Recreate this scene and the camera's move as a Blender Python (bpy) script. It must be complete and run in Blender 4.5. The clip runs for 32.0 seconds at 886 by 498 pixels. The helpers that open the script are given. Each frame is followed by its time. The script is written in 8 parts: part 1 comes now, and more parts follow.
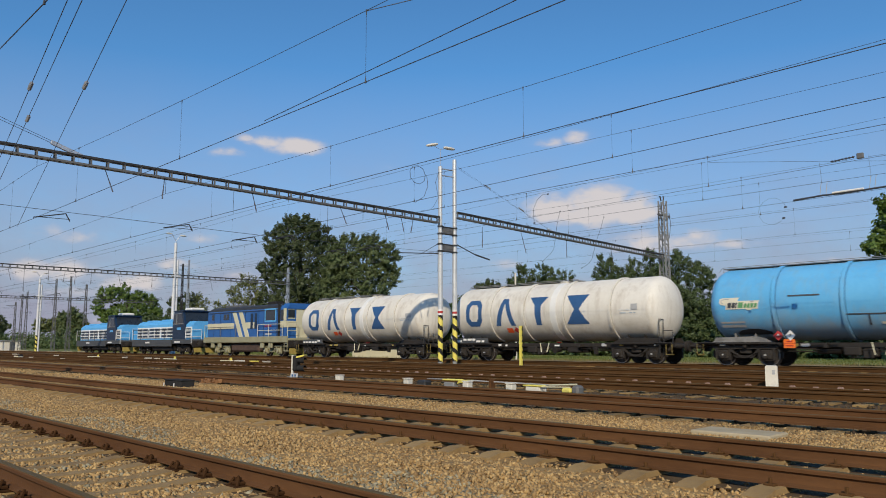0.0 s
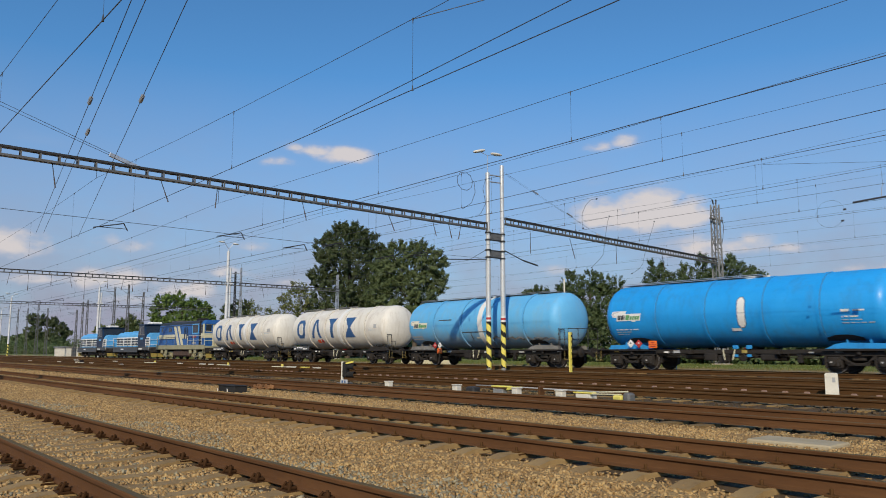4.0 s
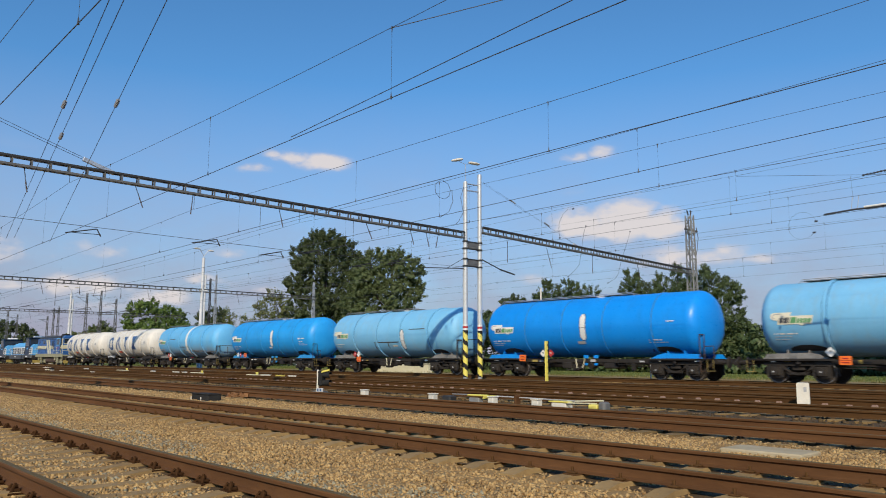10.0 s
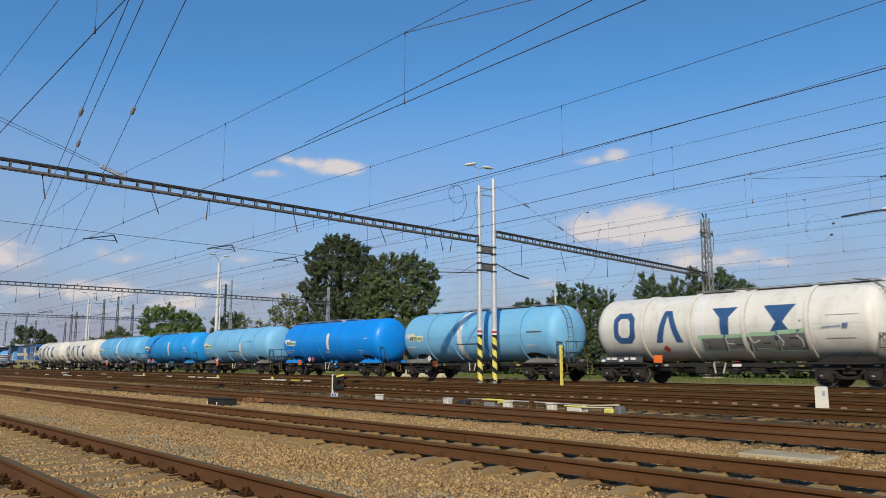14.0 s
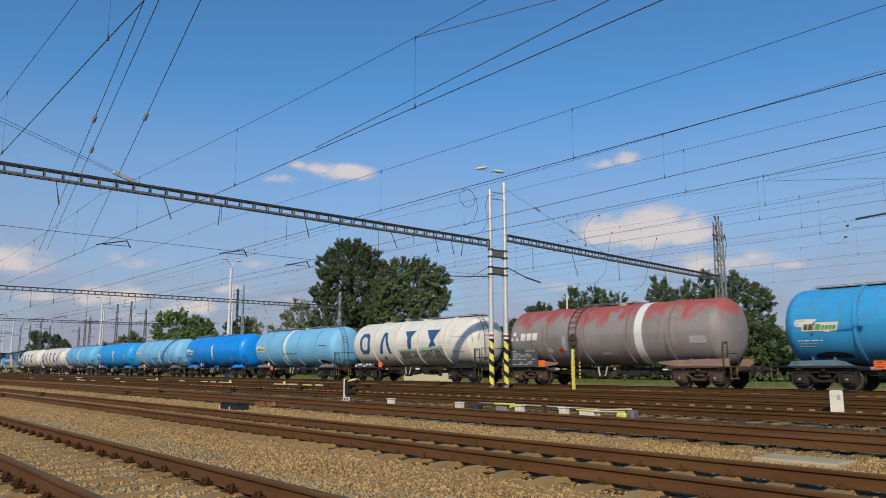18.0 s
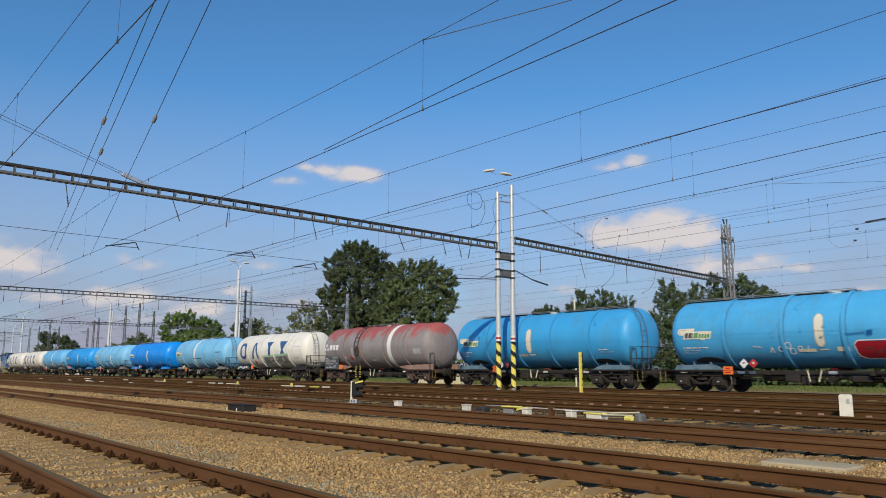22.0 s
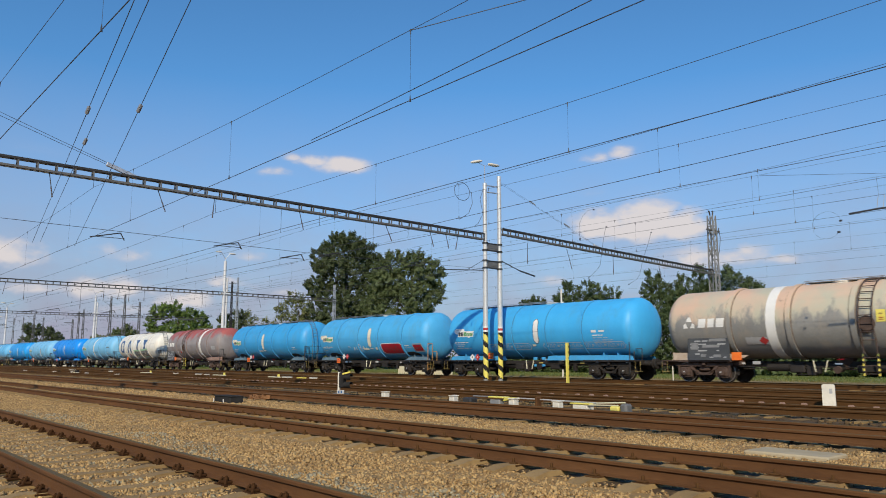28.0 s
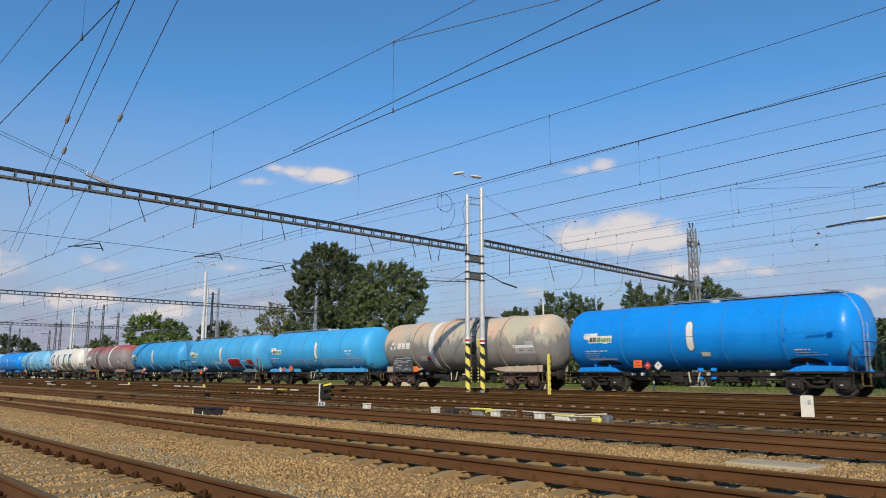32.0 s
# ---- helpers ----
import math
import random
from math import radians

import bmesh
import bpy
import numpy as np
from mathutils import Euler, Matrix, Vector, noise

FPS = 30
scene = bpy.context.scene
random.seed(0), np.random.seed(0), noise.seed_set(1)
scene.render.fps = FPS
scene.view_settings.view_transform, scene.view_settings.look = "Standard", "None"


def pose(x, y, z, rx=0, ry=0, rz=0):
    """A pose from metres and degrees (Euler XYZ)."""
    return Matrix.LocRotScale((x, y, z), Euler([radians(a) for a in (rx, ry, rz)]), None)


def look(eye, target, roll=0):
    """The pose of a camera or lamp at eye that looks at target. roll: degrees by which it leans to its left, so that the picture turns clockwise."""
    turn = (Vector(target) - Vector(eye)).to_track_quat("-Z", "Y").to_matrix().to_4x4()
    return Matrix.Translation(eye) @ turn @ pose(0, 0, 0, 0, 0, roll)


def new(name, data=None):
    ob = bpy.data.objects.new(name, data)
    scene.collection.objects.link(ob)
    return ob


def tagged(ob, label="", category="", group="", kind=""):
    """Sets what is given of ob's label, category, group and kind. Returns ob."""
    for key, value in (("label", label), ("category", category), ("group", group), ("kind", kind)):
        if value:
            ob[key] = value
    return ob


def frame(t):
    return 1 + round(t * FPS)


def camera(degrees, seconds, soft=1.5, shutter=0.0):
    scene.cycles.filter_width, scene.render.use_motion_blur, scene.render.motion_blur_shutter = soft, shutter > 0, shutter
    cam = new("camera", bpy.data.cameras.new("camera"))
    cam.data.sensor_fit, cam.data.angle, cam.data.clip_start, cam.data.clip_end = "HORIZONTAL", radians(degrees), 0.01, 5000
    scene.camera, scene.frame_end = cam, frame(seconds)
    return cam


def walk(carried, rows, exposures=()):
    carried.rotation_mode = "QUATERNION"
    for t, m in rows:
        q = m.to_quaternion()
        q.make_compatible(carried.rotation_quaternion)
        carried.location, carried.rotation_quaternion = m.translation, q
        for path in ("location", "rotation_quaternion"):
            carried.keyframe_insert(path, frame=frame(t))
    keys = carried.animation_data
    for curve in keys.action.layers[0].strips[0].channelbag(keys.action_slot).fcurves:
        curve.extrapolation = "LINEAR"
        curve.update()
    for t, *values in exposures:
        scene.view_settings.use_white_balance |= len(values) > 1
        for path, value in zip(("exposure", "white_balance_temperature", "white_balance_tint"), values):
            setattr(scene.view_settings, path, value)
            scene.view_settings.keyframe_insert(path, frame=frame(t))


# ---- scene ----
# ---- camera: stands still beside the near track, turned by hand ----
EYE = (0.0, 0.0, 1.03)
cam = camera(61.0, 32.0, soft=0.95, shutter=0.4)
WALK = [
    (0, 97.24, 0.05, 46.05), (0.5, 97.53, -0.01, 46.71), (1, 97.60, -0.03, 47.83), (1.5, 97.53, -0.06, 48.37), (2, 97.54, -0.09, 48.89),
    (2.5, 97.52, -0.12, 49.44), (4.5, 97.84, -0.05, 49.74), (5, 98.19, -0.10, 49.58), (5.5, 98.40, -0.29, 49.42), (6, 98.49, -0.37, 49.52),
    (6.5, 98.47, -0.25, 49.59), (7, 98.50, -0.30, 49.60), (7.5, 98.58, -0.23, 49.64), (8, 98.64, -0.25, 49.65), (8.5, 98.73, -0.41, 49.71),
    (9, 98.80, -0.38, 49.86), (9.5, 98.71, -0.33, 49.23), (10, 98.37, -0.20, 47.94), (10.5, 98.45, -0.03, 47.01), (11, 98.65, -0.12, 46.52),
    (11.5, 98.78, 0.00, 46.56), (12, 98.76, -0.17, 47.02), (12.5, 98.63, -0.20, 48.12), (13, 98.48, -0.14, 48.59), (13.5, 98.58, -0.10, 48.84),
    (14, 98.70, -0.07, 49.04), (14.5, 98.77, -0.01, 49.15), (16.5, 98.99, -0.11, 49.61), (17, 99.05, -0.09, 49.79), (17.5, 99.18, -0.04, 49.82),
    (18, 99.01, 0.03, 49.91), (18.5, 98.89, -0.04, 50.01), (19, 98.90, -0.23, 50.54), (19.5, 98.98, -0.17, 50.84), (20, 99.03, -0.17, 50.97),
    (20.5, 99.01, -0.19, 50.98), (21, 99.08, -0.11, 50.98), (21.5, 99.15, -0.13, 50.58), (22, 99.19, -0.20, 50.44), (22.5, 99.13, 0.00, 49.54),
    (23, 99.12, -0.01, 48.70), (23.5, 99.12, -0.15, 48.20), (24, 99.04, -0.09, 47.94), (24.5, 98.99, -0.03, 47.74), (26.5, 99.11, -0.05, 48.89),
    (27, 98.86, -0.12, 49.04), (27.5, 98.64, -0.07, 49.28), (28, 98.51, -0.10, 49.48), (28.5, 98.70, -0.11, 49.69), (29, 99.09, -0.04, 49.85),
    (29.5, 99.20, 0.02, 49.83), (30, 99.34, 0.01, 49.59), (30.5, 99.37, 0.03, 49.39), (31, 99.28, -0.04, 48.78), (31.5, 99.29, -0.15, 48.40),
    (32, 99.37, -0.08, 48.12),
]
walk(cam, [(t, pose(*EYE, rx, ry, rz)) for t, rx, ry, rz in WALK], [(0.0, -0.2), (2.5, -0.19), (6.0, -0.16), (9.5, -0.05), (13.0, -0.08), (14.5, -0.16), (17.0, -0.2), (19.0, -0.22), (21.0, -0.2), (23.0, -0.07), (28.0, -0.07), (32.0, -0.05)])

# ---- sky, sun ----
SUN_DIR = Vector((1.0, -1.22, 1.02)).normalized()      # towards the sun
SUN_EL = math.asin(SUN_DIR.z)
SUN_AZ = math.atan2(SUN_DIR.x, SUN_DIR.y)


def make_world():
    w = bpy.data.worlds.new("sky")
    scene.world = w
    w.use_nodes = True
    nt = w.node_tree
    N, L = nt.nodes, nt.links
    N.clear()
    out = N.new("ShaderNodeOutputWorld")
    bg = N.new("ShaderNodeBackground")
    bg.inputs["Strength"].default_value = 0.115
    sky = N.new("ShaderNodeTexSky")
    sky.sky_type = "NISHITA"
    sky.sun_disc = False
    sky.sun_elevation = SUN_EL
    sky.sun_rotation = SUN_AZ
    sky.altitude = 200
    sky.air_density = 1.0
    sky.dust_density = 0.35
    sky.ozone_density = 2.2
    tc = N.new("ShaderNodeTexCoord")

    def vm(op, a, b):
        n = N.new("ShaderNodeVectorMath")
        n.operation = op
        for i, v in enumerate((a, b)):
            if v is None:
                continue
            if isinstance(v, (tuple, Vector)):
                n.inputs[i].default_value = v
            else:
                L.new(v, n.inputs[i])
        return n

    def ma(op, a, b=None, c=None, clamp=False):
        n = N.new("ShaderNodeMath")
        n.operation = op
        n.use_clamp = clamp
        for i, v in enumerate((a, b, c)):
            if v is None:
                continue
            if isinstance(v, (int, float)):
                n.inputs[i].default_value = v
            else:
                L.new(v, n.inputs[i])
        return n.outputs[0]

    d = tc.outputs["Generated"]
    # fair-weather clouds: azimuth, elevation, half width, half height in degrees, weight
    clouds = [(147.3, 14.6, 2.6, 1.05, 1.0), (149.6, 14.9, 2.2, 0.85, 0.9), (151.0, 15.1, 1.5, 0.6, 0.75), (152.4, 14.0, 2.2, 0.75, 0.55),
              (127.7, 15.1, 1.9, 0.75, 0.7), (125.8, 15.3, 1.7, 0.9, 0.7), (128.1, 12.5, 1.4, 0.5, 0.42), (140.4, 13.3, 1.2, 0.6, 0.36),
              (127.6, 10.0, 2.9, 1.7, 1.2), (124.0, 10.1, 3.2, 2.5, 1.3), (121.8, 9.7, 2.9, 1.8, 1.2), (124.8, 9.5, 5.4, 1.2, 1.15),
              (120.6, 7.3, 4.4, 1.7, 0.8), (117.8, 7.4, 4.2, 1.3, 0.78), (115.0, 7.1, 3.0, 0.8, 0.7),
              (170.3, 7.0, 3.8, 1.7, 1.0), (172.5, 7.6, 3.4, 1.7, 0.9), (163.0, 7.3, 4.2, 1.2, 0.5), (166.2, 6.9, 3.2, 0.9, 0.45), (154.4, 7.7, 2.0, 0.9, 0.65),
              (155.8, 5.7, 2.2, 0.8, 0.7), (158.2, 4.3, 2.8, 1.1, 1.0), (163.6, 4.9, 4.6, 1.4, 0.85), (168.4, 4.8, 3.0, 0.9, 0.75), (168.4, 14.1, 2.2, 0.7, 0.36), (131.0, 6.0, 2.4, 0.8, 0.55),
              (161.5, 3.4, 4.0, 0.8, 0.6), (151.0, 5.0, 3.0, 0.7, 0.5), (136.0, 6.3, 2.6, 0.7, 0.45), (108.0, 5.2, 5.0, 1.0, 0.75), (178.5, 5.0, 4.0, 1.2, 0.75),
              (92.0, 8.0, 6.0, 1.8, 0.8), (70.0, 11.0, 7.0, 2.2, 0.9), (205.0, 10.0, 6.0, 2.0, 0.8), (240.0, 12.0, 7.0, 2.0, 0.8)]
    field = None
    for az, el, hw, hh, wt in clouds:
        a, e = radians(az), radians(el)
        c = Vector((math.cos(a) * math.cos(e), math.sin(a) * math.cos(e), math.sin(e)))
        r = Vector((-math.sin(a), math.cos(a), 0)) / math.sin(radians(hw))
        u = c.cross(Vector((-math.sin(a), math.cos(a), 0))).normalized()
        u = u / math.sin(radians(hh))
        x = ma("SUBTRACT", vm("DOT_PRODUCT", d, r).outputs["Value"], r.dot(c))
        y = ma("SUBTRACT", vm("DOT_PRODUCT", d, u).outputs["Value"], u.dot(c))
        # flat below, heaped above
        y = ma("MAXIMUM", y, ma("MULTIPLY", y, -1.45))
        rr = ma("SQRT", ma("ADD", ma("MULTIPLY", x, x), ma("MULTIPLY", y, y)))
        front = ma("GREATER_THAN", vm("DOT_PRODUCT", d, c).outputs["Value"], 0.5)
        v = ma("MULTIPLY", ma("MULTIPLY", ma("SUBTRACT", 1.25, rr, clamp=True), wt), front)
        field = v if field is None else ma("MAXIMUM", field, v)
    mp = N.new("ShaderNodeMapping")
    mp.inputs["Scale"].default_value = (1, 1, 1.9)
    L.new(d, mp.inputs["Vector"])

    def noise_of(scale, detail, rough):
        n = N.new("ShaderNodeTexNoise")
        n.inputs["Scale"].default_value = scale
        n.inputs["Detail"].default_value = detail
        n.inputs["Roughness"].default_value = rough
        L.new(mp.outputs[0], n.inputs["Vector"])
        return n.outputs[0]

    puff = noise_of(34, 5, 0.5)
    wisp = noise_of(9, 5, 0.62)
    # a broken bank of small clouds low over the horizon
    sepz = N.new("ShaderNodeSeparateXYZ")
    L.new(d, sepz.inputs[0])
    bank = N.new("ShaderNodeMapRange")
    bank.interpolation_type = "SMOOTHSTEP"
    bank.inputs["From Min"].default_value = 0.175
    bank.inputs["From Max"].default_value = 0.06
    L.new(sepz.outputs["Z"], bank.inputs["Value"])
    heaps = N.new("ShaderNodeMapRange")
    heaps.inputs["From Min"].default_value = 0.43
    heaps.inputs["From Max"].default_value = 0.64
    heaps.inputs["To Max"].default_value = 0.5
    L.new(noise_of(12, 3, 0.5), heaps.inputs["Value"])
    field = ma("MAXIMUM", field, ma("MULTIPLY", bank.outputs[0], heaps.outputs[0]))
    m = ma("ADD", field, ma("MULTIPLY", ma("SUBTRACT", puff, 0.5), 1.15))
    cover = N.new("ShaderNodeMapRange")
    cover.interpolation_type = "SMOOTHSTEP"
    cover.inputs["From Min"].default_value = 0.27
    cover.inputs["From Max"].default_value = 1.02
    L.new(m, cover.inputs["Value"])
    # only where a cloud stands
    stand = ma("MULTIPLY", field, 2.2, clamp=True)
    veil = ma("MULTIPLY", ma("POWER", ma("MULTIPLY", field, 0.9, clamp=True), 1.6), 0.30)
    cov = ma("MAXIMUM", ma("MULTIPLY", ma("MULTIPLY", cover.outputs[0], stand), 0.92, clamp=True), veil)
    # thin high haze, stronger low down
    sep = N.new("ShaderNodeSeparateXYZ")
    L.new(d, sep.inputs[0])
    low = N.new("ShaderNodeMapRange")
    low.inputs["From Min"].default_value = 0.35
    low.inputs["From Max"].default_value = 0.0
    low.inputs["To Max"].default_value = 1.08
    L.new(sep.outputs["Z"], low.inputs["Value"])
    thin = ma("MULTIPLY", low.outputs[0], ma("MULTIPLY_ADD", wisp, 0.7, 0.65), clamp=True)
    mix0 = N.new("ShaderNodeMixRGB")
    mix0.inputs["Color2"].default_value = (3.3, 3.4, 4.36, 1)
    L.new(thin, mix0.inputs["Fac"])
    tint = N.new("ShaderNodeMixRGB")
    tint.blend_type = "MULTIPLY"
    tint.inputs["Fac"].default_value = 1.0
    tint.inputs["Color2"].default_value = (0.575, 1.05, 1.335, 1)
    L.new(sky.outputs[0], tint.inputs["Color1"])
    L.new(tint.outputs[0], mix0.inputs["Color1"])
    # shaded undersides
    shade = N.new("ShaderNodeMixRGB")
    shade.inputs["Color1"].default_value = (4.6, 4.7, 5.6, 1)
    shade.inputs["Color2"].default_value = (6.75, 6.2, 6.05, 1)
    L.new(cover.outputs[0], shade.inputs["Fac"])
    mix1 = N.new("ShaderNodeMixRGB")
    L.new(cov, mix1.inputs["Fac"])
    L.new(mix0.outputs[0], mix1.inputs["Color1"])
    L.new(shade.outputs[0], mix1.inputs["Color2"])
    L.new(mix1.outputs[0], bg.inputs["Color"])
    L.new(bg.outputs[0], out.inputs["Surface"])


make_world()
sun = new("sun", bpy.data.lights.new("sun", "SUN"))
sun.data.energy = 4.05
sun.data.angle = radians(0.53)
sun.data.color = (1.0, 0.86, 0.655)
sun.matrix_world = look(SUN_DIR * 60, (0, 0, 0))


# ---- materials ----
def pbr(name, c1, c2, scale=3.0, rough=0.6, metal=0.0, bump=0.0, bscale=40.0, stretch=(1, 1, 1), fine=0.35, spec=0.5, island=0.0, per_object=0.0, dirt=None, dirt_amount=0.0, dirt_stretch=(1, 1, 1), dirt_scale=2.0):
    """Two-scale mottled paint, metal, stone or earth."""
    m = bpy.data.materials.new(name)
    m.use_nodes = True
    nt = m.node_tree
    N, L = nt.nodes, nt.links
    b = N["Principled BSDF"]
    tc = N.new("ShaderNodeTexCoord")

    def tex(sc, st, det=4, ro=0.6):
        mp = N.new("ShaderNodeMapping")
        mp.inputs["Scale"].default_value = st
        L.new(tc.outputs["Object"], mp.inputs["Vector"])
        t = N.new("ShaderNodeTexNoise")
        t.inputs["Scale"].default_value = sc
        t.inputs["Detail"].default_value = det
        t.inputs["Roughness"].default_value = ro
        L.new(mp.outputs[0], t.inputs["Vector"])
        return t.outputs[0]

    def math_(op, a, bb):
        n = N.new("ShaderNodeMath")
        n.operation = op
        n.use_clamp = True
        for i, v in enumerate((a, bb)):
            if isinstance(v, (int, float)):
                n.inputs[i].default_value = v
            else:
                L.new(v, n.inputs[i])
        return n.outputs[0]

    big = tex(scale, stretch)
    small = tex(scale * 14, stretch, 3)
    f = N.new("ShaderNodeMapRange")
    f.inputs["From Min"].default_value = 0.32
    f.inputs["From Max"].default_value = 0.68
    L.new(big, f.inputs["Value"])
    g = N.new("ShaderNodeMapRange")
    g.inputs["From Min"].default_value = 0.3
    g.inputs["From Max"].default_value = 0.7
    L.new(small, g.inputs["Value"])
    mixf = N.new("ShaderNodeMath")
    mixf.operation = "MULTIPLY_ADD"
    mixf.inputs[1].default_value = fine
    L.new(g.outputs[0], mixf.inputs[0])
    L.new(math_("MULTIPLY", f.outputs[0], 1 - fine), mixf.inputs[2])
    fac = mixf.outputs[0]
    if island or per_object:
        if island:
            src = N.new("ShaderNodeNewGeometry").outputs["Random Per Island"]
        else:
            src = N.new("ShaderNodeObjectInfo").outputs["Random"]
        k = island or per_object
        n2 = N.new("ShaderNodeMath")
        n2.operation = "MULTIPLY_ADD"
        n2.inputs[1].default_value = k
        L.new(src, n2.inputs[0])
        L.new(math_("MULTIPLY", fac, 1 - k), n2.inputs[2])
        fac = n2.outputs[0]
    mx = N.new("ShaderNodeMixRGB")
    mx.inputs["Color1"].default_value = (*c1, 1)
    mx.inputs["Color2"].default_value = (*c2, 1)
    L.new(fac, mx.inputs["Fac"])
    col = mx.outputs[0]
    if dirt:
        dn = tex(dirt_scale, dirt_stretch, 6, 0.65)
        dm = N.new("ShaderNodeMapRange")
        dm.inputs["From Min"].default_value = 0.5
        dm.inputs["From Max"].default_value = 0.72
        dm.inputs["To Max"].default_value = dirt_amount
        L.new(dn, dm.inputs["Value"])
        m2 = N.new("ShaderNodeMixRGB")
        m2.inputs["Color2"].default_value = (*dirt, 1)
        L.new(dm.outputs[0], m2.inputs["Fac"])
        L.new(col, m2.inputs["Color1"])
        col = m2.outputs[0]
    L.new(col, b.inputs["Base Color"])
    rn = N.new("ShaderNodeMath")
    rn.operation = "MULTIPLY_ADD"
    rn.inputs[1].default_value = 0.22
    rn.inputs[2].default_value = rough - 0.11
    L.new(g.outputs[0], rn.inputs[0])
    L.new(rn.outputs[0], b.inputs["Roughness"])
    b.inputs["Metallic"].default_value = metal
    b.inputs["Specular IOR Level"].default_value = spec
    if bump:
        bt = tex(bscale, (1, 1, 1), 5)
        bn = N.new("ShaderNodeBump")
        bn.inputs["Strength"].default_value = bump
        bn.inputs["Distance"].default_value = 0.02
        L.new(bt, bn.inputs["Height"])
        L.new(bn.outputs[0], b.inputs["Normal"])
    return m


def two_coat(name, low_a, low_b, top, top_b, edge, soft, dirt):
    """Tank paint worn in two coats: the upper coat ends in a ragged line round the barrel."""
    m = pbr(name, low_a, low_b, 0.8, 0.62, bump=0.12, bscale=14, dirt=dirt, dirt_amount=0.5, dirt_stretch=(2.2, 2.2, 0.5), dirt_scale=1.1)
    nt = m.node_tree
    N, L = nt.nodes, nt.links
    b = N["Principled BSDF"]
    old = b.inputs["Base Color"].links[0].from_socket
    tc = N.new("ShaderNodeTexCoord")
    sp = N.new("ShaderNodeSeparateXYZ")
    L.new(tc.outputs["Object"], sp.inputs[0])
    t = N.new("ShaderNodeTexNoise")
    t.inputs["Scale"].default_value = 0.9
    t.inputs["Detail"].default_value = 8
    t.inputs["Roughness"].default_value = 0.68
    mp = N.new("ShaderNodeMapping")
    mp.inputs["Scale"].default_value = (1.5, 1.5, 0.55)
    L.new(tc.outputs["Object"], mp.inputs["Vector"])
    L.new(mp.outputs[0], t.inputs["Vector"])
    a = N.new("ShaderNodeMath")
    a.operation = "MULTIPLY_ADD"
    a.inputs[1].default_value = 3.2
    L.new(t.outputs[0], a.inputs[0])
    L.new(sp.outputs["Z"], a.inputs[2])
    r = N.new("ShaderNodeMapRange")
    r.inputs["From Min"].default_value = edge + 1.6 - soft
    r.inputs["From Max"].default_value = edge + 1.6 + soft
    L.new(a.outputs[0], r.inputs["Value"])
    mx = N.new("ShaderNodeMixRGB")
    patch = N.new("ShaderNodeTexNoise")
    patch.inputs["Scale"].default_value = 0.55
    patch.inputs["Detail"].default_value = 3
    L.new(tc.outputs["Object"], patch.inputs["Vector"])
    pr = N.new("ShaderNodeMapRange")
    pr.inputs["From Min"].default_value = 0.42
    pr.inputs["From Max"].default_value = 0.60
    L.new(patch.outputs[0], pr.inputs["Value"])
    tops = N.new("ShaderNodeMixRGB")
    tops.inputs["Color1"].default_value = (*top, 1)
    tops.inputs["Color2"].default_value = (*top_b, 1)
    L.new(pr.outputs[0], tops.inputs["Fac"])
    L.new(tops.outputs[0], mx.inputs["Color2"])
    L.new(r.outputs[0], mx.inputs["Fac"])
    L.new(old, mx.inputs["Color1"])
    L.new(mx.outputs[0], b.inputs["Base Color"])
    return m


def dust_below(m, colour, edge, soft, amount):
    """Ragged dried dust and brake grime splashed on the lower flank of a barrel."""
    nt = m.node_tree
    N, L = nt.nodes, nt.links
    b = N["Principled BSDF"]
    old = b.inputs["Base Color"].links[0].from_socket
    tc = N.new("ShaderNodeTexCoord")
    sp = N.new("ShaderNodeSeparateXYZ")
    L.new(tc.outputs["Object"], sp.inputs[0])
    mp = N.new("ShaderNodeMapping")
    mp.inputs["Scale"].default_value = (1.0, 1.0, 0.45)
    L.new(tc.outputs["Object"], mp.inputs["Vector"])
    t = N.new("ShaderNodeTexNoise")
    t.inputs["Scale"].default_value = 1.5
    t.inputs["Detail"].default_value = 7
    t.inputs["Roughness"].default_value = 0.68
    L.new(mp.outputs[0], t.inputs["Vector"])
    a = N.new("ShaderNodeMath")
    a.operation = "MULTIPLY_ADD"
    a.inputs[1].default_value = 2.2
    L.new(t.outputs[0], a.inputs[0])
    L.new(sp.outputs["Z"], a.inputs[2])
    r = N.new("ShaderNodeMapRange")
    r.inputs["From Min"].default_value = edge + 1.1 + soft
    r.inputs["From Max"].default_value = edge + 1.1 - soft
    r.inputs["To Max"].default_value = amount
    L.new(a.outputs[0], r.inputs["Value"])
    mx = N.new("ShaderNodeMixRGB")
    mx.inputs["Color2"].default_value = (*colour, 1)
    L.new(r.outputs[0], mx.inputs["Fac"])
    L.new(old, mx.inputs["Color1"])
    L.new(mx.outputs[0], b.inputs["Base Color"])


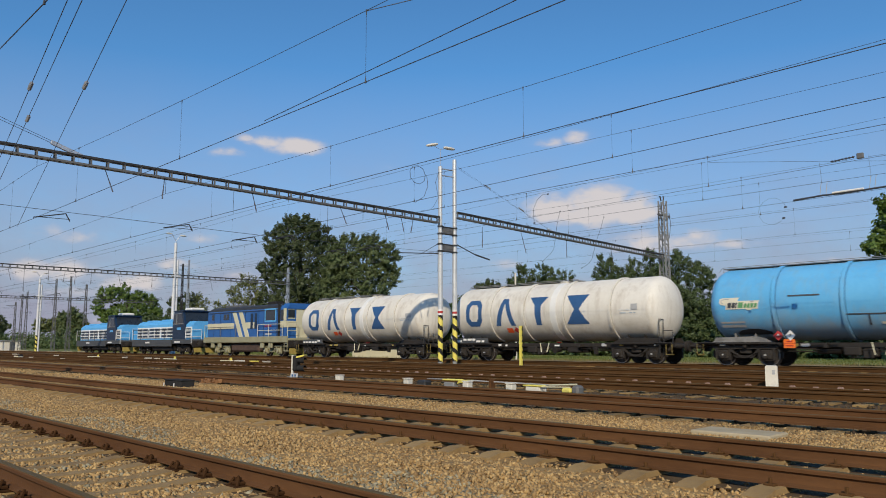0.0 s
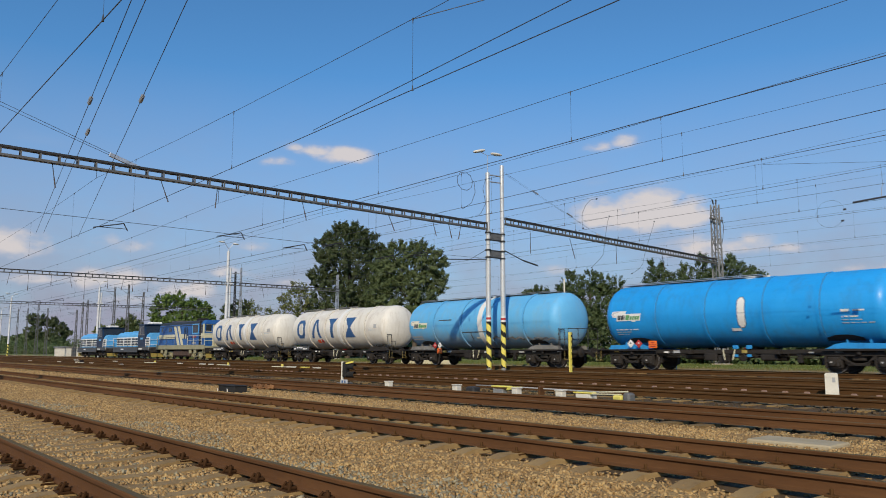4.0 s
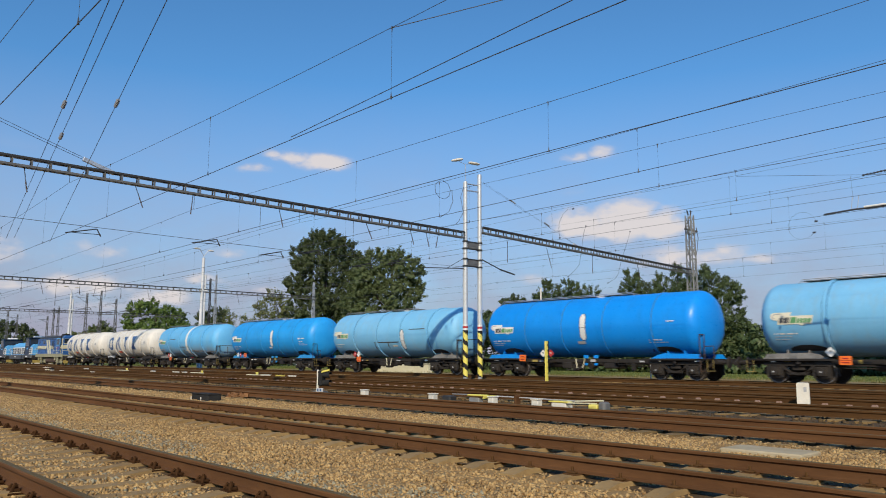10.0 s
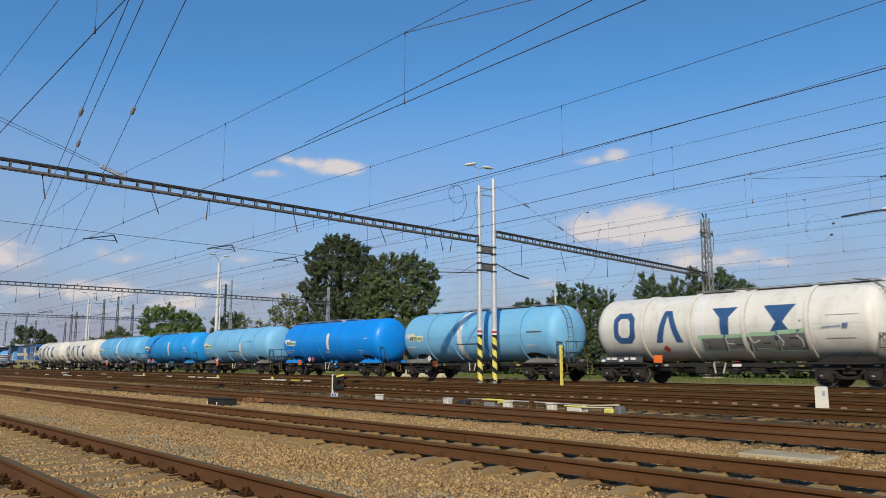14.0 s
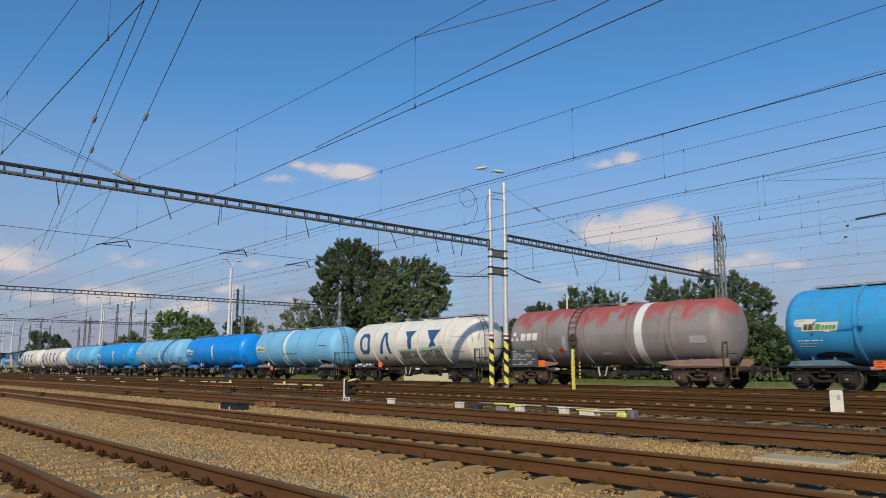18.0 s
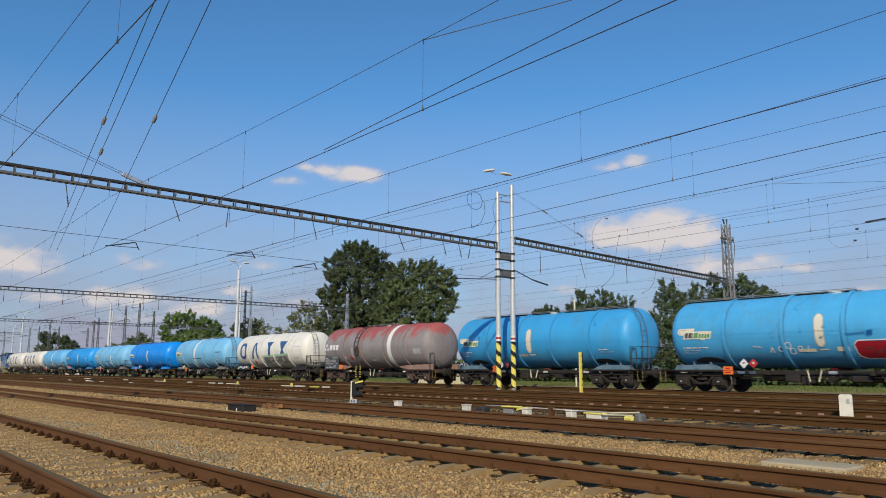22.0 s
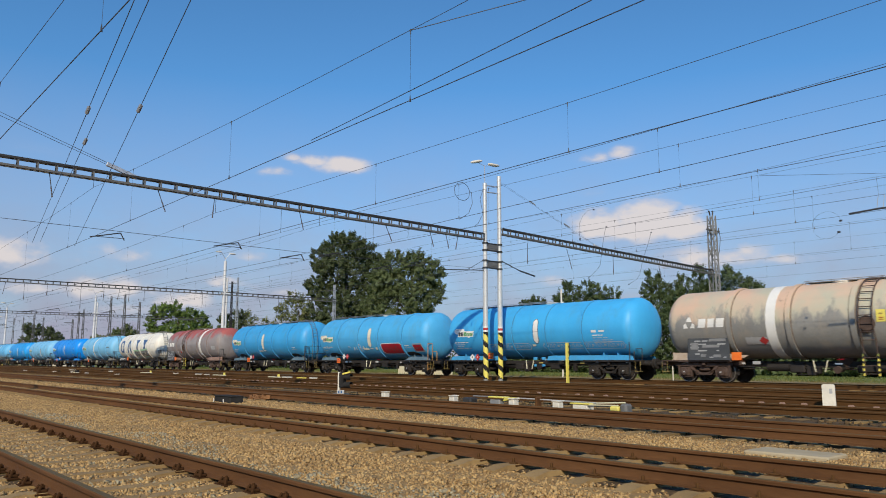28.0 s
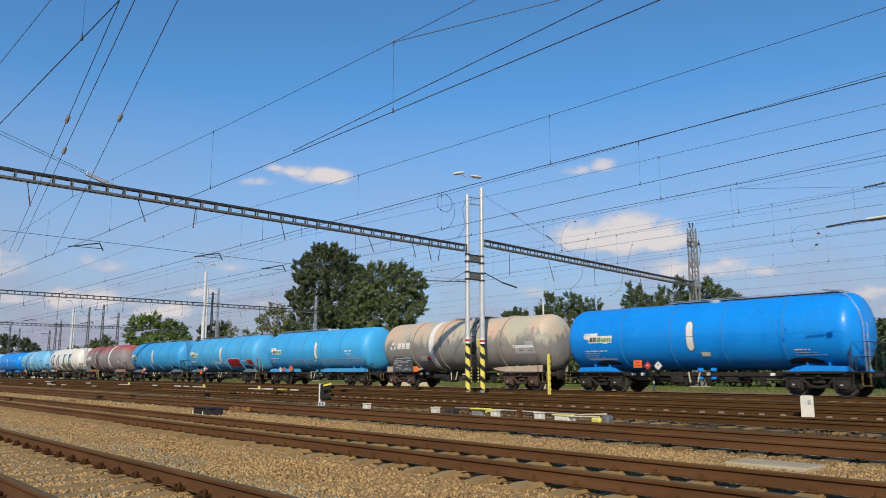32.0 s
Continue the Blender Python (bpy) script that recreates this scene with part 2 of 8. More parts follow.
def leaf_mat(name, c1, c2):
    m = bpy.data.materials.new(name)
    m.use_nodes = True
    nt = m.node_tree
    N, L = nt.nodes, nt.links
    N.remove(N["Principled BSDF"])
    out = N["Material Output"]
    geo = N.new("ShaderNodeNewGeometry")
    mx = N.new("ShaderNodeMixRGB")
    mx.inputs["Color1"].default_value = (*c1, 1)
    mx.inputs["Color2"].default_value = (*c2, 1)
    L.new(geo.outputs["Random Per Island"], mx.inputs["Fac"])
    d = N.new("ShaderNodeBsdfDiffuse")
    t = N.new("ShaderNodeBsdfTranslucent")
    g = N.new("ShaderNodeBsdfGlossy")
    g.inputs["Roughness"].default_value = 0.45
    g.inputs["Color"].default_value = (0.4, 0.4, 0.4, 1)
    L.new(mx.outputs[0], d.inputs["Color"])
    L.new(mx.outputs[0], t.inputs["Color"])
    s = N.new("ShaderNodeMixShader")
    s.inputs[0].default_value = 0.34
    L.new(d.outputs[0], s.inputs[1])
    L.new(t.outputs[0], s.inputs[2])
    s2 = N.new("ShaderNodeMixShader")
    s2.inputs[0].default_value = 0.05
    L.new(s.outputs[0], s2.inputs[1])
    L.new(g.outputs[0], s2.inputs[2])
    L.new(s2.outputs[0], out.inputs["Surface"])
    return m


M = {}
M["earth"] = pbr("earth", (0.075, 0.06, 0.04), (0.05, 0.075, 0.025), 0.08, 0.95, bump=0.4, bscale=6)
M["grass_ground"] = pbr("grass_ground", (0.10, 0.135, 0.028), (0.20, 0.205, 0.055), 0.25, 0.95, bump=0.5, bscale=9)
M["ballast"] = pbr("ballast", (0.20, 0.116, 0.038), (0.41, 0.260, 0.095), 1.1, 0.95, bump=1.0, bscale=16, fine=0.6)
M["ballast_dark"] = pbr("ballast_dark", (0.056, 0.032, 0.0106), (0.112, 0.065, 0.0213), 0.35, 0.95, bump=1.0, bscale=12, fine=0.6)
M["stone"] = pbr("stone", (0.180, 0.100, 0.036), (0.57, 0.380, 0.160), 0.9, 0.92, bump=0.3, bscale=40, island=0.75)
M["stone_grey"] = pbr("stone_grey", (0.15, 0.125, 0.078), (0.42, 0.365, 0.235), 0.9, 0.92, bump=0.3, bscale=40, island=0.75)
M["stone_dark"] = pbr("stone_dark", (0.035, 0.021, 0.0084), (0.115, 0.070, 0.0274), 0.9, 0.92, bump=0.3, bscale=40, island=0.75)
M["rust"] = pbr("rust", (0.080, 0.036, 0.0145), (0.150, 0.071, 0.029), 1.4, 0.85, bump=0.25, bscale=30, stretch=(0.25, 1, 1), spec=0.15)
M["rust_dark"] = pbr("rust_dark", (0.056, 0.027, 0.0099), (0.110, 0.054, 0.019), 1.4, 0.88, bump=0.25, bscale=30, stretch=(0.25, 1, 1), spec=0.12)
M["wheel_dark"] = pbr("grimy_wheel", (0.03, 0.025, 0.022), (0.07, 0.058, 0.05), 2.5, 0.6, metal=0.2)
M["chair_rust"] = pbr("orange_rust", (0.16, 0.07, 0.025), (0.30, 0.15, 0.06), 3.0, 0.9, bump=0.3, bscale=30)
M["rail_head"] = pbr("rail_head", (0.09, 0.062, 0.0274), (0.160, 0.118, 0.057), 1.2, 0.75, spec=0.12, stretch=(0.2, 1, 1))
M["sleeper"] = pbr("sleeper", (0.20, 0.122, 0.045), (0.38, 0.250, 0.100), 4.5, 0.9, bump=0.4, bscale=30, per_object=0.35)
M["sleeper_dark"] = pbr("sleeper_dark", (0.16, 0.095, 0.0342), (0.36, 0.235, 0.0874), 1.2, 0.9, bump=0.4, bscale=30, island=0.4)
M["concrete"] = pbr("concrete", (0.34, 0.27, 0.16), (0.48, 0.40, 0.26), 1.6, 0.85, bump=0.2, bscale=25)
M["white_paint"] = pbr("white_paint", (0.64, 0.60, 0.50), (0.78, 0.74, 0.64), 2.5, 0.6, dirt=(0.3, 0.26, 0.2), dirt_amount=0.4)
M["galv"] = pbr("galvanised_steel", (0.48, 0.49, 0.50), (0.68, 0.69, 0.70), 3.0, 0.42, metal=0.65, stretch=(1, 1, 0.25))
M["pole_zinc"] = pbr("zinc_pole", (0.62, 0.62, 0.60), (0.80, 0.80, 0.77), 3.0, 0.36, metal=0.45, stretch=(1, 1, 0.25), dirt=(0.30, 0.29, 0.27), dirt_amount=0.35, dirt_stretch=(2, 2, 0.3))
M["steel_grey"] = pbr("weathered_steel", (0.20, 0.20, 0.20), (0.34, 0.34, 0.33), 3.0, 0.6, metal=0.25)
M["steel_dark"] = pbr("dark_steel", (0.022, 0.022, 0.023), (0.055, 0.053, 0.05), 3.0, 0.6, metal=0.2)
M["wire"] = pbr("wire", (0.05, 0.056, 0.068), (0.085, 0.092, 0.105), 0.6, 0.55, metal=0.3)
M["insulator"] = pbr("insulator", (0.06, 0.045, 0.04), (0.13, 0.10, 0.085), 6, 0.3)
M["insulator_pale"] = pbr("insulator_pale", (0.16, 0.17, 0.19), (0.34, 0.36, 0.40), 6, 0.3)
M["yellow"] = pbr("yellow_paint", (0.72, 0.60, 0.08), (0.84, 0.74, 0.18), 2.0, 0.5, dirt=(0.3, 0.24, 0.08), dirt_amount=0.3)
M["black"] = pbr("black_paint", (0.016, 0.016, 0.016), (0.036, 0.035, 0.034), 3.0, 0.8, spec=0.15)
M["red"] = pbr("red_paint", (0.42, 0.03, 0.03), (0.55, 0.06, 0.05), 3.0, 0.5)
M["orange"] = pbr("orange_plate", (0.85, 0.16, 0.02), (0.92, 0.22, 0.03), 3.0, 0.45)
M["under"] = pbr("underframe", (0.011, 0.009, 0.0075), (0.030, 0.024, 0.019), 2.0, 0.8, bump=0.15, bscale=20)
M["under_brown"] = pbr("underframe_rusty", (0.045, 0.028, 0.021), (0.11, 0.068, 0.05), 2.0, 0.8, bump=0.15, bscale=20)
M["under_dust"] = pbr("dusty_cast_steel", (0.011, 0.009, 0.0075), (0.040, 0.032, 0.025), 2.4, 0.85, bump=0.15, bscale=20)
M["steel_mid"] = pbr("old_mast_steel", (0.09, 0.09, 0.09), (0.17, 0.17, 0.165), 3.0, 0.65, metal=0.15)
M["pale_pole"] = pbr("pale_zinc_pole", (0.58, 0.59, 0.60), (0.74, 0.75, 0.75), 2.0, 0.5, metal=0.1)
M["tread"] = pbr("wheel_tread", (0.22, 0.20, 0.18), (0.38, 0.35, 0.32), 4, 0.4, metal=0.8)
M["bark"] = pbr("bark", (0.06, 0.045, 0.032), (0.13, 0.10, 0.075), 4, 0.95, bump=0.6, bscale=8, stretch=(1, 1, 0.2))
M["leaf_dark"] = leaf_mat("leaf_dark", (0.078, 0.108, 0.044), (0.132, 0.164, 0.072))
M["leaf_grey"] = leaf_mat("leaf_grey", (0.114, 0.152, 0.060), (0.19, 0.236, 0.096))
M["leaf_mid"] = leaf_mat("leaf_mid", (0.082, 0.124, 0.048), (0.145, 0.190, 0.078))
M["leaf_light"] = leaf_mat("leaf_light", (0.12, 0.15, 0.045), (0.29, 0.30, 0.12))
M["leaf_fresh"] = leaf_mat("leaf_fresh", (0.085, 0.150, 0.032), (0.235, 0.33, 0.085))
M["grass"] = leaf_mat("grass_blade", (0.10, 0.14, 0.028), (0.22, 0.24, 0.065))
M["dry_grass"] = leaf_mat("dry_grass_blade", (0.20, 0.17, 0.06), (0.32, 0.27, 0.11))
M["glass"] = pbr("cab_glass", (0.015, 0.02, 0.025), (0.03, 0.035, 0.04), 2, 0.12, spec=0.8)
DUST = (0.34, 0.30, 0.24)
M["cream"] = pbr("cream_tank_paint", (0.68, 0.64, 0.555), (0.79, 0.76, 0.685), 0.7, 0.55, spec=0.35, dirt=(0.36, 0.29, 0.21), dirt_amount=0.45, dirt_stretch=(2.0, 2.0, 0.35), dirt_scale=1.2)
M["white_tank"] = pbr("white_tank_paint", (0.72, 0.70, 0.62), (0.82, 0.80, 0.73), 0.7, 0.50, spec=0.35, dirt=(0.42, 0.37, 0.28), dirt_amount=0.35, dirt_stretch=(2.0, 2.0, 0.35), dirt_scale=1.2)
M["sky_blue"] = pbr("pale_blue_tank_paint", (0.17, 0.47, 0.73), (0.23, 0.55, 0.81), 0.7, 0.52, spec=0.35, dirt=DUST, dirt_amount=0.22, dirt_stretch=(2.0, 2.0, 0.4), dirt_scale=1.1)
M["light_blue"] = pbr("light_blue_tank_paint", (0.11, 0.42, 0.74), (0.16, 0.50, 0.80), 0.7, 0.50, spec=0.35, dirt=DUST, dirt_amount=0.22, dirt_stretch=(2.0, 2.0, 0.4), dirt_scale=1.1)
M["mid_blue"] = pbr("mid_blue_tank_paint", (0.036, 0.325, 0.66), (0.060, 0.385, 0.745), 0.7, 0.46, spec=0.35, dirt=(0.12, 0.22, 0.30), dirt_amount=0.4, dirt_stretch=(2.0, 2.0, 0.4), dirt_scale=1.1)
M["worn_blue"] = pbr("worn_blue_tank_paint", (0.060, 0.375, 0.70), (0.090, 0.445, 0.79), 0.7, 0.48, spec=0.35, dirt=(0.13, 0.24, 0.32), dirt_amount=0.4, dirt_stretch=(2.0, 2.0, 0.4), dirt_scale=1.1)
M["fresh_blue"] = pbr("fresh_blue_tank_paint", (0.045, 0.38, 0.76), (0.07, 0.45, 0.84), 0.7, 0.46, spec=0.35, dirt=(0.12, 0.24, 0.34), dirt_amount=0.3, dirt_stretch=(2.0, 2.0, 0.4), dirt_scale=1.1)
M["deep_blue"] = pbr("deep_blue_tank_paint", (0.004, 0.255, 0.80), (0.010, 0.30, 0.88), 0.7, 0.36, spec=0.35, dirt=(0.03, 0.18, 0.50), dirt_amount=0.25, dirt_stretch=(2.0, 2.0, 0.4), dirt_scale=1.1)
M["azure"] = pbr("azure_tank_paint", (0.014, 0.31, 0.76), (0.030, 0.37, 0.84), 0.7, 0.42, spec=0.35, dirt=(0.06, 0.17, 0.32), dirt_amount=0.35, dirt_stretch=(2.0, 2.0, 0.4), dirt_scale=1.1)
M["red_grey"] = two_coat("red_grey_tank_paint", (0.215, 0.20, 0.20), (0.33, 0.30, 0.295), (0.40, 0.085, 0.075), (0.36, 0.10, 0.09), 3.4, 0.3, (0.22, 0.12, 0.09))
M["beige_grey"] = two_coat("beige_grey_tank_paint", (0.215, 0.212, 0.197), (0.315, 0.308, 0.283), (0.50, 0.475, 0.36), (0.66, 0.46, 0.33), 2.80, 0.2, (0.40, 0.33, 0.25))
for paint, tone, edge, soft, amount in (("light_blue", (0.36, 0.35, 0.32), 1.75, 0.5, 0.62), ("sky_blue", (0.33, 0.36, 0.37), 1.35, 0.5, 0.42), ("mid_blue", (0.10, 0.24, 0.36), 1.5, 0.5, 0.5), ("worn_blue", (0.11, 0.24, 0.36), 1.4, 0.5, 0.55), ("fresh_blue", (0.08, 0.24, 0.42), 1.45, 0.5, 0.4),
                                        ("cream", (0.40, 0.34, 0.26), 1.6, 0.6, 0.5), ("white_tank", (0.44, 0.40, 0.32), 1.6, 0.6, 0.5), ("azure", (0.05, 0.20, 0.40), 1.4, 0.4, 0.4)):
    dust_below(M[paint], tone, edge, soft, amount)
M["emblem_blue"] = pbr("emblem_blue", (0.028, 0.090, 0.22), (0.045, 0.12, 0.28), 1.5, 0.42)
M["mark_white"] = pbr("marking_white", (0.74, 0.73, 0.68), (0.84, 0.83, 0.79), 2.0, 0.45)
M["mark_cream"] = pbr("marking_cream", (0.70, 0.65, 0.49), (0.80, 0.75, 0.59), 2.0, 0.5)
M["mark_dark"] = pbr("marking_dark", (0.05, 0.055, 0.06), (0.09, 0.095, 0.10), 2.0, 0.5)
M["mark_grey"] = pbr("marking_grey", (0.36, 0.36, 0.36), (0.5, 0.5, 0.49), 2.0, 0.55)
M["mark_green"] = pbr("marking_green", (0.10, 0.30, 0.11), (0.17, 0.42, 0.18), 2.0, 0.5)
M["spray_red"] = pbr("spray_red", (0.30, 0.008, 0.018), (0.40, 0.015, 0.03), 1.5, 0.45)
M["spray_silver"] = pbr("spray_silver", (0.19, 0.19, 0.185), (0.30, 0.30, 0.29), 1.5, 0.45, metal=0.3)
M["spray_green"] = pbr("spray_green", (0.30, 0.52, 0.30), (0.42, 0.62, 0.42), 2.5, 0.6)
M["loco_blue"] = pbr("loco_sky_blue", (0.095, 0.39, 0.74), (0.14, 0.46, 0.82), 1.0, 0.35)
M["loco_navy"] = pbr("loco_navy", (0.008, 0.020, 0.048), (0.014, 0.032, 0.07), 1.0, 0.35)
M["loco_royal"] = pbr("loco_royal_blue", (0.02, 0.10, 0.32), (0.035, 0.14, 0.40), 1.0, 0.4)
M["loco_cream"] = pbr("loco_cream", (0.58, 0.54, 0.36), (0.68, 0.64, 0.46), 1.0, 0.45)
M["loco_olive"] = pbr("loco_olive_frame", (0.25, 0.235, 0.14), (0.36, 0.34, 0.22), 1.0, 0.6)
M["loco_grey"] = pbr("loco_grey_frame", (0.05, 0.052, 0.055), (0.085, 0.088, 0.09), 1.0, 0.5)
M["saddle_dust"] = pbr("dusty_grey_apron", (0.13, 0.125, 0.115), (0.30, 0.29, 0.27), 1.5, 0.8, dirt=(0.08, 0.075, 0.07), dirt_amount=0.6, dirt_scale=1.6)
M["saddle_blue"] = pbr("dusty_blue_grey_apron", (0.07, 0.14, 0.20), (0.17, 0.26, 0.32), 1.5, 0.8, dirt=(0.05, 0.06, 0.07), dirt_amount=0.6, dirt_scale=1.6)
M["plate_orange"] = pbr("red_orange_plate", (0.80, 0.09, 0.02), (0.88, 0.14, 0.03), 3.0, 0.5)
M["dirty_yellow"] = pbr("dirty_yellow", (0.28, 0.20, 0.05), (0.45, 0.35, 0.09), 2.0, 0.7)
M["step_yellow"] = pbr("worn_step_yellow", (0.10, 0.075, 0.03), (0.42, 0.31, 0.07), 2.5, 0.6, dirt=(0.04, 0.035, 0.03), dirt_amount=0.8)
M["apron_brown"] = pbr("dusty_pink_brown", (0.22, 0.13, 0.10), (0.38, 0.25, 0.20), 1.5, 0.8, dirt=(0.10, 0.07, 0.055), dirt_amount=0.6, dirt_scale=1.4)
M["apron_beige"] = pbr("rusty_beige", (0.42, 0.33, 0.25), (0.56, 0.47, 0.37), 1.5, 0.8, dirt=(0.26, 0.15, 0.08), dirt_amount=0.5, dirt_scale=1.4)
M["primer_grey"] = pbr("primer_grey", (0.30, 0.29, 0.285), (0.42, 0.41, 0.40), 1.2, 0.65)
# lines beside the rings: blue is painted shade, grey mixes grime and shade
M["ring_grime_shade"] = pbr("grey_ring_grime_shade", (0.30, 0.27, 0.23), (0.50, 0.47, 0.42), 2.0, 0.7)
M["ring_shade_blue"] = pbr("dull_blue_ring_shade", (0.045, 0.16, 0.30), (0.08, 0.24, 0.40), 2.0, 0.6)
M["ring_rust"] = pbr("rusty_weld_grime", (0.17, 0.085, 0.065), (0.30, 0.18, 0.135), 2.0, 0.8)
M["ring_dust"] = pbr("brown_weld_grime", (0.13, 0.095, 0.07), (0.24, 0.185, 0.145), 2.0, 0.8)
M["rail_orange"] = pbr("worn_orange_paint", (0.40, 0.17, 0.04), (0.62, 0.34, 0.09), 2.0, 0.6)
M["faint_white"] = pbr("worn_stencil_white", (0.34, 0.42, 0.48), (0.56, 0.62, 0.66), 3.0, 0.6)
M["dry_earth"] = pbr("dry_earth", (0.15, 0.10, 0.038), (0.30, 0.22, 0.0874), 0.6, 0.95, bump=0.4, bscale=8)
M["clip_rust"] = pbr("dark_clip_rust", (0.030, 0.014, 0.0061), (0.075, 0.036, 0.0152), 3.0, 0.95, spec=0.05)
M["black_oval"] = pbr("soot_stain", (0.012, 0.012, 0.013), (0.035, 0.033, 0.032), 1.5, 0.8)


# ---- mesh building ----
class Shape:
    """Vertices and faces gathered from simple solids."""

    def __init__(self):
        self.v, self.f = [], []

    def add(self, verts, faces):
        o = len(self.v)
        self.v += [tuple(p) for p in verts]
        self.f += [tuple(i + o for i in q) for q in faces]
        return self

    def box(self, x0, x1, y0, y1, z0, z1, b=0.0):
        if b <= 0:
            p = [(x, y, z) for x in (x0, x1) for y in (y0, y1) for z in (z0, z1)]
            return self.add(p, [(0, 1, 3, 2), (4, 6, 7, 5), (0, 4, 5, 1), (2, 3, 7, 6), (0, 2, 6, 4), (1, 5, 7, 3)])
        b = min(b, (x1 - x0) * 0.45, (y1 - y0) * 0.45, (z1 - z0) * 0.45)
        bm = bmesh.new()
        p = [bm.verts.new((x, y, z)) for x in (x0, x1) for y in (y0, y1) for z in (z0, z1)]
        for q in [(0, 1, 3, 2), (4, 6, 7, 5), (0, 4, 5, 1), (2, 3, 7, 6), (0, 2, 6, 4), (1, 5, 7, 3)]:
            bm.faces.new([p[i] for i in q])
        bmesh.ops.bevel(bm, geom=list(bm.edges), offset=b, segments=1, affect="EDGES")
        bm.verts.index_update()
        self.add([tuple(v.co) for v in bm.verts], [[v.index for v in f.verts] for f in bm.faces])
        bm.free()
        return self

    def tube(self, a, b, r, n=8, r2=None, caps=True):
        a, b = Vector(a), Vector(b)
        d = (b - a).normalized()
        s = d.orthogonal().normalized()
        t = d.cross(s)
        r2 = r if r2 is None else r2
        p = []
        for c, rr in ((a, r), (b, r2)):
            p += [c + (s * math.cos(6.28318 * i / n) + t * math.sin(6.28318 * i / n)) * rr for i in range(n)]
        f = [(i, (i + 1) % n, n + (i + 1) % n, n + i) for i in range(n)]
        if caps:
            f += [tuple(range(n - 1, -1, -1)), tuple(range(n, 2 * n))]
        return self.add(p, f)

    def path(self, pts, r, n=6):
        """One bent tube through the points."""
        pts = [Vector(p) for p in pts]
        p, side = [], None
        for i, c in enumerate(pts):
            d = (pts[min(i + 1, len(pts) - 1)] - pts[max(i - 1, 0)]).normalized()
            if side is None:
                side = d.orthogonal()
            side = (side - d * side.dot(d)).normalized()
            up = d.cross(side)
            p += [c + (side * math.cos(6.28318 * k / n) + up * math.sin(6.28318 * k / n)) * r for k in range(n)]
        f = [(j * n + k, j * n + (k + 1) % n, (j + 1) * n + (k + 1) % n, (j + 1) * n + k) for j in range(len(pts) - 1) for k in range(n)]
        m = (len(pts) - 1) * n
        return self.add(p, f + [tuple(range(n - 1, -1, -1)), tuple(range(m, m + n))])

    def lathe(self, axis, centre, profile, n=24, a0=0.0, a1=6.283185307):
        """profile: (along axis, radius). axis 'x', 'y' or 'z'."""
        full = abs(a1 - a0) > 6.28
        k = n if full else n + 1
        p = []
        for h, r in profile:
            for i in range(k):
                a = a0 + (a1 - a0) * i / n
                c, s = math.cos(a) * r, math.sin(a) * r
                q = {"x": (h, c, s), "y": (s, h, c), "z": (c, s, h)}[axis]
                p.append((q[0] + centre[0], q[1] + centre[1], q[2] + centre[2]))
        f = []
        for j in range(len(profile) - 1):
            for i in range(n):
                i2 = (i + 1) % k if full else i + 1
                f.append((j * k + i, j * k + i2, (j + 1) * k + i2, (j + 1) * k + i))
        return self.add(p, f)

    def prism(self, poly, axis, lo, hi):
        """A polygon in the other two axes, pulled along axis."""
        n = len(poly)

        def put(a, b, h):
            return {"x": (h, a, b), "y": (a, h, b), "z": (a, b, h)}[axis]
        p = [put(a, b, lo) for a, b in poly] + [put(a, b, hi) for a, b in poly]
        f = [(i, (i + 1) % n, n + (i + 1) % n, n + i) for i in range(n)]
        return self.add(p, f + [tuple(range(n - 1, -1, -1)), tuple(range(n, 2 * n))])

    def mesh(self, name, mat, smooth=None):
        me = bpy.data.meshes.new(name)
        me.from_pydata(self.v, [], self.f)
        bm = bmesh.new()
        bm.from_mesh(me)
        if len(self.f) < 20000:
            bmesh.ops.recalc_face_normals(bm, faces=bm.faces)
        bm.to_mesh(me)
        bm.free()
        me.materials.append(mat)
        if smooth is not None:
            me.polygons.foreach_set("use_smooth", [True] * len(me.polygons))
            me.set_sharp_from_angle(angle=radians(smooth))
        return me


def part(name, shape, mat, parent=None, label="", at=None, smooth=35):
    """One mesh object, under a thing or a part. shape: a Shape or a mesh that is shared."""
    me = shape if isinstance(shape, bpy.types.Mesh) else shape.mesh(name, mat, smooth)
    ob = new(name, me)
    if parent is not None:
        ob.parent = parent
    if at is not None:
        ob.matrix_basis = at
    if label:
        tagged(ob, label=label)
    return ob


def thing(name, label, category, at=None, group="", kind=""):
    ob = new(name)
    ob.empty_display_size = 0.3
    if at is not None:
        ob.matrix_basis = at
    return tagged(ob, label=label, category=category, group=group, kind=kind)


SHARED = {}


def shared(key, make, mat, smooth=35):
    if key not in SHARED:
        SHARED[key] = make().mesh(key, mat, smooth)
    return SHARED[key]


def raw_mesh(name, verts, faces, mat):
    me = bpy.data.meshes.new(name)
    me.vertices.add(len(verts))
    me.vertices.foreach_set("co", np.asarray(verts, dtype=np.float32).ravel())
    k = faces.shape[1]
    me.loops.add(faces.size)
    me.loops.foreach_set("vertex_index", faces.astype(np.int32).ravel())
    me.polygons.add(len(faces))
    me.polygons.foreach_set("loop_start", np.arange(0, faces.size, k, dtype=np.int32))
    me.update(calc_edges=True)
    me.materials.append(mat)
    return me


# ---- ground ----
TRACKS = [(2.70, 0.0), (7.42, 0.0), (12.55, 0.0), (17.72, 0.02), (21.75, 0.05), (25.95, 0.08), (31.5, 0.15)]
X_FAR, X_NEAR = -420.0, 190.0


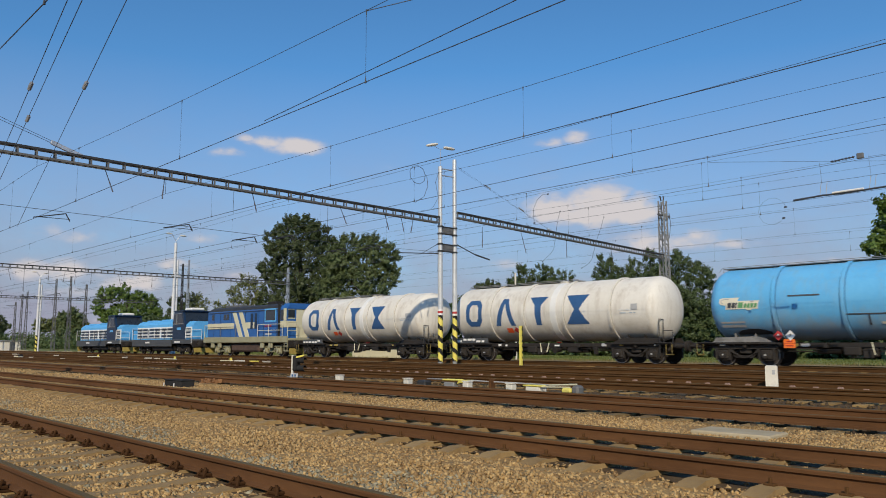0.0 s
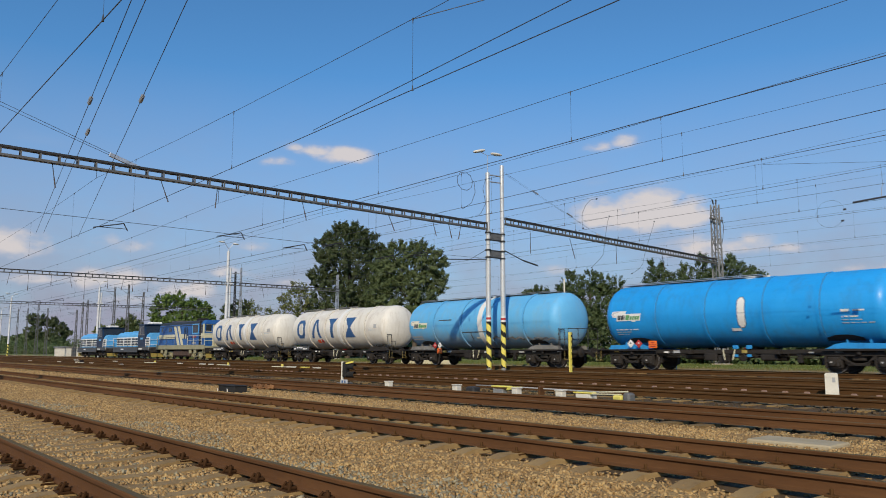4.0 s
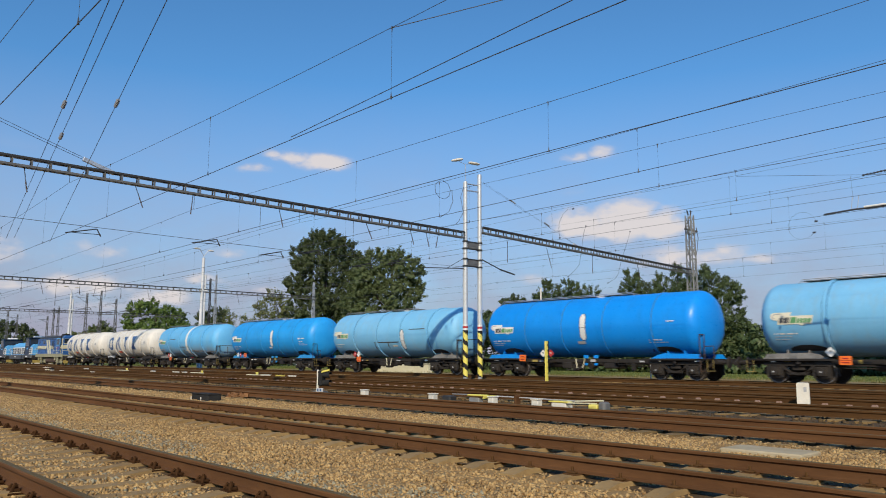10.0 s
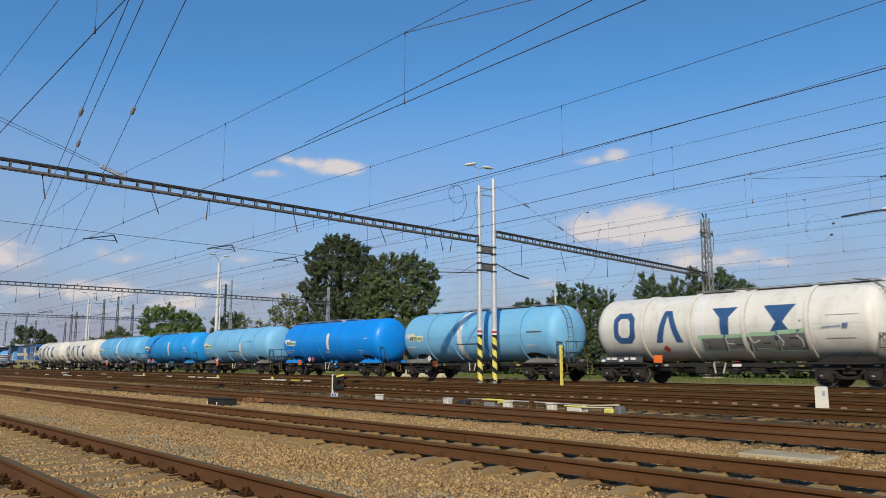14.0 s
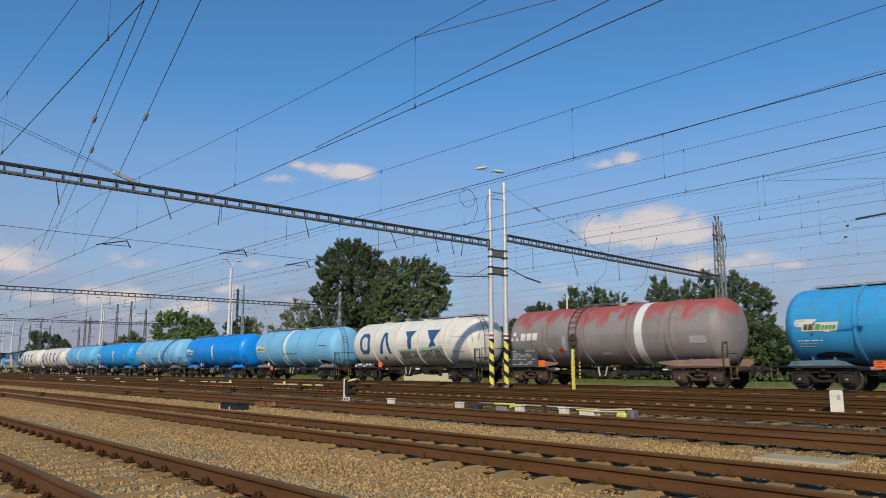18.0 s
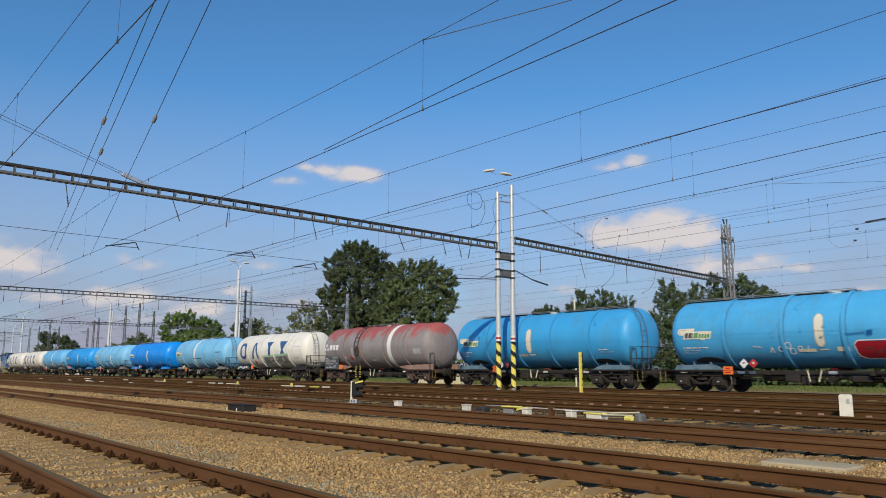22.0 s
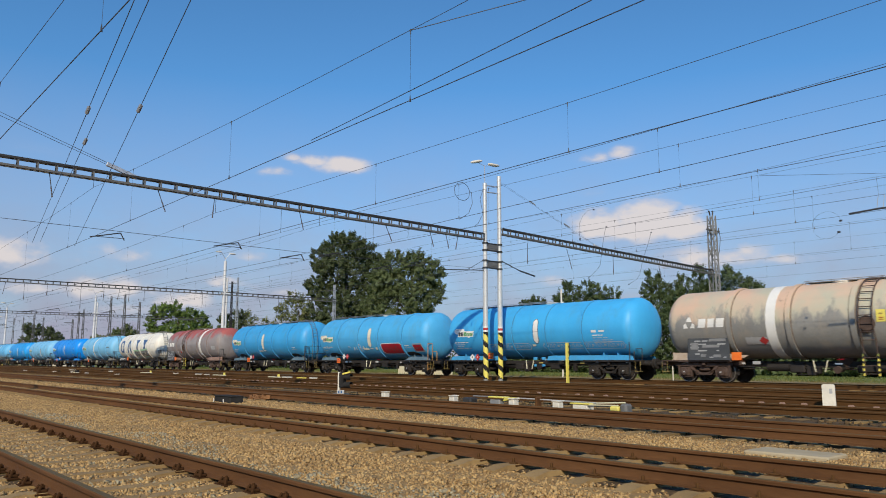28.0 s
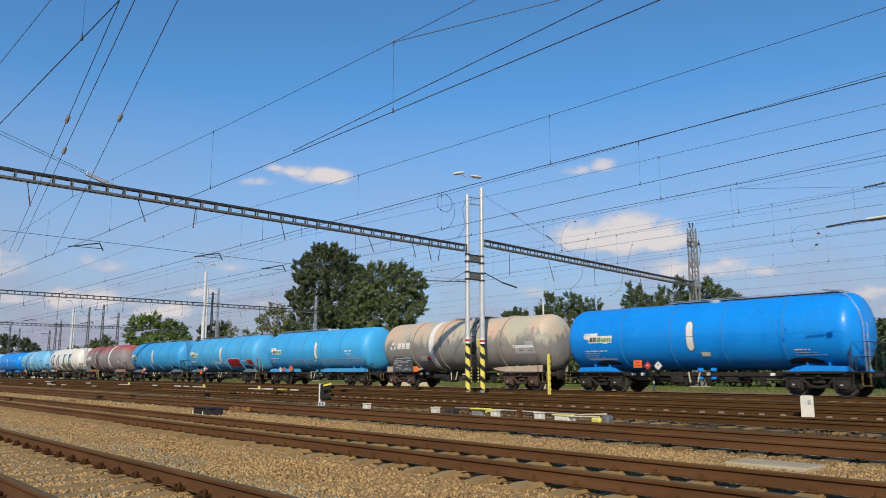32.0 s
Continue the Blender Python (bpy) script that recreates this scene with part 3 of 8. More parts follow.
def ground_z(y):
    """The yard rises a little towards the far tracks."""
    if 1.4 < y < 4.0:
        return -0.205
    if 11.64 < y < 11.96:
        return -0.46
    if y < 16:
        return -0.225
    if y < 30:
        return -0.225 + 0.195 * (y - 16) / 14
    return -0.03


def strip(name, ys, x0, x1, lift, mat, rough, dx, label, seed, kind="structure", category="ground"):
    rng = np.random.default_rng(seed)
    xs = np.arange(x0, x1 + dx * 0.5, dx)
    ys = np.array(ys)
    gx, gy = np.meshgrid(xs, ys, indexing="ij")
    gz = np.vectorize(ground_z)(gy) + lift + rng.uniform(-rough, rough, gx.shape)
    v = np.stack([gx, gy, gz], -1).reshape(-1, 3)
    n = len(ys)
    i, j = np.meshgrid(np.arange(len(xs) - 1), np.arange(n - 1), indexing="ij")
    a = (i * n + j).ravel()
    f = np.stack([a, a + n, a + n + 1, a + 1], -1)
    ob = new(name, raw_mesh(name, v, f, mat))
    return tagged(ob, label=label, category=category, kind=kind)


strip("ground", [-3000, -300, -60, -20, 0, 16, 30, 60, 200, 800, 3800], -3600, 3600, -0.12, M["earth"], 0.0, 200.0, "dry brown earth and grass reaching to the horizon", 1)
strip("ballast_bed", list(np.linspace(-9, 11.6, 69)), -200, 60, 0.0, M["ballast"], 0.02, 0.8, "tan and ochre crushed stone ballast round the near tracks", 2)
strip("yard_ballast", [11.58, 11.63, 11.66, 11.80, 11.94, 11.97] + list(np.linspace(12.3, 37.6, 64)), X_FAR, X_NEAR, 0.008, M["ballast_dark"], 0.02, 2.0, "dark rusty brown ballast across the station yard", 3)
strip("dirt_path", np.linspace(37.3, 41.5, 12), X_FAR, X_NEAR, 0.014, M["dry_earth"], 0.03, 2.0, "dry tan earth between the ballast and the grass", 6)
strip("grass_verge", np.linspace(40.8, 75, 40), X_FAR, X_NEAR, 0.02, M["grass_ground"], 0.06, 2.5, "green grass verge behind the tracks", 4)


# dark strips paint the shade in the hollows under the first tracks' rails
for yc, _ in TRACKS[:3]:
    for side in (-0.7525, 0.7525):
        ys = [yc + side - 0.24, yc + side - 0.1, yc + side + 0.1, yc + side + 0.24]
        strip("oily_ballast", ys, -120, 30, 0.012, M["ballast_dark"], 0.006, 1.5, "dark ballast strip painting the shade under the rails", 7)


def stones(name, n, x0, x1, y0, y1, size, mat, label, seed, keep=None, near=0.0, lift=0.0):
    """Loose crushed stones lying on the bed."""
    rng = np.random.default_rng(seed)
    u = rng.random(n)
    x = x1 - (x1 - x0) * u ** (1.0 + near)
    y = rng.uniform(y0, y1, n)
    if keep is not None:
        k = keep(x, y)
        x, y = x[k], y[k]
        n = len(x)
    ico = np.array([(-1, 0.1, 0.1), (1, 0, -0.1), (0.1, -1, 0), (0, 1, 0.15), (0.1, 0.1, -1), (-0.1, 0, 1)])
    tri = np.array([(0, 2, 5), (2, 1, 5), (1, 3, 5), (3, 0, 5), (2, 0, 4), (1, 2, 4), (3, 1, 4), (0, 3, 4)])
    s = size * rng.uniform(0.55, 1.45, (n, 1, 1)) * rng.uniform(0.6, 1.25, (n, 1, 3))
    p = (ico[None] + rng.uniform(-0.42, 0.42, (n, 6, 3))) * s
    q = rng.normal(size=(n, 4))
    q /= np.linalg.norm(q, axis=1, keepdims=True)
    a, b, c, d = q.T
    R = np.stack([1 - 2 * (c * c + d * d), 2 * (b * c - a * d), 2 * (b * d + a * c), 2 * (b * c + a * d), 1 - 2 * (b * b + d * d), 2 * (c * d - a * b), 2 * (b * d - a * c), 2 * (c * d + a * b), 1 - 2 * (b * b + c * c)], -1).reshape(n, 3, 3)
    p = np.einsum("nij,nkj->nki", R, p)
    z = np.vectorize(ground_z)(y) + lift + size * rng.uniform(-0.4, 0.45, n)
    p += np.stack([x, y, z], -1)[:, None, :]
    f = (tri[None] + 6 * np.arange(n)[:, None, None]).reshape(-1, 3)
    ob = new(name, raw_mesh(name, p.reshape(-1, 3), f, mat))
    return tagged(ob, label=label, category="gravel", kind="stuff")


def off_rails(x, y):
    k = np.ones(len(y), bool)
    for c, _ in TRACKS:
        for s in (-0.7525, 0.7525):
            k &= np.abs(y - c - s) > 0.11
    return k


def tan_zone(x, y):
    # sleepers of the first track lie almost bare
    bare = (np.abs(y - 2.70) < 1.3) & (np.abs(np.mod(x + 0.3, 0.6) - 0.3) < 0.13)
    return off_rails(x, y) & (x < -0.22 * y - 0.3) & (~bare | (np.sin(x * 37.1 + y * 91.7) > 0.3)) & ((np.abs(y - 7.42) > 1.3) | (np.abs(np.mod(x + 0.4, 0.6) - 0.3) > 0.14) | (np.sin(x * 71 + y * 57) > 0.1))


def grey_zone(x, y):
    w = 0.55 + 0.3 * np.sin(x * 0.9) + 0.2 * np.sin(x * 2.3 + 1)
    return off_rails(x, y) & (np.abs(y - 4.15) < w)


stones("gravel_tan", 168000, -30, -1.0, 1.0, 11.62, 0.0215, M["stone"], "loose ochre and brown crushed stones between the near tracks", 11, tan_zone, 0.6)
stones("gravel_grey", 9000, -22, -1.5, 3.3, 5.2, 0.024, M["stone_grey"], "loose grey crushed stones beside the near rail", 12, grey_zone, 0.4)
def between_sleepers(x, y):
    edge = 0.115 + 0.025 * np.sin(x * 23.0 + y * 11.0) + 0.02 * np.sin(y * 37.0)
    return off_rails(x, y) & (np.abs(np.mod(x + 0.3, 0.6) - 0.3) > edge)


stones("gravel_track", 26000, -18, -1.2, 1.2, 4.3, 0.021, M["stone"], "loose tan crushed stones packed between the near sleepers", 14, between_sleepers, 0.8, 0.0)
stones("gravel_track_grey", 2600, -14, -1.2, 1.3, 4.0, 0.024, M["stone_grey"], "loose grey stones scattered between the near sleepers", 15, between_sleepers, 0.8, 0.004)
stones("gravel_far", 26000, -80, -28, 4.0, 11.6, 0.038, M["stone"], "loose tan crushed stones along the tracks", 16, tan_zone, 0.2)
stones("gravel_beside", 12000, -3.0, 5.0, -1.5, 6.5, 0.026, M["stone"], "loose tan crushed stones beside the near track", 17, off_rails, 0.0)
stones("gravel_dark", 12000, -40, 2, 11.4, 20, 0.045, M["stone_dark"], "loose dark brown stones between the yard tracks", 13, off_rails, 0.3)


# ---- tracks ----
def rail_shape(length):
    """A flat-bottomed rail, its running head at z = 0."""
    half = [(0.0, -0.159), (0.072, -0.159), (0.072, -0.150), (0.014, -0.132), (0.009, -0.118), (0.009, -0.050), (0.034, -0.038), (0.036, -0.012), (0.030, -0.002), (0.0, 0.0)]
    poly = half + [(-a, b) for a, b in half[-2:0:-1]]
    return Shape().prism(poly, "x", 0, length)


def rail_head_shape(length):
    return Shape().box(0, length, -0.0285, 0.0285, -0.004, 0.0012)


def clip_shape():
    """Base plate with bolts and spring clips on both sides of a rail foot."""
    s = Shape().box(-0.10, 0.10, -0.18, 0.18, -0.178, -0.158, 0.004)
    for y in (-0.105, 0.105):
        s.box(-0.065, 0.065, y - 0.038, y + 0.038, -0.160, -0.128, 0.008)
        s.tube((0, y, -0.16), (0, y, -0.085), 0.014, 6)
        s.tube((0, y, -0.128), (0, y, -0.100), 0.030, 6)
        o = 1 if y > 0 else -1
        for x in (-0.07, 0.07):
            s.tube((x, y + 0.045 * o, -0.16), (x * 0.55, y + 0.015 * o, -0.10), 0.014, 5)
    return s


def low_clip_shape():
    """A dusty base plate whose bolts barely stand out."""
    s = Shape().box(-0.09, 0.09, -0.17, 0.17, -0.178, -0.160, 0.004)
    for y in (-0.11, 0.11):
        s.box(-0.05, 0.05, y - 0.035, y + 0.035, -0.162, -0.138, 0.008)
        s.tube((0, y, -0.15), (0, y, -0.092), 0.017, 6)
    return s


def track(i, yc, z, x0, x1, sleepers, joined):
    th = thing("track", "rusty steel rails on " + ("sandy concrete sleepers" if sleepers else "dark dirty sleepers"), "railway track", pose(0, 0, z), kind="structure")
    for s in (-0.7525, 0.7525):
        r = part("rail", shared("rail_%d_%d" % (x1 - x0, i < 3), lambda: rail_shape(x1 - x0), M["rust" if i < 3 else "rust_dark"]), None, th, "rust-brown steel rail", pose(x0, yc + s, 0))
        part("rail_head", shared("rail_head_%d" % (x1 - x0), lambda: rail_head_shape(x1 - x0), M["rail_head"]), None, r, "dull worn running surface")
    me = shared("sleeper", sleeper_shape, M["sleeper"])
    clip = shared("rail_clip", clip_shape, M["clip_rust"])
    dusty = shared("dusty_rail_clip", low_clip_shape, M["rust_dark"])
    xs0, xs1 = sleepers if sleepers else (0, 0)
    n = int((xs1 - xs0) / 0.6) if sleepers else 0
    for k in range(n):
        x = xs0 + k * 0.6
        sl = part("sleeper", me, None, th, "", pose(x, yc, -0.178, 0, 0, 90 + random.uniform(-0.6, 0.6)))
        sl.matrix_basis = pose(x, yc, -0.184 + random.uniform(-0.006, 0.006), random.uniform(-.4, .4), 0, random.uniform(-0.8, 0.8))
        if i < 2 and -19 < x < 1:
            for s in (-0.7525, 0.7525):
                part("rail_clip", clip if i == 0 else dusty, None, th, "", pose(x, yc + s, 0, 0, 0, random.uniform(-4, 4)))
    if joined:
        s = Shape()
        a, b = joined
        x = a
        while x < b:
            if not (sleepers and xs0 - 0.3 < x < xs1 - 0.3):
                top = -0.168 + random.uniform(-0.02, 0.012) - (0.03 if i > 1 else 0.0)
                if i > 2:
                    top = min(-0.157, ground_z(yc) + random.uniform(0.0, 0.035) - z)
                s.box(x - 0.13, x + 0.13, yc - 1.25, yc + 1.25, -0.40, top)
            x += 0.6
        tagged(part("sleepers", s, M["sleeper_dark"], th, smooth=None), kind="stuff")
    if i == 4:
        # dusty chairs stand proud of the ballast along the near rail
        for k in range(110):
            part("rail_chair", shared("dusty_rail_chair", lambda: Shape().prism([(-0.10, -0.24), (0.10, -0.24), (0.05, -0.11), (-0.05, -0.11)], "y", -0.05, 0.05), M["apron_brown"]), None, th, "", pose(-52.0 + 0.6 * k, yc - 0.88, random.uniform(-0.03, 0.008)))
    return th


def sleeper_shape():
    """A concrete sleeper across the track, higher under the rails."""
    s = Shape()
    h = 1.25
    s.prism([(-h, -0.22), (h, -0.22), (h, -0.02), (h - 0.2, 0.022), (0.55, 0.020), (0.3, -0.004), (-0.3, -0.004), (-0.55, 0.020), (-h + 0.2, 0.022), (-h, -0.02)], "x", -0.14, 0.14)
    s.v = [(x * (1.0 if z < -0.1 else 0.72), y, z) for x, y, z in s.v]
    return s


for i, (yc, z) in enumerate(TRACKS):
    far = (-42, 3) if i == 0 else (-52, 6) if i == 1 else None
    track(i, yc, z, -400, 60 if i < 6 else 185, far, (-150, 20) if i < 2 else (-190, 30))


# ---- overhead line ----
PORTALS = [-29.0, -77.5, -123.0, -172.0, -222.0]


def insulator_shape(a, b, n=5, r=0.055):
    a, b = Vector(a), Vector(b)
    s = Shape().tube(a, b, r * 0.5, 8)
    for k in range(n):
        u = (k + 0.5) / n
        c = a.lerp(b, u)
        d = (b - a).normalized() * 0.02
        s.tube(c - d, c + d, r, 8)
    return s


def catenary(yc, contact, carrier, sag, first, group, r=0.012):
    """contact, carrier: heights of the two wires at the near end and from the first portal on; first: place of a dropper."""
    th = thing("catenary", "dark overhead contact wire hung from a catenary wire by droppers", "overhead wire", group=group)
    ends = [60, 18.5] + PORTALS + [-300]
    line, drop = [], []
    zc = [contact[0]] * 2 + [contact[1]] * (len(ends) - 2)
    zm = [carrier[0]] * 2 + [carrier[1]] * (len(ends) - 2)
    for k, (a, b) in enumerate(zip(ends, ends[1:])):
        def top(u):
            return zm[k] + (zm[k + 1] - zm[k]) * u - 4 * u * (1 - u) * sag
        line += [(a + (b - a) * i / 12, yc, top(i / 12)) for i in range(12)]
        x = first - 7.3 * math.ceil((first - a) / 7.3)
        while x > b + 1.5:
            if x < a - 1.5:
                u = (x - a) / (b - a)
                drop.append((x, top(u), zc[k] + (zc[k + 1] - zc[k]) * u))
            x -= 7.3
    part("contact_wire", Shape().path([(x, yc, z) for x, z in zip(ends, zc)], r, 6), M["wire"], th)
    part("catenary_wire", Shape().path(line, r * 0.72, 5), M["wire"], th)
    for x, zt, zb in drop:
        s = Shape().tube((x, yc, zt), (x, yc, zb), 0.003 if yc < 10 else 0.0022 if x > -30 else 0.0014, 4)
        s.tube((x, yc, zb - 0.02), (x, yc, zb + 0.09), 0.020, 5, 0.006)
        s.tube((x, yc, zt - 0.08), (x, yc, zt + 0.02), 0.007, 5, 0.016)
        part("dropper", s, M["wire"], th)
    z_contact, z_mess = contact[1], carrier[1]
    for X in PORTALS[:3] if yc < 4 else PORTALS[1:3]:
        zb = (7.75 if X > -40 else 8.3)
        sp = part("suspension", Shape().tube((X, yc, z_mess), (X, yc, zb), 0.015, 5), M["steel_dark"], th)
        part("insulator", insulator_shape((X, yc, z_mess + 0.05), (X, yc, z_mess + 0.42), 4, 0.045), M["insulator"], sp)
        part("steady_arm", steady_arm_shape(X, yc, z_contact), M["steel_dark"], th)
    if 4 < yc < 24:
        X = PORTALS[0]
        part("steady_arm", steady_arm_shape(X, yc, z_contact), M["steel_dark"], th)
        part("suspension", Shape().tube((X, yc, z_mess), (X, yc, 7.72), 0.008, 5), M["steel_dark"], th)
    return th


def steady_arm_shape(x, y, z):
    s = Shape().tube((x, y, z + 0.05), (x - 0.1, y + 1.1, z + 0.32), 0.022, 6)
    s.tube((x - 0.1, y + 1.1, z + 0.32), (x - 0.1, y + 1.25, z + 0.05), 0.022, 6)
    return s.tube((x - 0.1, y + 1.25, z + 0.12), (x - 0.1, y + 0.2, z + 0.10), 0.013, 5)


WIRES = [(2.78, (5.53, 5.53), (7.08, 7.10), 0.28, -10.5, 0.0080), (7.8, (5.72, 5.47), (7.35, 7.36), 0.50, -10.03, 0.0080),
         (12.53, (5.60, 5.60), (6.98, 7.02), 0.30, -10.42, 0.0085), (15.52, (5.90, 5.38), (7.38, 6.55), 0.22, -10.10, 0.0072),
         (17.44, (5.64, 5.64), (7.06, 7.08), 0.30, -10.73, 0.0068), (20.4, (6.00, 5.30), (7.45, 5.95), 0.10, -10.06, 0.0048),
         (22.5, (5.63, 5.63), (7.06, 7.10), 0.26, -11.31, 0.0050), (24.9, (5.85, 5.48), (7.12, 6.86), 0.28, -11.10, 0.0048),
         (26.4, (5.60, 5.60), (6.98, 6.98), 0.26, -11.14, 0.0046), (32.5, (5.62, 5.62), (6.96, 6.96), 0.26, -12.3, 0.0042),
         (36.5, (5.75, 5.75), (7.0, 7.0), 0.26, -9.1, 0.0040), (41.5, (5.80, 5.80), (7.0, 7.0), 0.26, -13.0, 0.0038)]
for row in WIRES:
    catenary(*row[:5], "overhead wires of the yard", row[5])


def lattice_beam(th, x, y0, y1, z0, z1, deep=0.30, wide=0.20):
    """A horizontal portal beam: four angle chords with upright battens and braces."""
    L = abs(y1 - y0)
    n = max(4, int(L / 0.62))

    def at(u, dx, dz):
        return (x + dx, y0 + (y1 - y0) * u, z0 + (z1 - z0) * u + dz)
    for dz in (-deep / 2, deep / 2):
        s = Shape()
        for dx in (-wide / 2, wide / 2):
            s.tube(at(0, dx, dz), at(1, dx, dz), 0.055, 4)
        part("chord", s, M["steel_dark" if dz > 0 else "steel_mid"], th, "dark steel chord")
    for k in range(n + 1):
        u = k / n
        s = Shape()
        for dx in (-wide / 2, wide / 2):
            s.tube(at(u, dx, -deep / 2), at(u, dx, deep / 2), 0.034, 4)
        s.tube(at(u, -wide / 2, -deep / 2), at(u, wide / 2, -deep / 2), 0.03, 4)
        part("batten", s, M["steel_mid"], th)
    s = Shape()
    for k in range(n):
        a, b = k / n, (k + 1) / n
        s.tube(at(a, -wide / 2, deep / 2), at(b, wide / 2, deep / 2), 0.02, 4)
        s.tube(at(a, -wide / 2, -deep / 2), at(b, wide / 2, -deep / 2), 0.02, 4)
    part("bracing", s, M["steel_grey"], th)


def hanger(th, x, y, z0, lean, long=1.2):
    """A support rod with an insulator hanging from the beam."""
    e = (x + 0.0, y + lean, z0 - long)
    m = (x, y + lean * 0.55, z0 - long * 0.55)
    s = Shape().tube((x, y, z0), m, 0.016, 5)
    h = part("hanger", s, M["steel_dark"], th)
    part("insulator", insulator_shape(m, e, 7, 0.026), M["insulator"], h)


def lattice_mast(x, y, h, label, w0=0.62, w1=0.3, z0=0.0, mat="steel_grey", leg=0.05, brace=0.022, arm=False):
    """A tapered four-legged lattice mast."""
    th = thing("lattice_mast", label, "mast", pose(x, y, z0), group="catenary masts")

    def c(u, i):
        w = (w0 + (w1 - w0) * u) / 2
        return ((-1, -1), (1, -1), (1, 1), (-1, 1))[i][0] * w, ((-1, -1), (1, -1), (1, 1), (-1, 1))[i][1] * w, u * h
    for i in range(4):
        part("leg", Shape().tube(c(0, i), c(1, i), leg, 4), M[mat], th)
    n = max(6, int(h / 0.75))
    s = Shape()
    for k in range(n):
        a, b = k / n, (k + 1) / n
        for i in range(4):
            j = (i + 1) % 4
            s.tube(c(a, i), c(b, j) if k % 2 else c(a, j), brace, 4)
            s.tube(c(a, i) if k % 2 == 0 else c(a, j), c(b, j) if k % 2 == 0 else c(b, i), brace, 4)
    part("bracing", s, M[mat], th)
    if arm:
        part("side_arm", Shape().tube((0, 0, h * 0.93), (0, -1.3, h * 0.93), 0.035, 6).tube((0, -0.05, h * 0.86), (0, -1.1, h * 0.93), 0.02, 6), M["steel_mid"], th)
    part("foundation", Shape().box(-0.55, 0.55, -0.55, 0.55, -0.5, 0.12, 0.03), M["concrete"], th)
    return th


def lamp_head(th, x, y, z, dx, dy, tilt=0.0):
    s = Shape().lathe("x", (0, 0, 0), [(-0.36, 0.02), (-0.33, 0.085), (-0.2, 0.125), (0.05, 0.135), (0.25, 0.11), (0.35, 0.06), (0.37, 0.01)], 14)
    s.v = [(a, b, c * 0.62) for a, b, c in s.v]
    ang = math.degrees(math.atan2(dy, dx))
    hd = part("lamp_head", s, M["white_paint"], th, "pale grey oval street-lamp head", pose(x, y, z, 0, tilt, ang))
    return hd


def striped_pole(x, y, h, z0, stripe=True, group="steel portal poles", mat="pole_zinc", wide=1.0):
    th = thing("portal_pole", "plain silvery steel pole" + (" with yellow and black stripes at its foot" if stripe else ""), "pole", pose(x, y, z0), group=group)
    b = 2.45 if stripe else 0.0
    part("shaft", Shape().tube((0, 0, b), (0, 0, h * 0.55), 0.135 * wide, 16).tube((0, 0, h * 0.55), (0, 0, h), 0.115 * wide, 16), M[mat], th)
    if stripe:
        # slanting bands wound round the foot
        n, m, pitch = 24, 40, 0.62
        for mat, ph, nm in (("yellow", 0, "yellow_band"), ("black", 1, "black_band")):
            s = Shape()
            for i in range(m):
                for k in range(n):
                    a0, a1 = 6.28318 * k / n, 6.28318 * (k + 1) / n
                    zz0, zz1 = b * i / m, b * (i + 1) / m
                    u = ((zz0 + zz1) / 2 / pitch + (a0 + a1) / 2 / 6.28318) % 1.0
                    if (u < 0.56) == (ph == 0):
                        rr = 0.137
                        s.add([(math.cos(a0) * rr, math.sin(a0) * rr, zz0), (math.cos(a1) * rr, math.sin(a1) * rr, zz0), (math.cos(a1) * rr, math.sin(a1) * rr, zz1), (math.cos(a0) * rr, math.sin(a0) * rr, zz1)], [(0, 1, 2, 3)])
            part(nm, s, M[mat], th)
        part("core", Shape().tube((0, 0, -0.5), (0, 0, b), 0.128, 16), M["steel_grey"], th)
        part("red_band", Shape().tube((0, 0, b + 0.10), (0, 0, b + 0.22), 0.139, 16), M["red"], th, "red reflective band")
        part("white_band", Shape().tube((0, 0, b), (0, 0, b + 0.10), 0.139, 16).tube((0, 0, b + 0.22), (0, 0, b + 0.32), 0.139, 16), M["mark_white"], th, "white reflective band")
    return th


ZP = 0.13
PX, PY1, PY2 = -29.0, 27.76, 28.85
BZ = 7.75
p1 = striped_pole(PX, PY1, 10.53, ZP)
p2 = striped_pole(PX, PY2, 11.09, ZP)
s = Shape()
for z in (10.05, 10.42):
    s.tube((0, 0, z), (0, PY2 - PY1, z + 0.05), 0.04, 6)
part("tie_bar", s, M["galv"], p1)
for z in (7.05, 6.10):
    s = Shape().box(-0.08, 0.08, 0.14, PY2 - PY1 - 0.14, z - 0.23, z - 0.18, 0.01).box(-0.08, 0.08, 0.14, PY2 - PY1 - 0.14, z + 0.15, z + 0.20, 0.01)
    tp = part("tie_plate", s, M["steel_dark"], p1, "dark steel tie plates between the two poles")
    part("tie_web", Shape().box(-0.05, 0.05, 0.14, PY2 - PY1 - 0.14, z - 0.18, z + 0.15, 0.01), M["steel_mid"], tp, "weathered grey web plate")
    for y in (0.0, PY2 - PY1):
        part("clamp", Shape().tube((0, y, z - 0.26), (0, y, z - 0.17), 0.155, 14).tube((0, y, z + 0.13), (0, y, z + 0.22), 0.155, 14), M["steel_dark"], tp, "dark clamp rings")

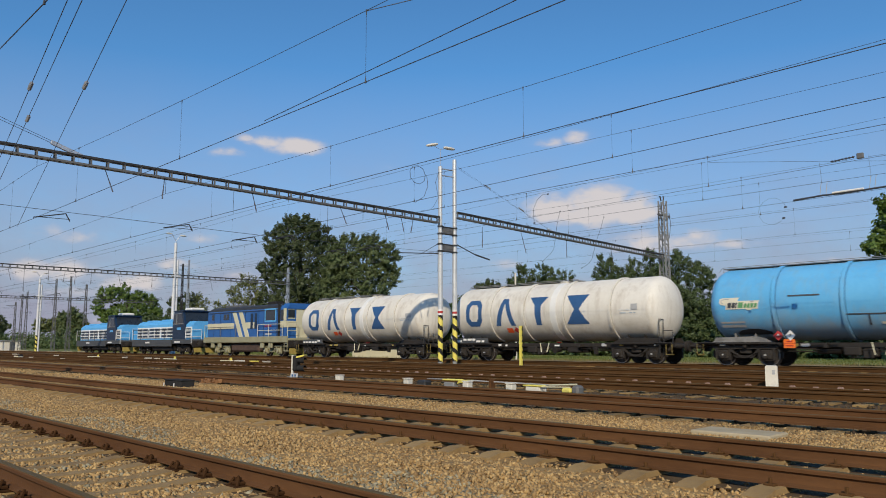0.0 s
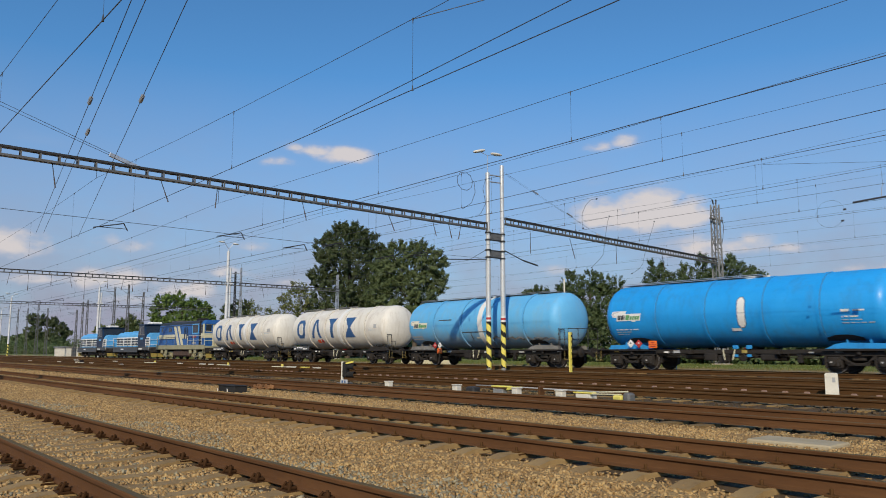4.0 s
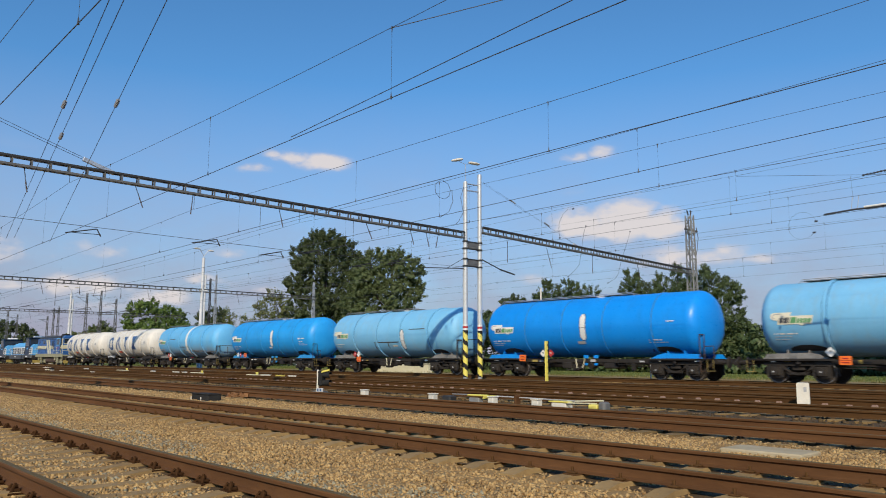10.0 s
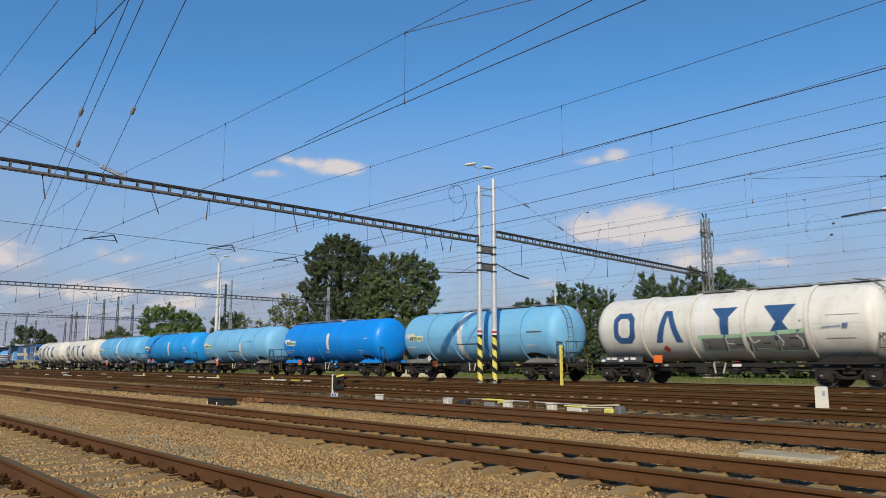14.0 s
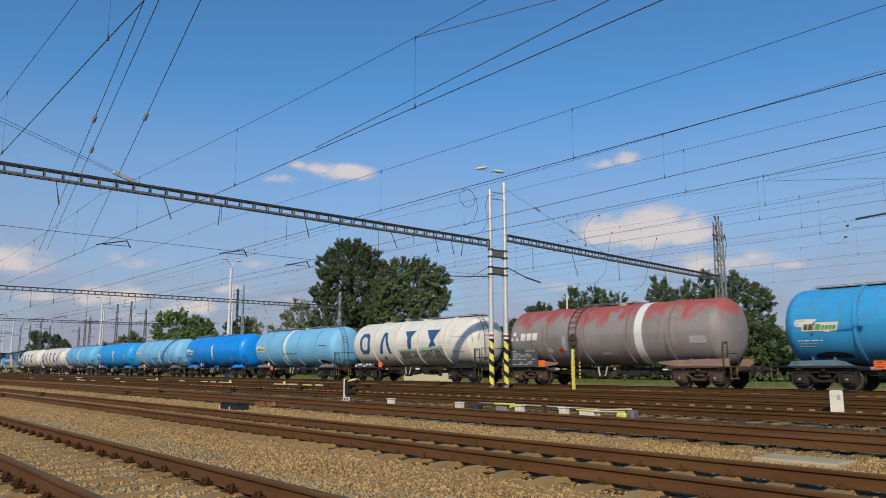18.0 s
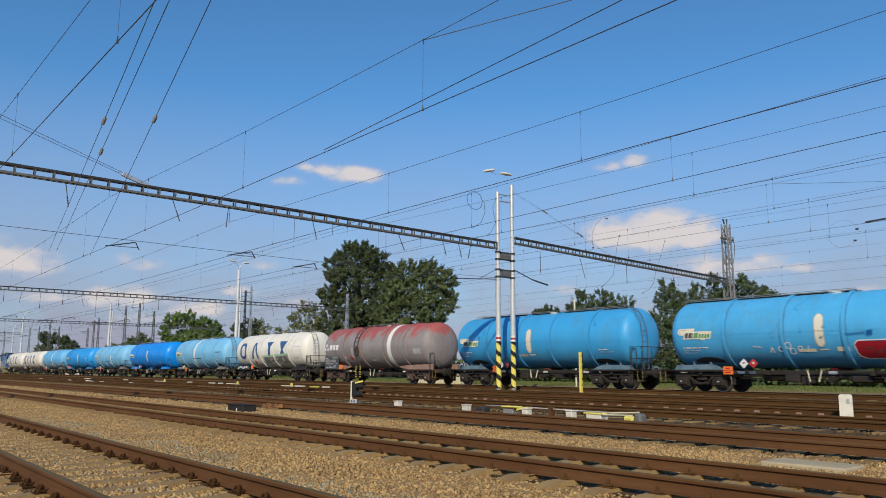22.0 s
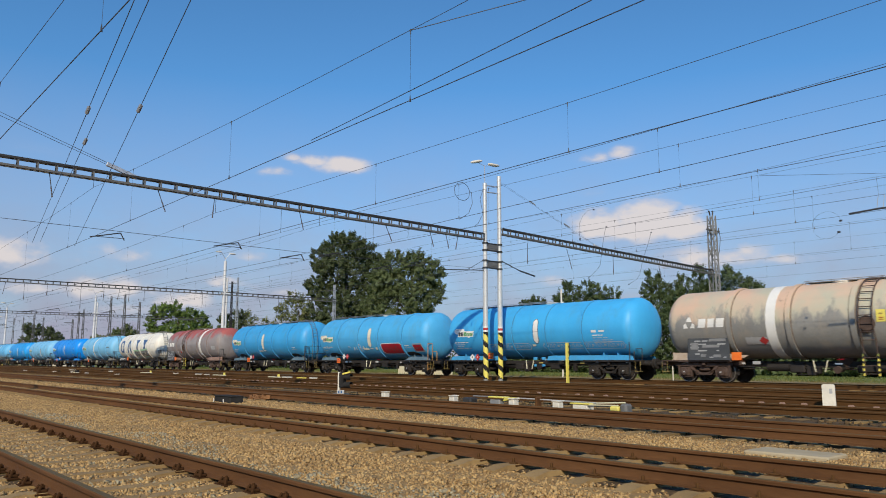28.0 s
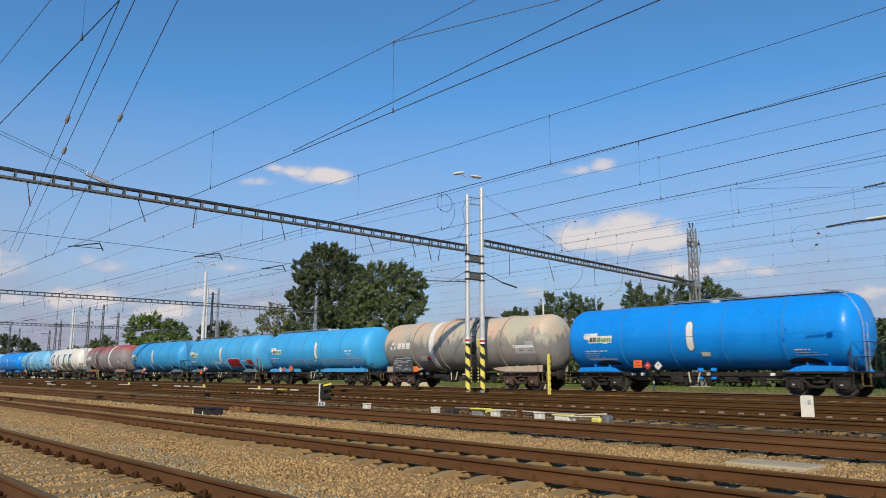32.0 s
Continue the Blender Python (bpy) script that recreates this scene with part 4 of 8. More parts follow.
s = Shape().tube((0, 0, 10.5), (0, 0, 11.5), 0.018, 8).tube((0, 0, 11.5), (-0.1, -0.35, 11.62), 0.014, 6).tube((0, 0, 11.5), (0.1, 0.40, 11.58), 0.014, 6)
part("lamp_bracket", s, M["galv"], p1)
lamp_head(p1, -0.12, -0.50, 11.68, -0.25, -1, 14)
lamp_head(p1, 0.1, 0.58, 11.63, 0.2, 1, 2)
part("pull_off_arm", Shape().tube((0, 0, 5.75), (0, -3.0, 5.55), 0.024, 8).tube((0, -0.1, 6.3), (0, -1.3, 5.68), 0.014, 5), M["steel_dark"], p1, "dark pull-off arm")
part("pull_off_arm", Shape().tube((0, 0, 6.4), (0, 1.6, 5.92), 0.03, 8).tube((0, 1.6, 5.92), (0, 2.8, 5.72), 0.045, 8), M["steel_dark"], p2, "dark pull-off arm")
# slack cable loop
loop = [(0.0, -1.66 + 0.56 * math.cos(0.7 * k + 0.1), 9.82 + 0.50 * math.sin(0.7 * k + 0.1)) for k in range(10)]
loop += [(0.0, -1.0, 9.9), (0.0, -0.92, 9.3), (0.0, -1.2, 8.7), (0.0, -1.85, 8.3)]
part("cable_loop", Shape().path(loop, 0.014, 5), M["wire"], p1)
part("cable", Shape().path([(0, -0.12, 10.2), (0.0, -0.35, 9.6), (0, -0.15, 8.8), (0, -0.5, 8.25), (0, -0.7, 8.1)], 0.012, 5), M["wire"], p1)

g1 = thing("portal_beam", "long dark steel lattice beam carrying the overhead lines", "portal beam", pose(0, 0, 0), group="portal beams")
lattice_beam(g1, PX, PY1 - 0.15, -9.0, 7.69, 7.97)
for y, ln in ((6.30, 0.15), (10.15, 0.34), (12.47, -0.06), (16.39, 0.24), (21.08, 0.42), (23.87, 0.27), (24.93, 0.24), (25.83, -0.19)):
    hanger(g1, PX, y, BZ - 0.1, ln, 0.85)
part("pull_off_tube", Shape().box(PX - 0.05, PX + 0.05, -0.6, 0.6, -0.075, 0.075, 0.01), M["galv"], g1, "pale steel pull-off tube", pose(0, 8.78, 8.15, -17.7))
for dz in (0.0, -0.26):
    part("span_cable", Shape().tube((PX, -6.0, 12.98 + dz), (PX, 8.28, 8.36 + dz * 0.3), 0.009, 5), M["wire"], g1)
part("cross_wire", Shape().tube((PX, -2.0, 5.9), (PX, 17.2, 5.78), 0.010, 5).tube((PX, 17.2, 5.78), (PX, PY1, 5.95), 0.008, 5), M["wire"], g1)
g2 = thing("portal_beam", "dark steel lattice beam reaching across the far tracks", "portal beam", pose(0, 0, 0), group="portal beams")
lattice_beam(g2, PX, PY2 + 0.15, 50.9, 8.12, 7.57)
for dz in (0.0, -0.22):
    part("span_cable", Shape().tube((PX, PY2, 10.95 + dz * 0.4), (PX, 37.2, 8.22 + dz * 0.2), 0.0045, 5), M["wire"], g2)
for y, z in ((31.3, 10.08), (34.3, 9.12)):
    part("stay_insulator", insulator_shape((PX, y, z + 0.09), (PX, y + 0.5, z - 0.08), 4, 0.05), M["insulator_pale"], g2)
part("pull_off_tube", Shape().box(PX - 0.05, PX + 0.05, -0.55, 0.55, -0.06, 0.06, 0.01), M["galv"], g2, "pale steel pull-off tube", pose(0, 37.6, 8.08, -12))
for y, ln in ((31.08, 0.0), (34.5, 0.45), (39.0, 0.0), (44.0, 0.3)):
    hanger(g2, PX, y, BZ - 0.05, ln, 1.2)
striped_pole(PX, -9.3, 10.7, -0.2, False)
far_mast = lattice_mast(PX, 51.16, 11.85, "tall weathered steel lattice mast at the end of the portal beam", 0.66, 0.42, mat="steel_grey", leg=0.058, brace=0.028)
part("bracket_arm", Shape().box(-0.06, 0.06, -0.75, 1.05, 10.70, 10.80, 0.01).tube((0, 0.25, 10.3), (0, 0.95, 10.72), 0.03, 6), M["steel_mid"], far_mast)
for y in (-0.6, 0.55, 0.95):
    part("pin_insulator", insulator_shape((0, y, 10.80), (0, y, 11.02), 3, 0.05), M["insulator"], far_mast)
part("bracket_arm", Shape().box(-0.06, 0.06, 0.2, 0.75, 8.55, 8.63, 0.01), M["steel_mid"], far_mast)
part("jumper", Shape().path([(0, 0.95, 10.85), (0, 1.15, 10.3), (0, 0.95, 9.4), (0, 0.65, 8.65), (0, 0.45, 7.4), (0, 0.4, 6.2)], 0.022, 6), M["wire"], far_mast)
part("horn", Shape().tube((0, -0.16, 11.85), (0, -0.30, 12.18), 0.05, 6).tube((0, -0.30, 12.18), (0, -0.42, 12.16), 0.035, 6), M["steel_dark"], far_mast)
part("horn", Shape().tube((0, 0.16, 11.85), (0, 0.24, 12.25), 0.05, 6).tube((0, 0.24, 12.25), (0, 0.10, 12.20), 0.035, 6), M["steel_dark"], far_mast)
# second, third and farther portals
for X, y0, yp, y1, zb, tall in ((-77.5, -6, 34.9, 49.2, 8.3, 11.85), (-123.0, -6, 34.6, 52.0, 8.0, 10.9), (-172.0, -6, 31.7, 52.0, 8.1, 11.6), (-222.0, -6, 38.9, 52.0, 8.1, 11.4)):
    pp = striped_pole(X, yp, tall, 0.0, X < -100, mat="pale_pole", wide=1.35)
    if X > -150:
        part("second_shaft", Shape().tube((0, 0.31, 0), (0, 0.31, 10.0), 0.12, 12).tube((0, -0.3, 8.3), (0, 0.6, 8.3), 0.16, 6).tube((0, -0.2, 6.2), (0, 0.5, 6.2), 0.10, 6), M["pale_pole"], pp)
    s = Shape().tube((0, 0, tall), (0, 0, tall + 0.25), 0.045, 6).tube((0, 0, tall + 0.25), (0, -0.5, tall + 0.95), 0.03, 6).tube((0, 0, tall + 0.25), (0, 0.5, tall + 0.85), 0.03, 6)
    part("lamp_bracket", s, M["galv"], pp)
    lamp_head(pp, 0, -0.8, tall + 0.97, 0, -1, 0)
    lamp_head(pp, 0, 0.8, tall + 0.87, 0, 1, 0)
    b = thing("portal_beam", "distant dark steel lattice beam over the tracks", "portal beam", group="portal beams")
    lattice_beam(b, X, yp, y0, zb, zb - 0.05)
    if X > -130:
        b2 = thing("portal_beam", "distant dark steel lattice beam over the tracks", "portal beam", group="portal beams")
        lattice_beam(b2, X, yp + 0.2, y1, zb, zb)
        for y in (4, 9, 14, 19, 24, 29, 39, 44):
            hanger(b, X, y, zb - 0.1, 0.3 if y % 2 else -0.2, 1.2)
    so = striped_pole(X, y0, 9.0, -0.2, False)
for x, y, h, w in ((-77.6, 49.0, 10.2, 0.62), (-97.4, 45.0, 11.9, 0.42), (-95.6, 45.0, 12.3, 0.5), (-115.3, 34.6, 10.4, 0.6), (-112, 35.5, 10.6, 0.7), (-110, 36.95, 9.4, 0.7), (-140, 37.6, 9.9, 0.6), (-141, 37.1, 9.6, 0.5), (-163, 34.8, 10.2, 0.75), (-155, 34.7, 9.0, 0.6), (-185, 35.6, 10.2, 0.6), (-205, 41.5, 11.4, 0.6), (-240, 40.0, 11.0, 0.6), (-260, 38.0, 11.0, 0.6), (-130, 33.35, 7.6, 0.5)):
    lattice_mast(x, y, h, "distant grey steel lattice mast beside the tracks", w * 0.75, 0.15, mat="galv" if x == -95.6 else "galv" if x == -77.6 else "steel_dark" if x == -97.4 else "steel_mid", leg=0.035, brace=0.016, arm=True)


# ---- tank wagons ----
TANK_Z, TANK_R, TANK_H = 2.53, 1.5, 6.6


def tank_shape(a=-TANK_H, b=TANK_H):
    """A barrel from a to b with dished ends and rounded knuckles."""
    dish = [(0.0, 0.001), (0.02, 0.38), (0.075, 0.76), (0.17, 1.08), (0.29, 1.29), (0.42, 1.41), (0.55, 1.475), (0.70, TANK_R)]
    return Shape().lathe("x", (0, 0, TANK_Z), [(a + x, q) for x, q in dish] + [(b - x, q) for x, q in dish[::-1]], 48)


def wrap(quads, off=0.012, n=6, r=TANK_R):
    """Flat paint shapes laid on the near side of the barrel. Quads of (x, height up the side)."""
    s = Shape()

    def put(x, v):
        a = (v - TANK_Z) / r
        a = max(-1.5, min(1.5, a))
        return x, -math.cos(a) * (r + off), TANK_Z + math.sin(a) * (r + off)
    for (ax, az), (bx, bz), (cx, cz), (dx, dz) in quads:
        def at(u, w):
            x0, z0 = ax + (bx - ax) * w, az + (bz - az) * w
            x1, z1 = dx + (cx - dx) * w, dz + (cz - dz) * w
            return put(x0 + (x1 - x0) * u, z0 + (z1 - z0) * u)
        n = max(1, min(10, math.ceil(max(abs(dz - az), abs(cz - bz)) / 0.14)))
        k = max(1, min(10, math.ceil(max(abs(bz - az), abs(cz - dz)) / 0.14)))
        for i in range(n):
            for j in range(k):
                s.add([at(i / n, j / k), at(i / n, (j + 1) / k), at((i + 1) / n, (j + 1) / k), at((i + 1) / n, j / k)], [(0, 1, 2, 3)])
    return s


def rect(x0, x1, z0, z1):
    return ((x0, z0), (x1, z0), (x1, z1), (x0, z1))


def ring_poly(pts, inner):
    return [(pts[i], pts[(i + 1) % len(pts)], inner[(i + 1) % len(pts)], inner[i]) for i in range(len(pts))]


def stroke(p, w):
    """A painted line of width w along points."""
    q = []
    for (ax, az), (bx, bz) in zip(p, p[1:]):
        L = math.hypot(bx - ax, bz - az) or 1
        nx, nz = -(bz - az) / L * w / 2, (bx - ax) / L * w / 2
        q.append(((ax + nx, az + nz), (bx + nx, bz + nz), (bx - nx, bz - nz), (ax - nx, az - nz)))
    return q


def band_shape(x, w, t=0.035, r=TANK_R, half=False):
    return Shape().lathe("x", (0, 0, TANK_Z), [(x - w / 2, r - 0.01), (x - w / 2, r + t), (x + w / 2, r + t), (x + w / 2, r - 0.01)], 48)


def wheelset_shape():
    s = Shape()
    for y in (-1, 1):
        c = 0.7525 * y
        prof = [(c - 0.068 * y, 0.492), (c - 0.035 * y, 0.49), (c - 0.03 * y, 0.462), (c + 0.062 * y, 0.452), (c + 0.067 * y, 0.44), (c + 0.067 * y, 0.39), (c + 0.03 * y, 0.37), (c + 0.02 * y, 0.16), (c + 0.09 * y, 0.13), (c + 0.09 * y, 0.0)]
        s.lathe("y", (0, 0, 0), prof, 28)
        s.lathe("y", (0, 0, 0), [(c - 0.068 * y, 0.492), (c - 0.068 * y, 0.39), (c - 0.02 * y, 0.37), (c - 0.02 * y, 0.1)], 28)
        for k in range(3):
            a = 2.0944 * k
            s.box(-0.03 + 0.26 * math.cos(a), 0.03 + 0.26 * math.cos(a), c + 0.02 * y - 0.02, c + 0.02 * y + 0.035, -0.03 + 0.26 * math.sin(a), 0.03 + 0.26 * math.sin(a))
    s.tube((0, -0.9, 0), (0, 0.9, 0), 0.085, 12)
    return s


def side_frame_shape():
    """Top bar with horn guides round the boxes and a trussed belly."""
    s = Shape().prism([(-1.36, 0.72), (-1.30, 0.83), (1.30, 0.83), (1.36, 0.72), (1.20, 0.69), (-1.20, 0.69)], "y", -0.05, 0.05)
    for x in (-0.9, 0.9):
        for dx in (-0.29, 0.29):
            s.prism([(x + dx - 0.035, 0.24), (x + dx + 0.035, 0.24), (x + dx + 0.055, 0.70), (x + dx - 0.055, 0.70)], "y", -0.06, 0.06)
        s.box(x - 0.30, x + 0.30, -0.03, 0.03, 0.22, 0.26)
    for o in (-1, 1):
        s.prism([(0.56 * o, 0.72), (0.64 * o, 0.66), (0.36 * o, 0.34), (0.28 * o, 0.40)], "y", -0.045, 0.045)
    return s.box(-0.36, 0.36, -0.045, 0.045, 0.32, 0.41, 0.01)


def leaf_spring_shape():
    s = Shape()
    arc = [(-0.66 + 1.32 * k / 8, 0.62 - 0.20 * math.sin(math.pi * k / 8)) for k in range(9)]
    for k in range(3):
        low = [(x * (1 - 0.10 * k), z - 0.035 * k) for x, z in arc]
        s.prism(low + [(x, z - 0.03) for x, z in low[::-1]], "y", -0.07, 0.07)
    return s


def axle_box_shape():
    s = Shape().box(-0.22, 0.22, -0.10, 0.10, -0.19, 0.20, 0.04)
    s.box(-0.27, 0.27, -0.07, 0.07, -0.04, 0.12, 0.03)
    for a in range(4):
        x, z = 0.10 * math.cos(0.785 + 1.5708 * a), 0.10 * math.sin(0.785 + 1.5708 * a)
        s.tube((x, -0.17, z), (x, -0.14, z), 0.022, 6)
    return s.tube((0, -0.155, 0), (0, 0.155, 0), 0.15, 12)


def bolster_shape():
    s = Shape().box(-0.24, 0.24, -1.0, 1.0, 0.50, 0.84, 0.03)
    for x in (-0.42, 0.42):
        s.box(x - 0.06, x + 0.06, -0.9, 0.9, 0.30, 0.52, 0.02)
    return s


def brake_shoe_shape():
    return Shape().box(-0.05, 0.05, -0.05, 0.05, -0.15, 0.15, 0.01)


def make_bogie(th, x, mat, label="", lift=0.0):
    """A two-axle bogie of its own parts, with turning wheelsets."""
    key = mat.split("_")[-1]
    bo = part("bogie", shared("bolster_" + key, bolster_shape, M[mat]), None, th, label, pose(x, 0, lift))
    for y in (-1.03, 1.03):
        part("side_frame", shared("side_frame_" + key, side_frame_shape, M[mat]), None, bo, "", pose(0, y, 0))
        part("leaf_spring", shared("leaf_spring_" + key, leaf_spring_shape, M[mat]), None, bo, "", pose(0, y, 0))
        for dx in (-0.9, 0.9):
            part("axle_box", shared("axle_box_" + key, axle_box_shape, M[mat]), None, bo, "", pose(dx, y, 0.46))
    for dx in (-1.42, -0.40, 0.40, 1.42):
        part("brake_shoe", shared("brake_shoe", brake_shoe_shape, M["under"]), None, bo, "", pose(dx, -0.75, 0.47))
    for dx in (-0.9, 0.9):
        ws = part("wheelset", shared("wheelset", wheelset_shape, M["wheel_dark"], 40), None, bo, "worn steel wheelset", pose(dx, 0, 0.46))
        SPIN.append((ws, dx))
        part("tyre_edge", shared("tyre_edge", lambda: Shape().lathe("y", (0, 0, 0), [(-0.8195, 0.452), (-0.8235, 0.446), (-0.8235, 0.424), (-0.8195, 0.418)], 28), M["tread"], 40), None, ws, "bright worn tyre edge")
        part("axle_box_mark", shared("axle_box_mark", lambda: Shape().box(-0.04, 0.03, -0.004, 0.004, -0.035, 0.025), M["mark_grey"]), None, bo, "", pose(dx + random.uniform(-0.05, 0.05), -1.19, 0.46))
    return bo


def make_frame(th, um, open_middle):
    """Solebars, cross members, bolster plates and end platforms of a wagon."""
    def put(name, key, box, b, at):
        part(name, shared("%s_%s_%s" % (name, key, um), lambda: Shape().box(*box, b), M[um]), None, th, "", at)
    for y in (-0.86, 0.86):
        if open_middle:
            for x in (-5.175, 5.175):
                put("solebar", "short", (-1.875, 1.875, -0.06, 0.06, 0.74, 0.93), 0.012, pose(x, y, 0))
        else:
            put("solebar", "long", (-7.05, 7.05, -0.06, 0.06, 0.76, 0.94), 0.012, pose(0, y, 0))
    for x in (-6.98, -5.03, 5.17, 7.0) if open_middle else (-6.98, -5.03, -1.93, 2.07, 5.17, 7.0):
        put("cross_member", "", (-0.07, 0.07, -1.2, 1.2, 0.745, 0.92), 0.01, pose(x, 0, 0))
    for x in (-5.1, 5.1):
        put("bolster_plate", "", (-0.65, 0.65, -1.18, 1.18, 0.86, 0.97), 0.02, pose(x, 0, 0))
    for x in (-6.62, 6.62):
        put("end_platform", "", (-0.42, 0.42, -1.3, 1.3, 0.92, 0.955), 0.01, pose(x, 0, 0))
    for x in (-5.325, 5.325):
        for y in (-1.23, 1.23):
            put("side_angle", "", (-1.72, 1.72, -0.03, 0.03, 0.88, 0.965), 0.008, pose(x, y, 0))


def saddle_shape(x, long=False):
    """Cradle plates between frame and barrel, with a flared apron on each side."""
    s = Shape()
    for dx in (-0.42, 0.42):
        p = []
        for k in range(9):
            y = -0.9 + 1.8 * k / 8
            p.append((y, TANK_Z - math.sqrt(TANK_R ** 2 - y * y) + 0.02))
        s.prism([(-0.9, 0.95), (0.9, 0.95)] + p[::-1], "x", x + dx - 0.025, x + dx + 0.025)
    o = 1 if x > 0 else -1
    for y in (-1.06, 1.0):
        e = [(x - 1.3 * o, 0.95), (x + 1.4 * o, 0.95), (x + 1.28 * o, 1.02), (x + 1.2 * o, 1.16), (x - 0.5 * o, 1.20), (x - 0.85 * o, 1.13), (x - 1.1 * o, 1.0)]
        if long:
            e = [(x + 1.5 * o, 0.94), (x + 1.5 * o, 1.30), (x - 1.2 * o, 1.24), (x - 2.1 * o, 1.16), (x - 1.9 * o, 1.06), (x - 0.9 * o, 0.94)]
        s.prism(e, "y", y, y + 0.05)
    return s


def oval_quads(x, w):
    return [((x - w, 1.06), (x + w, 1.06), (x + w * 0.95, 1.24), (x - w * 0.95, 1.24)), ((x - w * 0.95, 1.24), (x + w * 0.95, 1.24), (x + w * 0.6, 1.36), (x - w * 0.6, 1.36)), ((x - w * 0.6, 1.36), (x + w * 0.6, 1.36), (x + w * 0.25, 1.41), (x - w * 0.25, 1.41))]


def make_outlet(th, mat):
    """Discharge chamber under the middle of the barrel, with a branch pipe and valve on each side."""
    def put(name, shape, m):
        part(name, shared(name + "_" + m, shape, M[m]), None, th)
    put("outlet_chamber", lambda: Shape().lathe("z", (0.55, 0, 0), [(1.12, 0.34), (0.95, 0.30), (0.74, 0.20), (0.60, 0.18)], 16), mat)
    put("outlet_pipe", lambda: Shape().path([(0.55, 0, 0.68), (0.55, -0.55, 0.66), (0.55, -1.02, 0.60)], 0.085, 10).tube((0.55, -1.0, 0.605), (0.55, -1.14, 0.585), 0.14, 12), mat)
    put("valve_body", lambda: Shape().box(0.40, 0.70, -0.86, -0.66, 0.54, 0.80, 0.04).tube((0.55, -0.76, 0.78), (0.55, -0.76, 0.98), 0.03, 6), "under")
    put("valve_wheel", lambda: Shape().lathe("z", (0.55, -0.76, 0.96), [(0.0, 0.10), (0.025, 0.13), (0.05, 0.10), (0.025, 0.08), (0.0, 0.10)], 12), "spray_red")
    put("equipment_case", lambda: Shape().box(-1.35, -0.75, -0.98, -0.55, 0.46, 0.78, 0.04).box(-0.7, -0.35, -0.95, -0.6, 0.36, 0.70, 0.03), "under")
    put("hose_box", lambda: Shape().box(1.25, 1.95, -1.0, -0.72, 0.50, 0.74, 0.03), "under")


def end_step_shape(sx):
    """A hanging step at one corner of the frame."""
    x = sx * 6.92
    s = Shape().box(x - 0.15, x + 0.15, -1.28, -1.08, 0.42, 0.45, 0.005)
    for dx in (-0.14, 0.14):
        s.path([(x + dx, -1.26, 0.43), (x + dx, -1.26, 0.90)], 0.013, 6)
    return s


def make_brakes(th):
    """Slim centre sill, brake cylinders, distributor boxes and rods."""
    def put(name, key, shape):
        part(name, shared(name + key, shape, M["under"]), None, th)
    put("centre_sill", "", lambda: Shape().box(-3.6, 3.6, -0.18, 0.18, 0.68, 0.92, 0.02))
    put("brake_cylinder", "_a", lambda: Shape().tube((-2.4, -0.6, 0.66), (-1.5, -0.6, 0.66), 0.16, 12))
    put("air_reservoir", "", lambda: Shape().tube((1.1, -0.55, 0.62), (2.2, -0.55, 0.62), 0.15, 12))
    put("distributor", "", lambda: Shape().box(-0.5, -0.2, -0.9, -0.6, 0.42, 0.74, 0.03))
    put("valve_box", "_a", lambda: Shape().box(0.3, 0.62, -0.85, -0.6, 0.50, 0.76, 0.03))
    put("valve_box", "_b", lambda: Shape().box(2.75, 2.95, -0.95, -0.8, 0.40, 0.75, 0.02))
    put("brake_rod", "_a", lambda: Shape().tube((-3.7, -0.2, 0.6), (3.7, -0.2, 0.6), 0.025, 6))
    put("brake_pipe", "", lambda: Shape().path([(-3.6, -0.95, 0.70), (-1.2, -0.95, 0.66), (1.2, -0.95, 0.69), (3.6, -0.95, 0.66)], 0.014, 6))
    put("hand_lever", "", lambda: Shape().tube((-0.9, -0.95, 0.75), (-0.9, -0.95, 0.40), 0.02, 6).tube((-1.1, -0.97, 0.40), (-0.7, -0.97, 0.40), 0.018, 6))


def buffer_shape():
    s = Shape().tube((0, 0, 0), (0.30, 0, 0), 0.11, 12).tube((0.30, 0, 0), (0.52, 0, 0), 0.075, 12)
    s.lathe("x", (0, 0, 0), [(0.50, 0.0), (0.50, 0.24), (0.54, 0.25), (0.57, 0.2), (0.58, 0.0)], 18)
    return s


def coupling_shape():
    s = Shape().tube((0, 0, 0), (0.35, 0, -0.03), 0.045, 8)
    s.tube((0.35, -0.05, -0.03), (0.35, 0.05, -0.03), 0.09, 8)
    s.path([(0.3, 0.25, -0.05), (0.42, 0.25, -0.28), (0.55, 0.25, -0.3), (0.68, 0.25, -0.12)], 0.022, 6)
    return s


def end_ladder_shape(x):
    s = Shape()
    for y in (-1.22, -0.86):
        s.tube((x, y, 0.35), (x, y, 2.0), 0.02, 6)
    for k in range(2):
        s.tube((x, -1.22, 0.42 + 0.3 * k), (x, -0.86, 0.42 + 0.3 * k), 0.018, 6)
    s.tube((x, -1.22, 2.0), (x, -0.86, 2.0), 0.02, 6)
    s.tube((x, -0.86, 1.5), (x + 0.45, -0.86, 1.5), 0.018, 6).tube((x + 0.45, -0.86, 1.5), (x + 0.45, -0.86, 0.95), 0.018, 6)
    return s


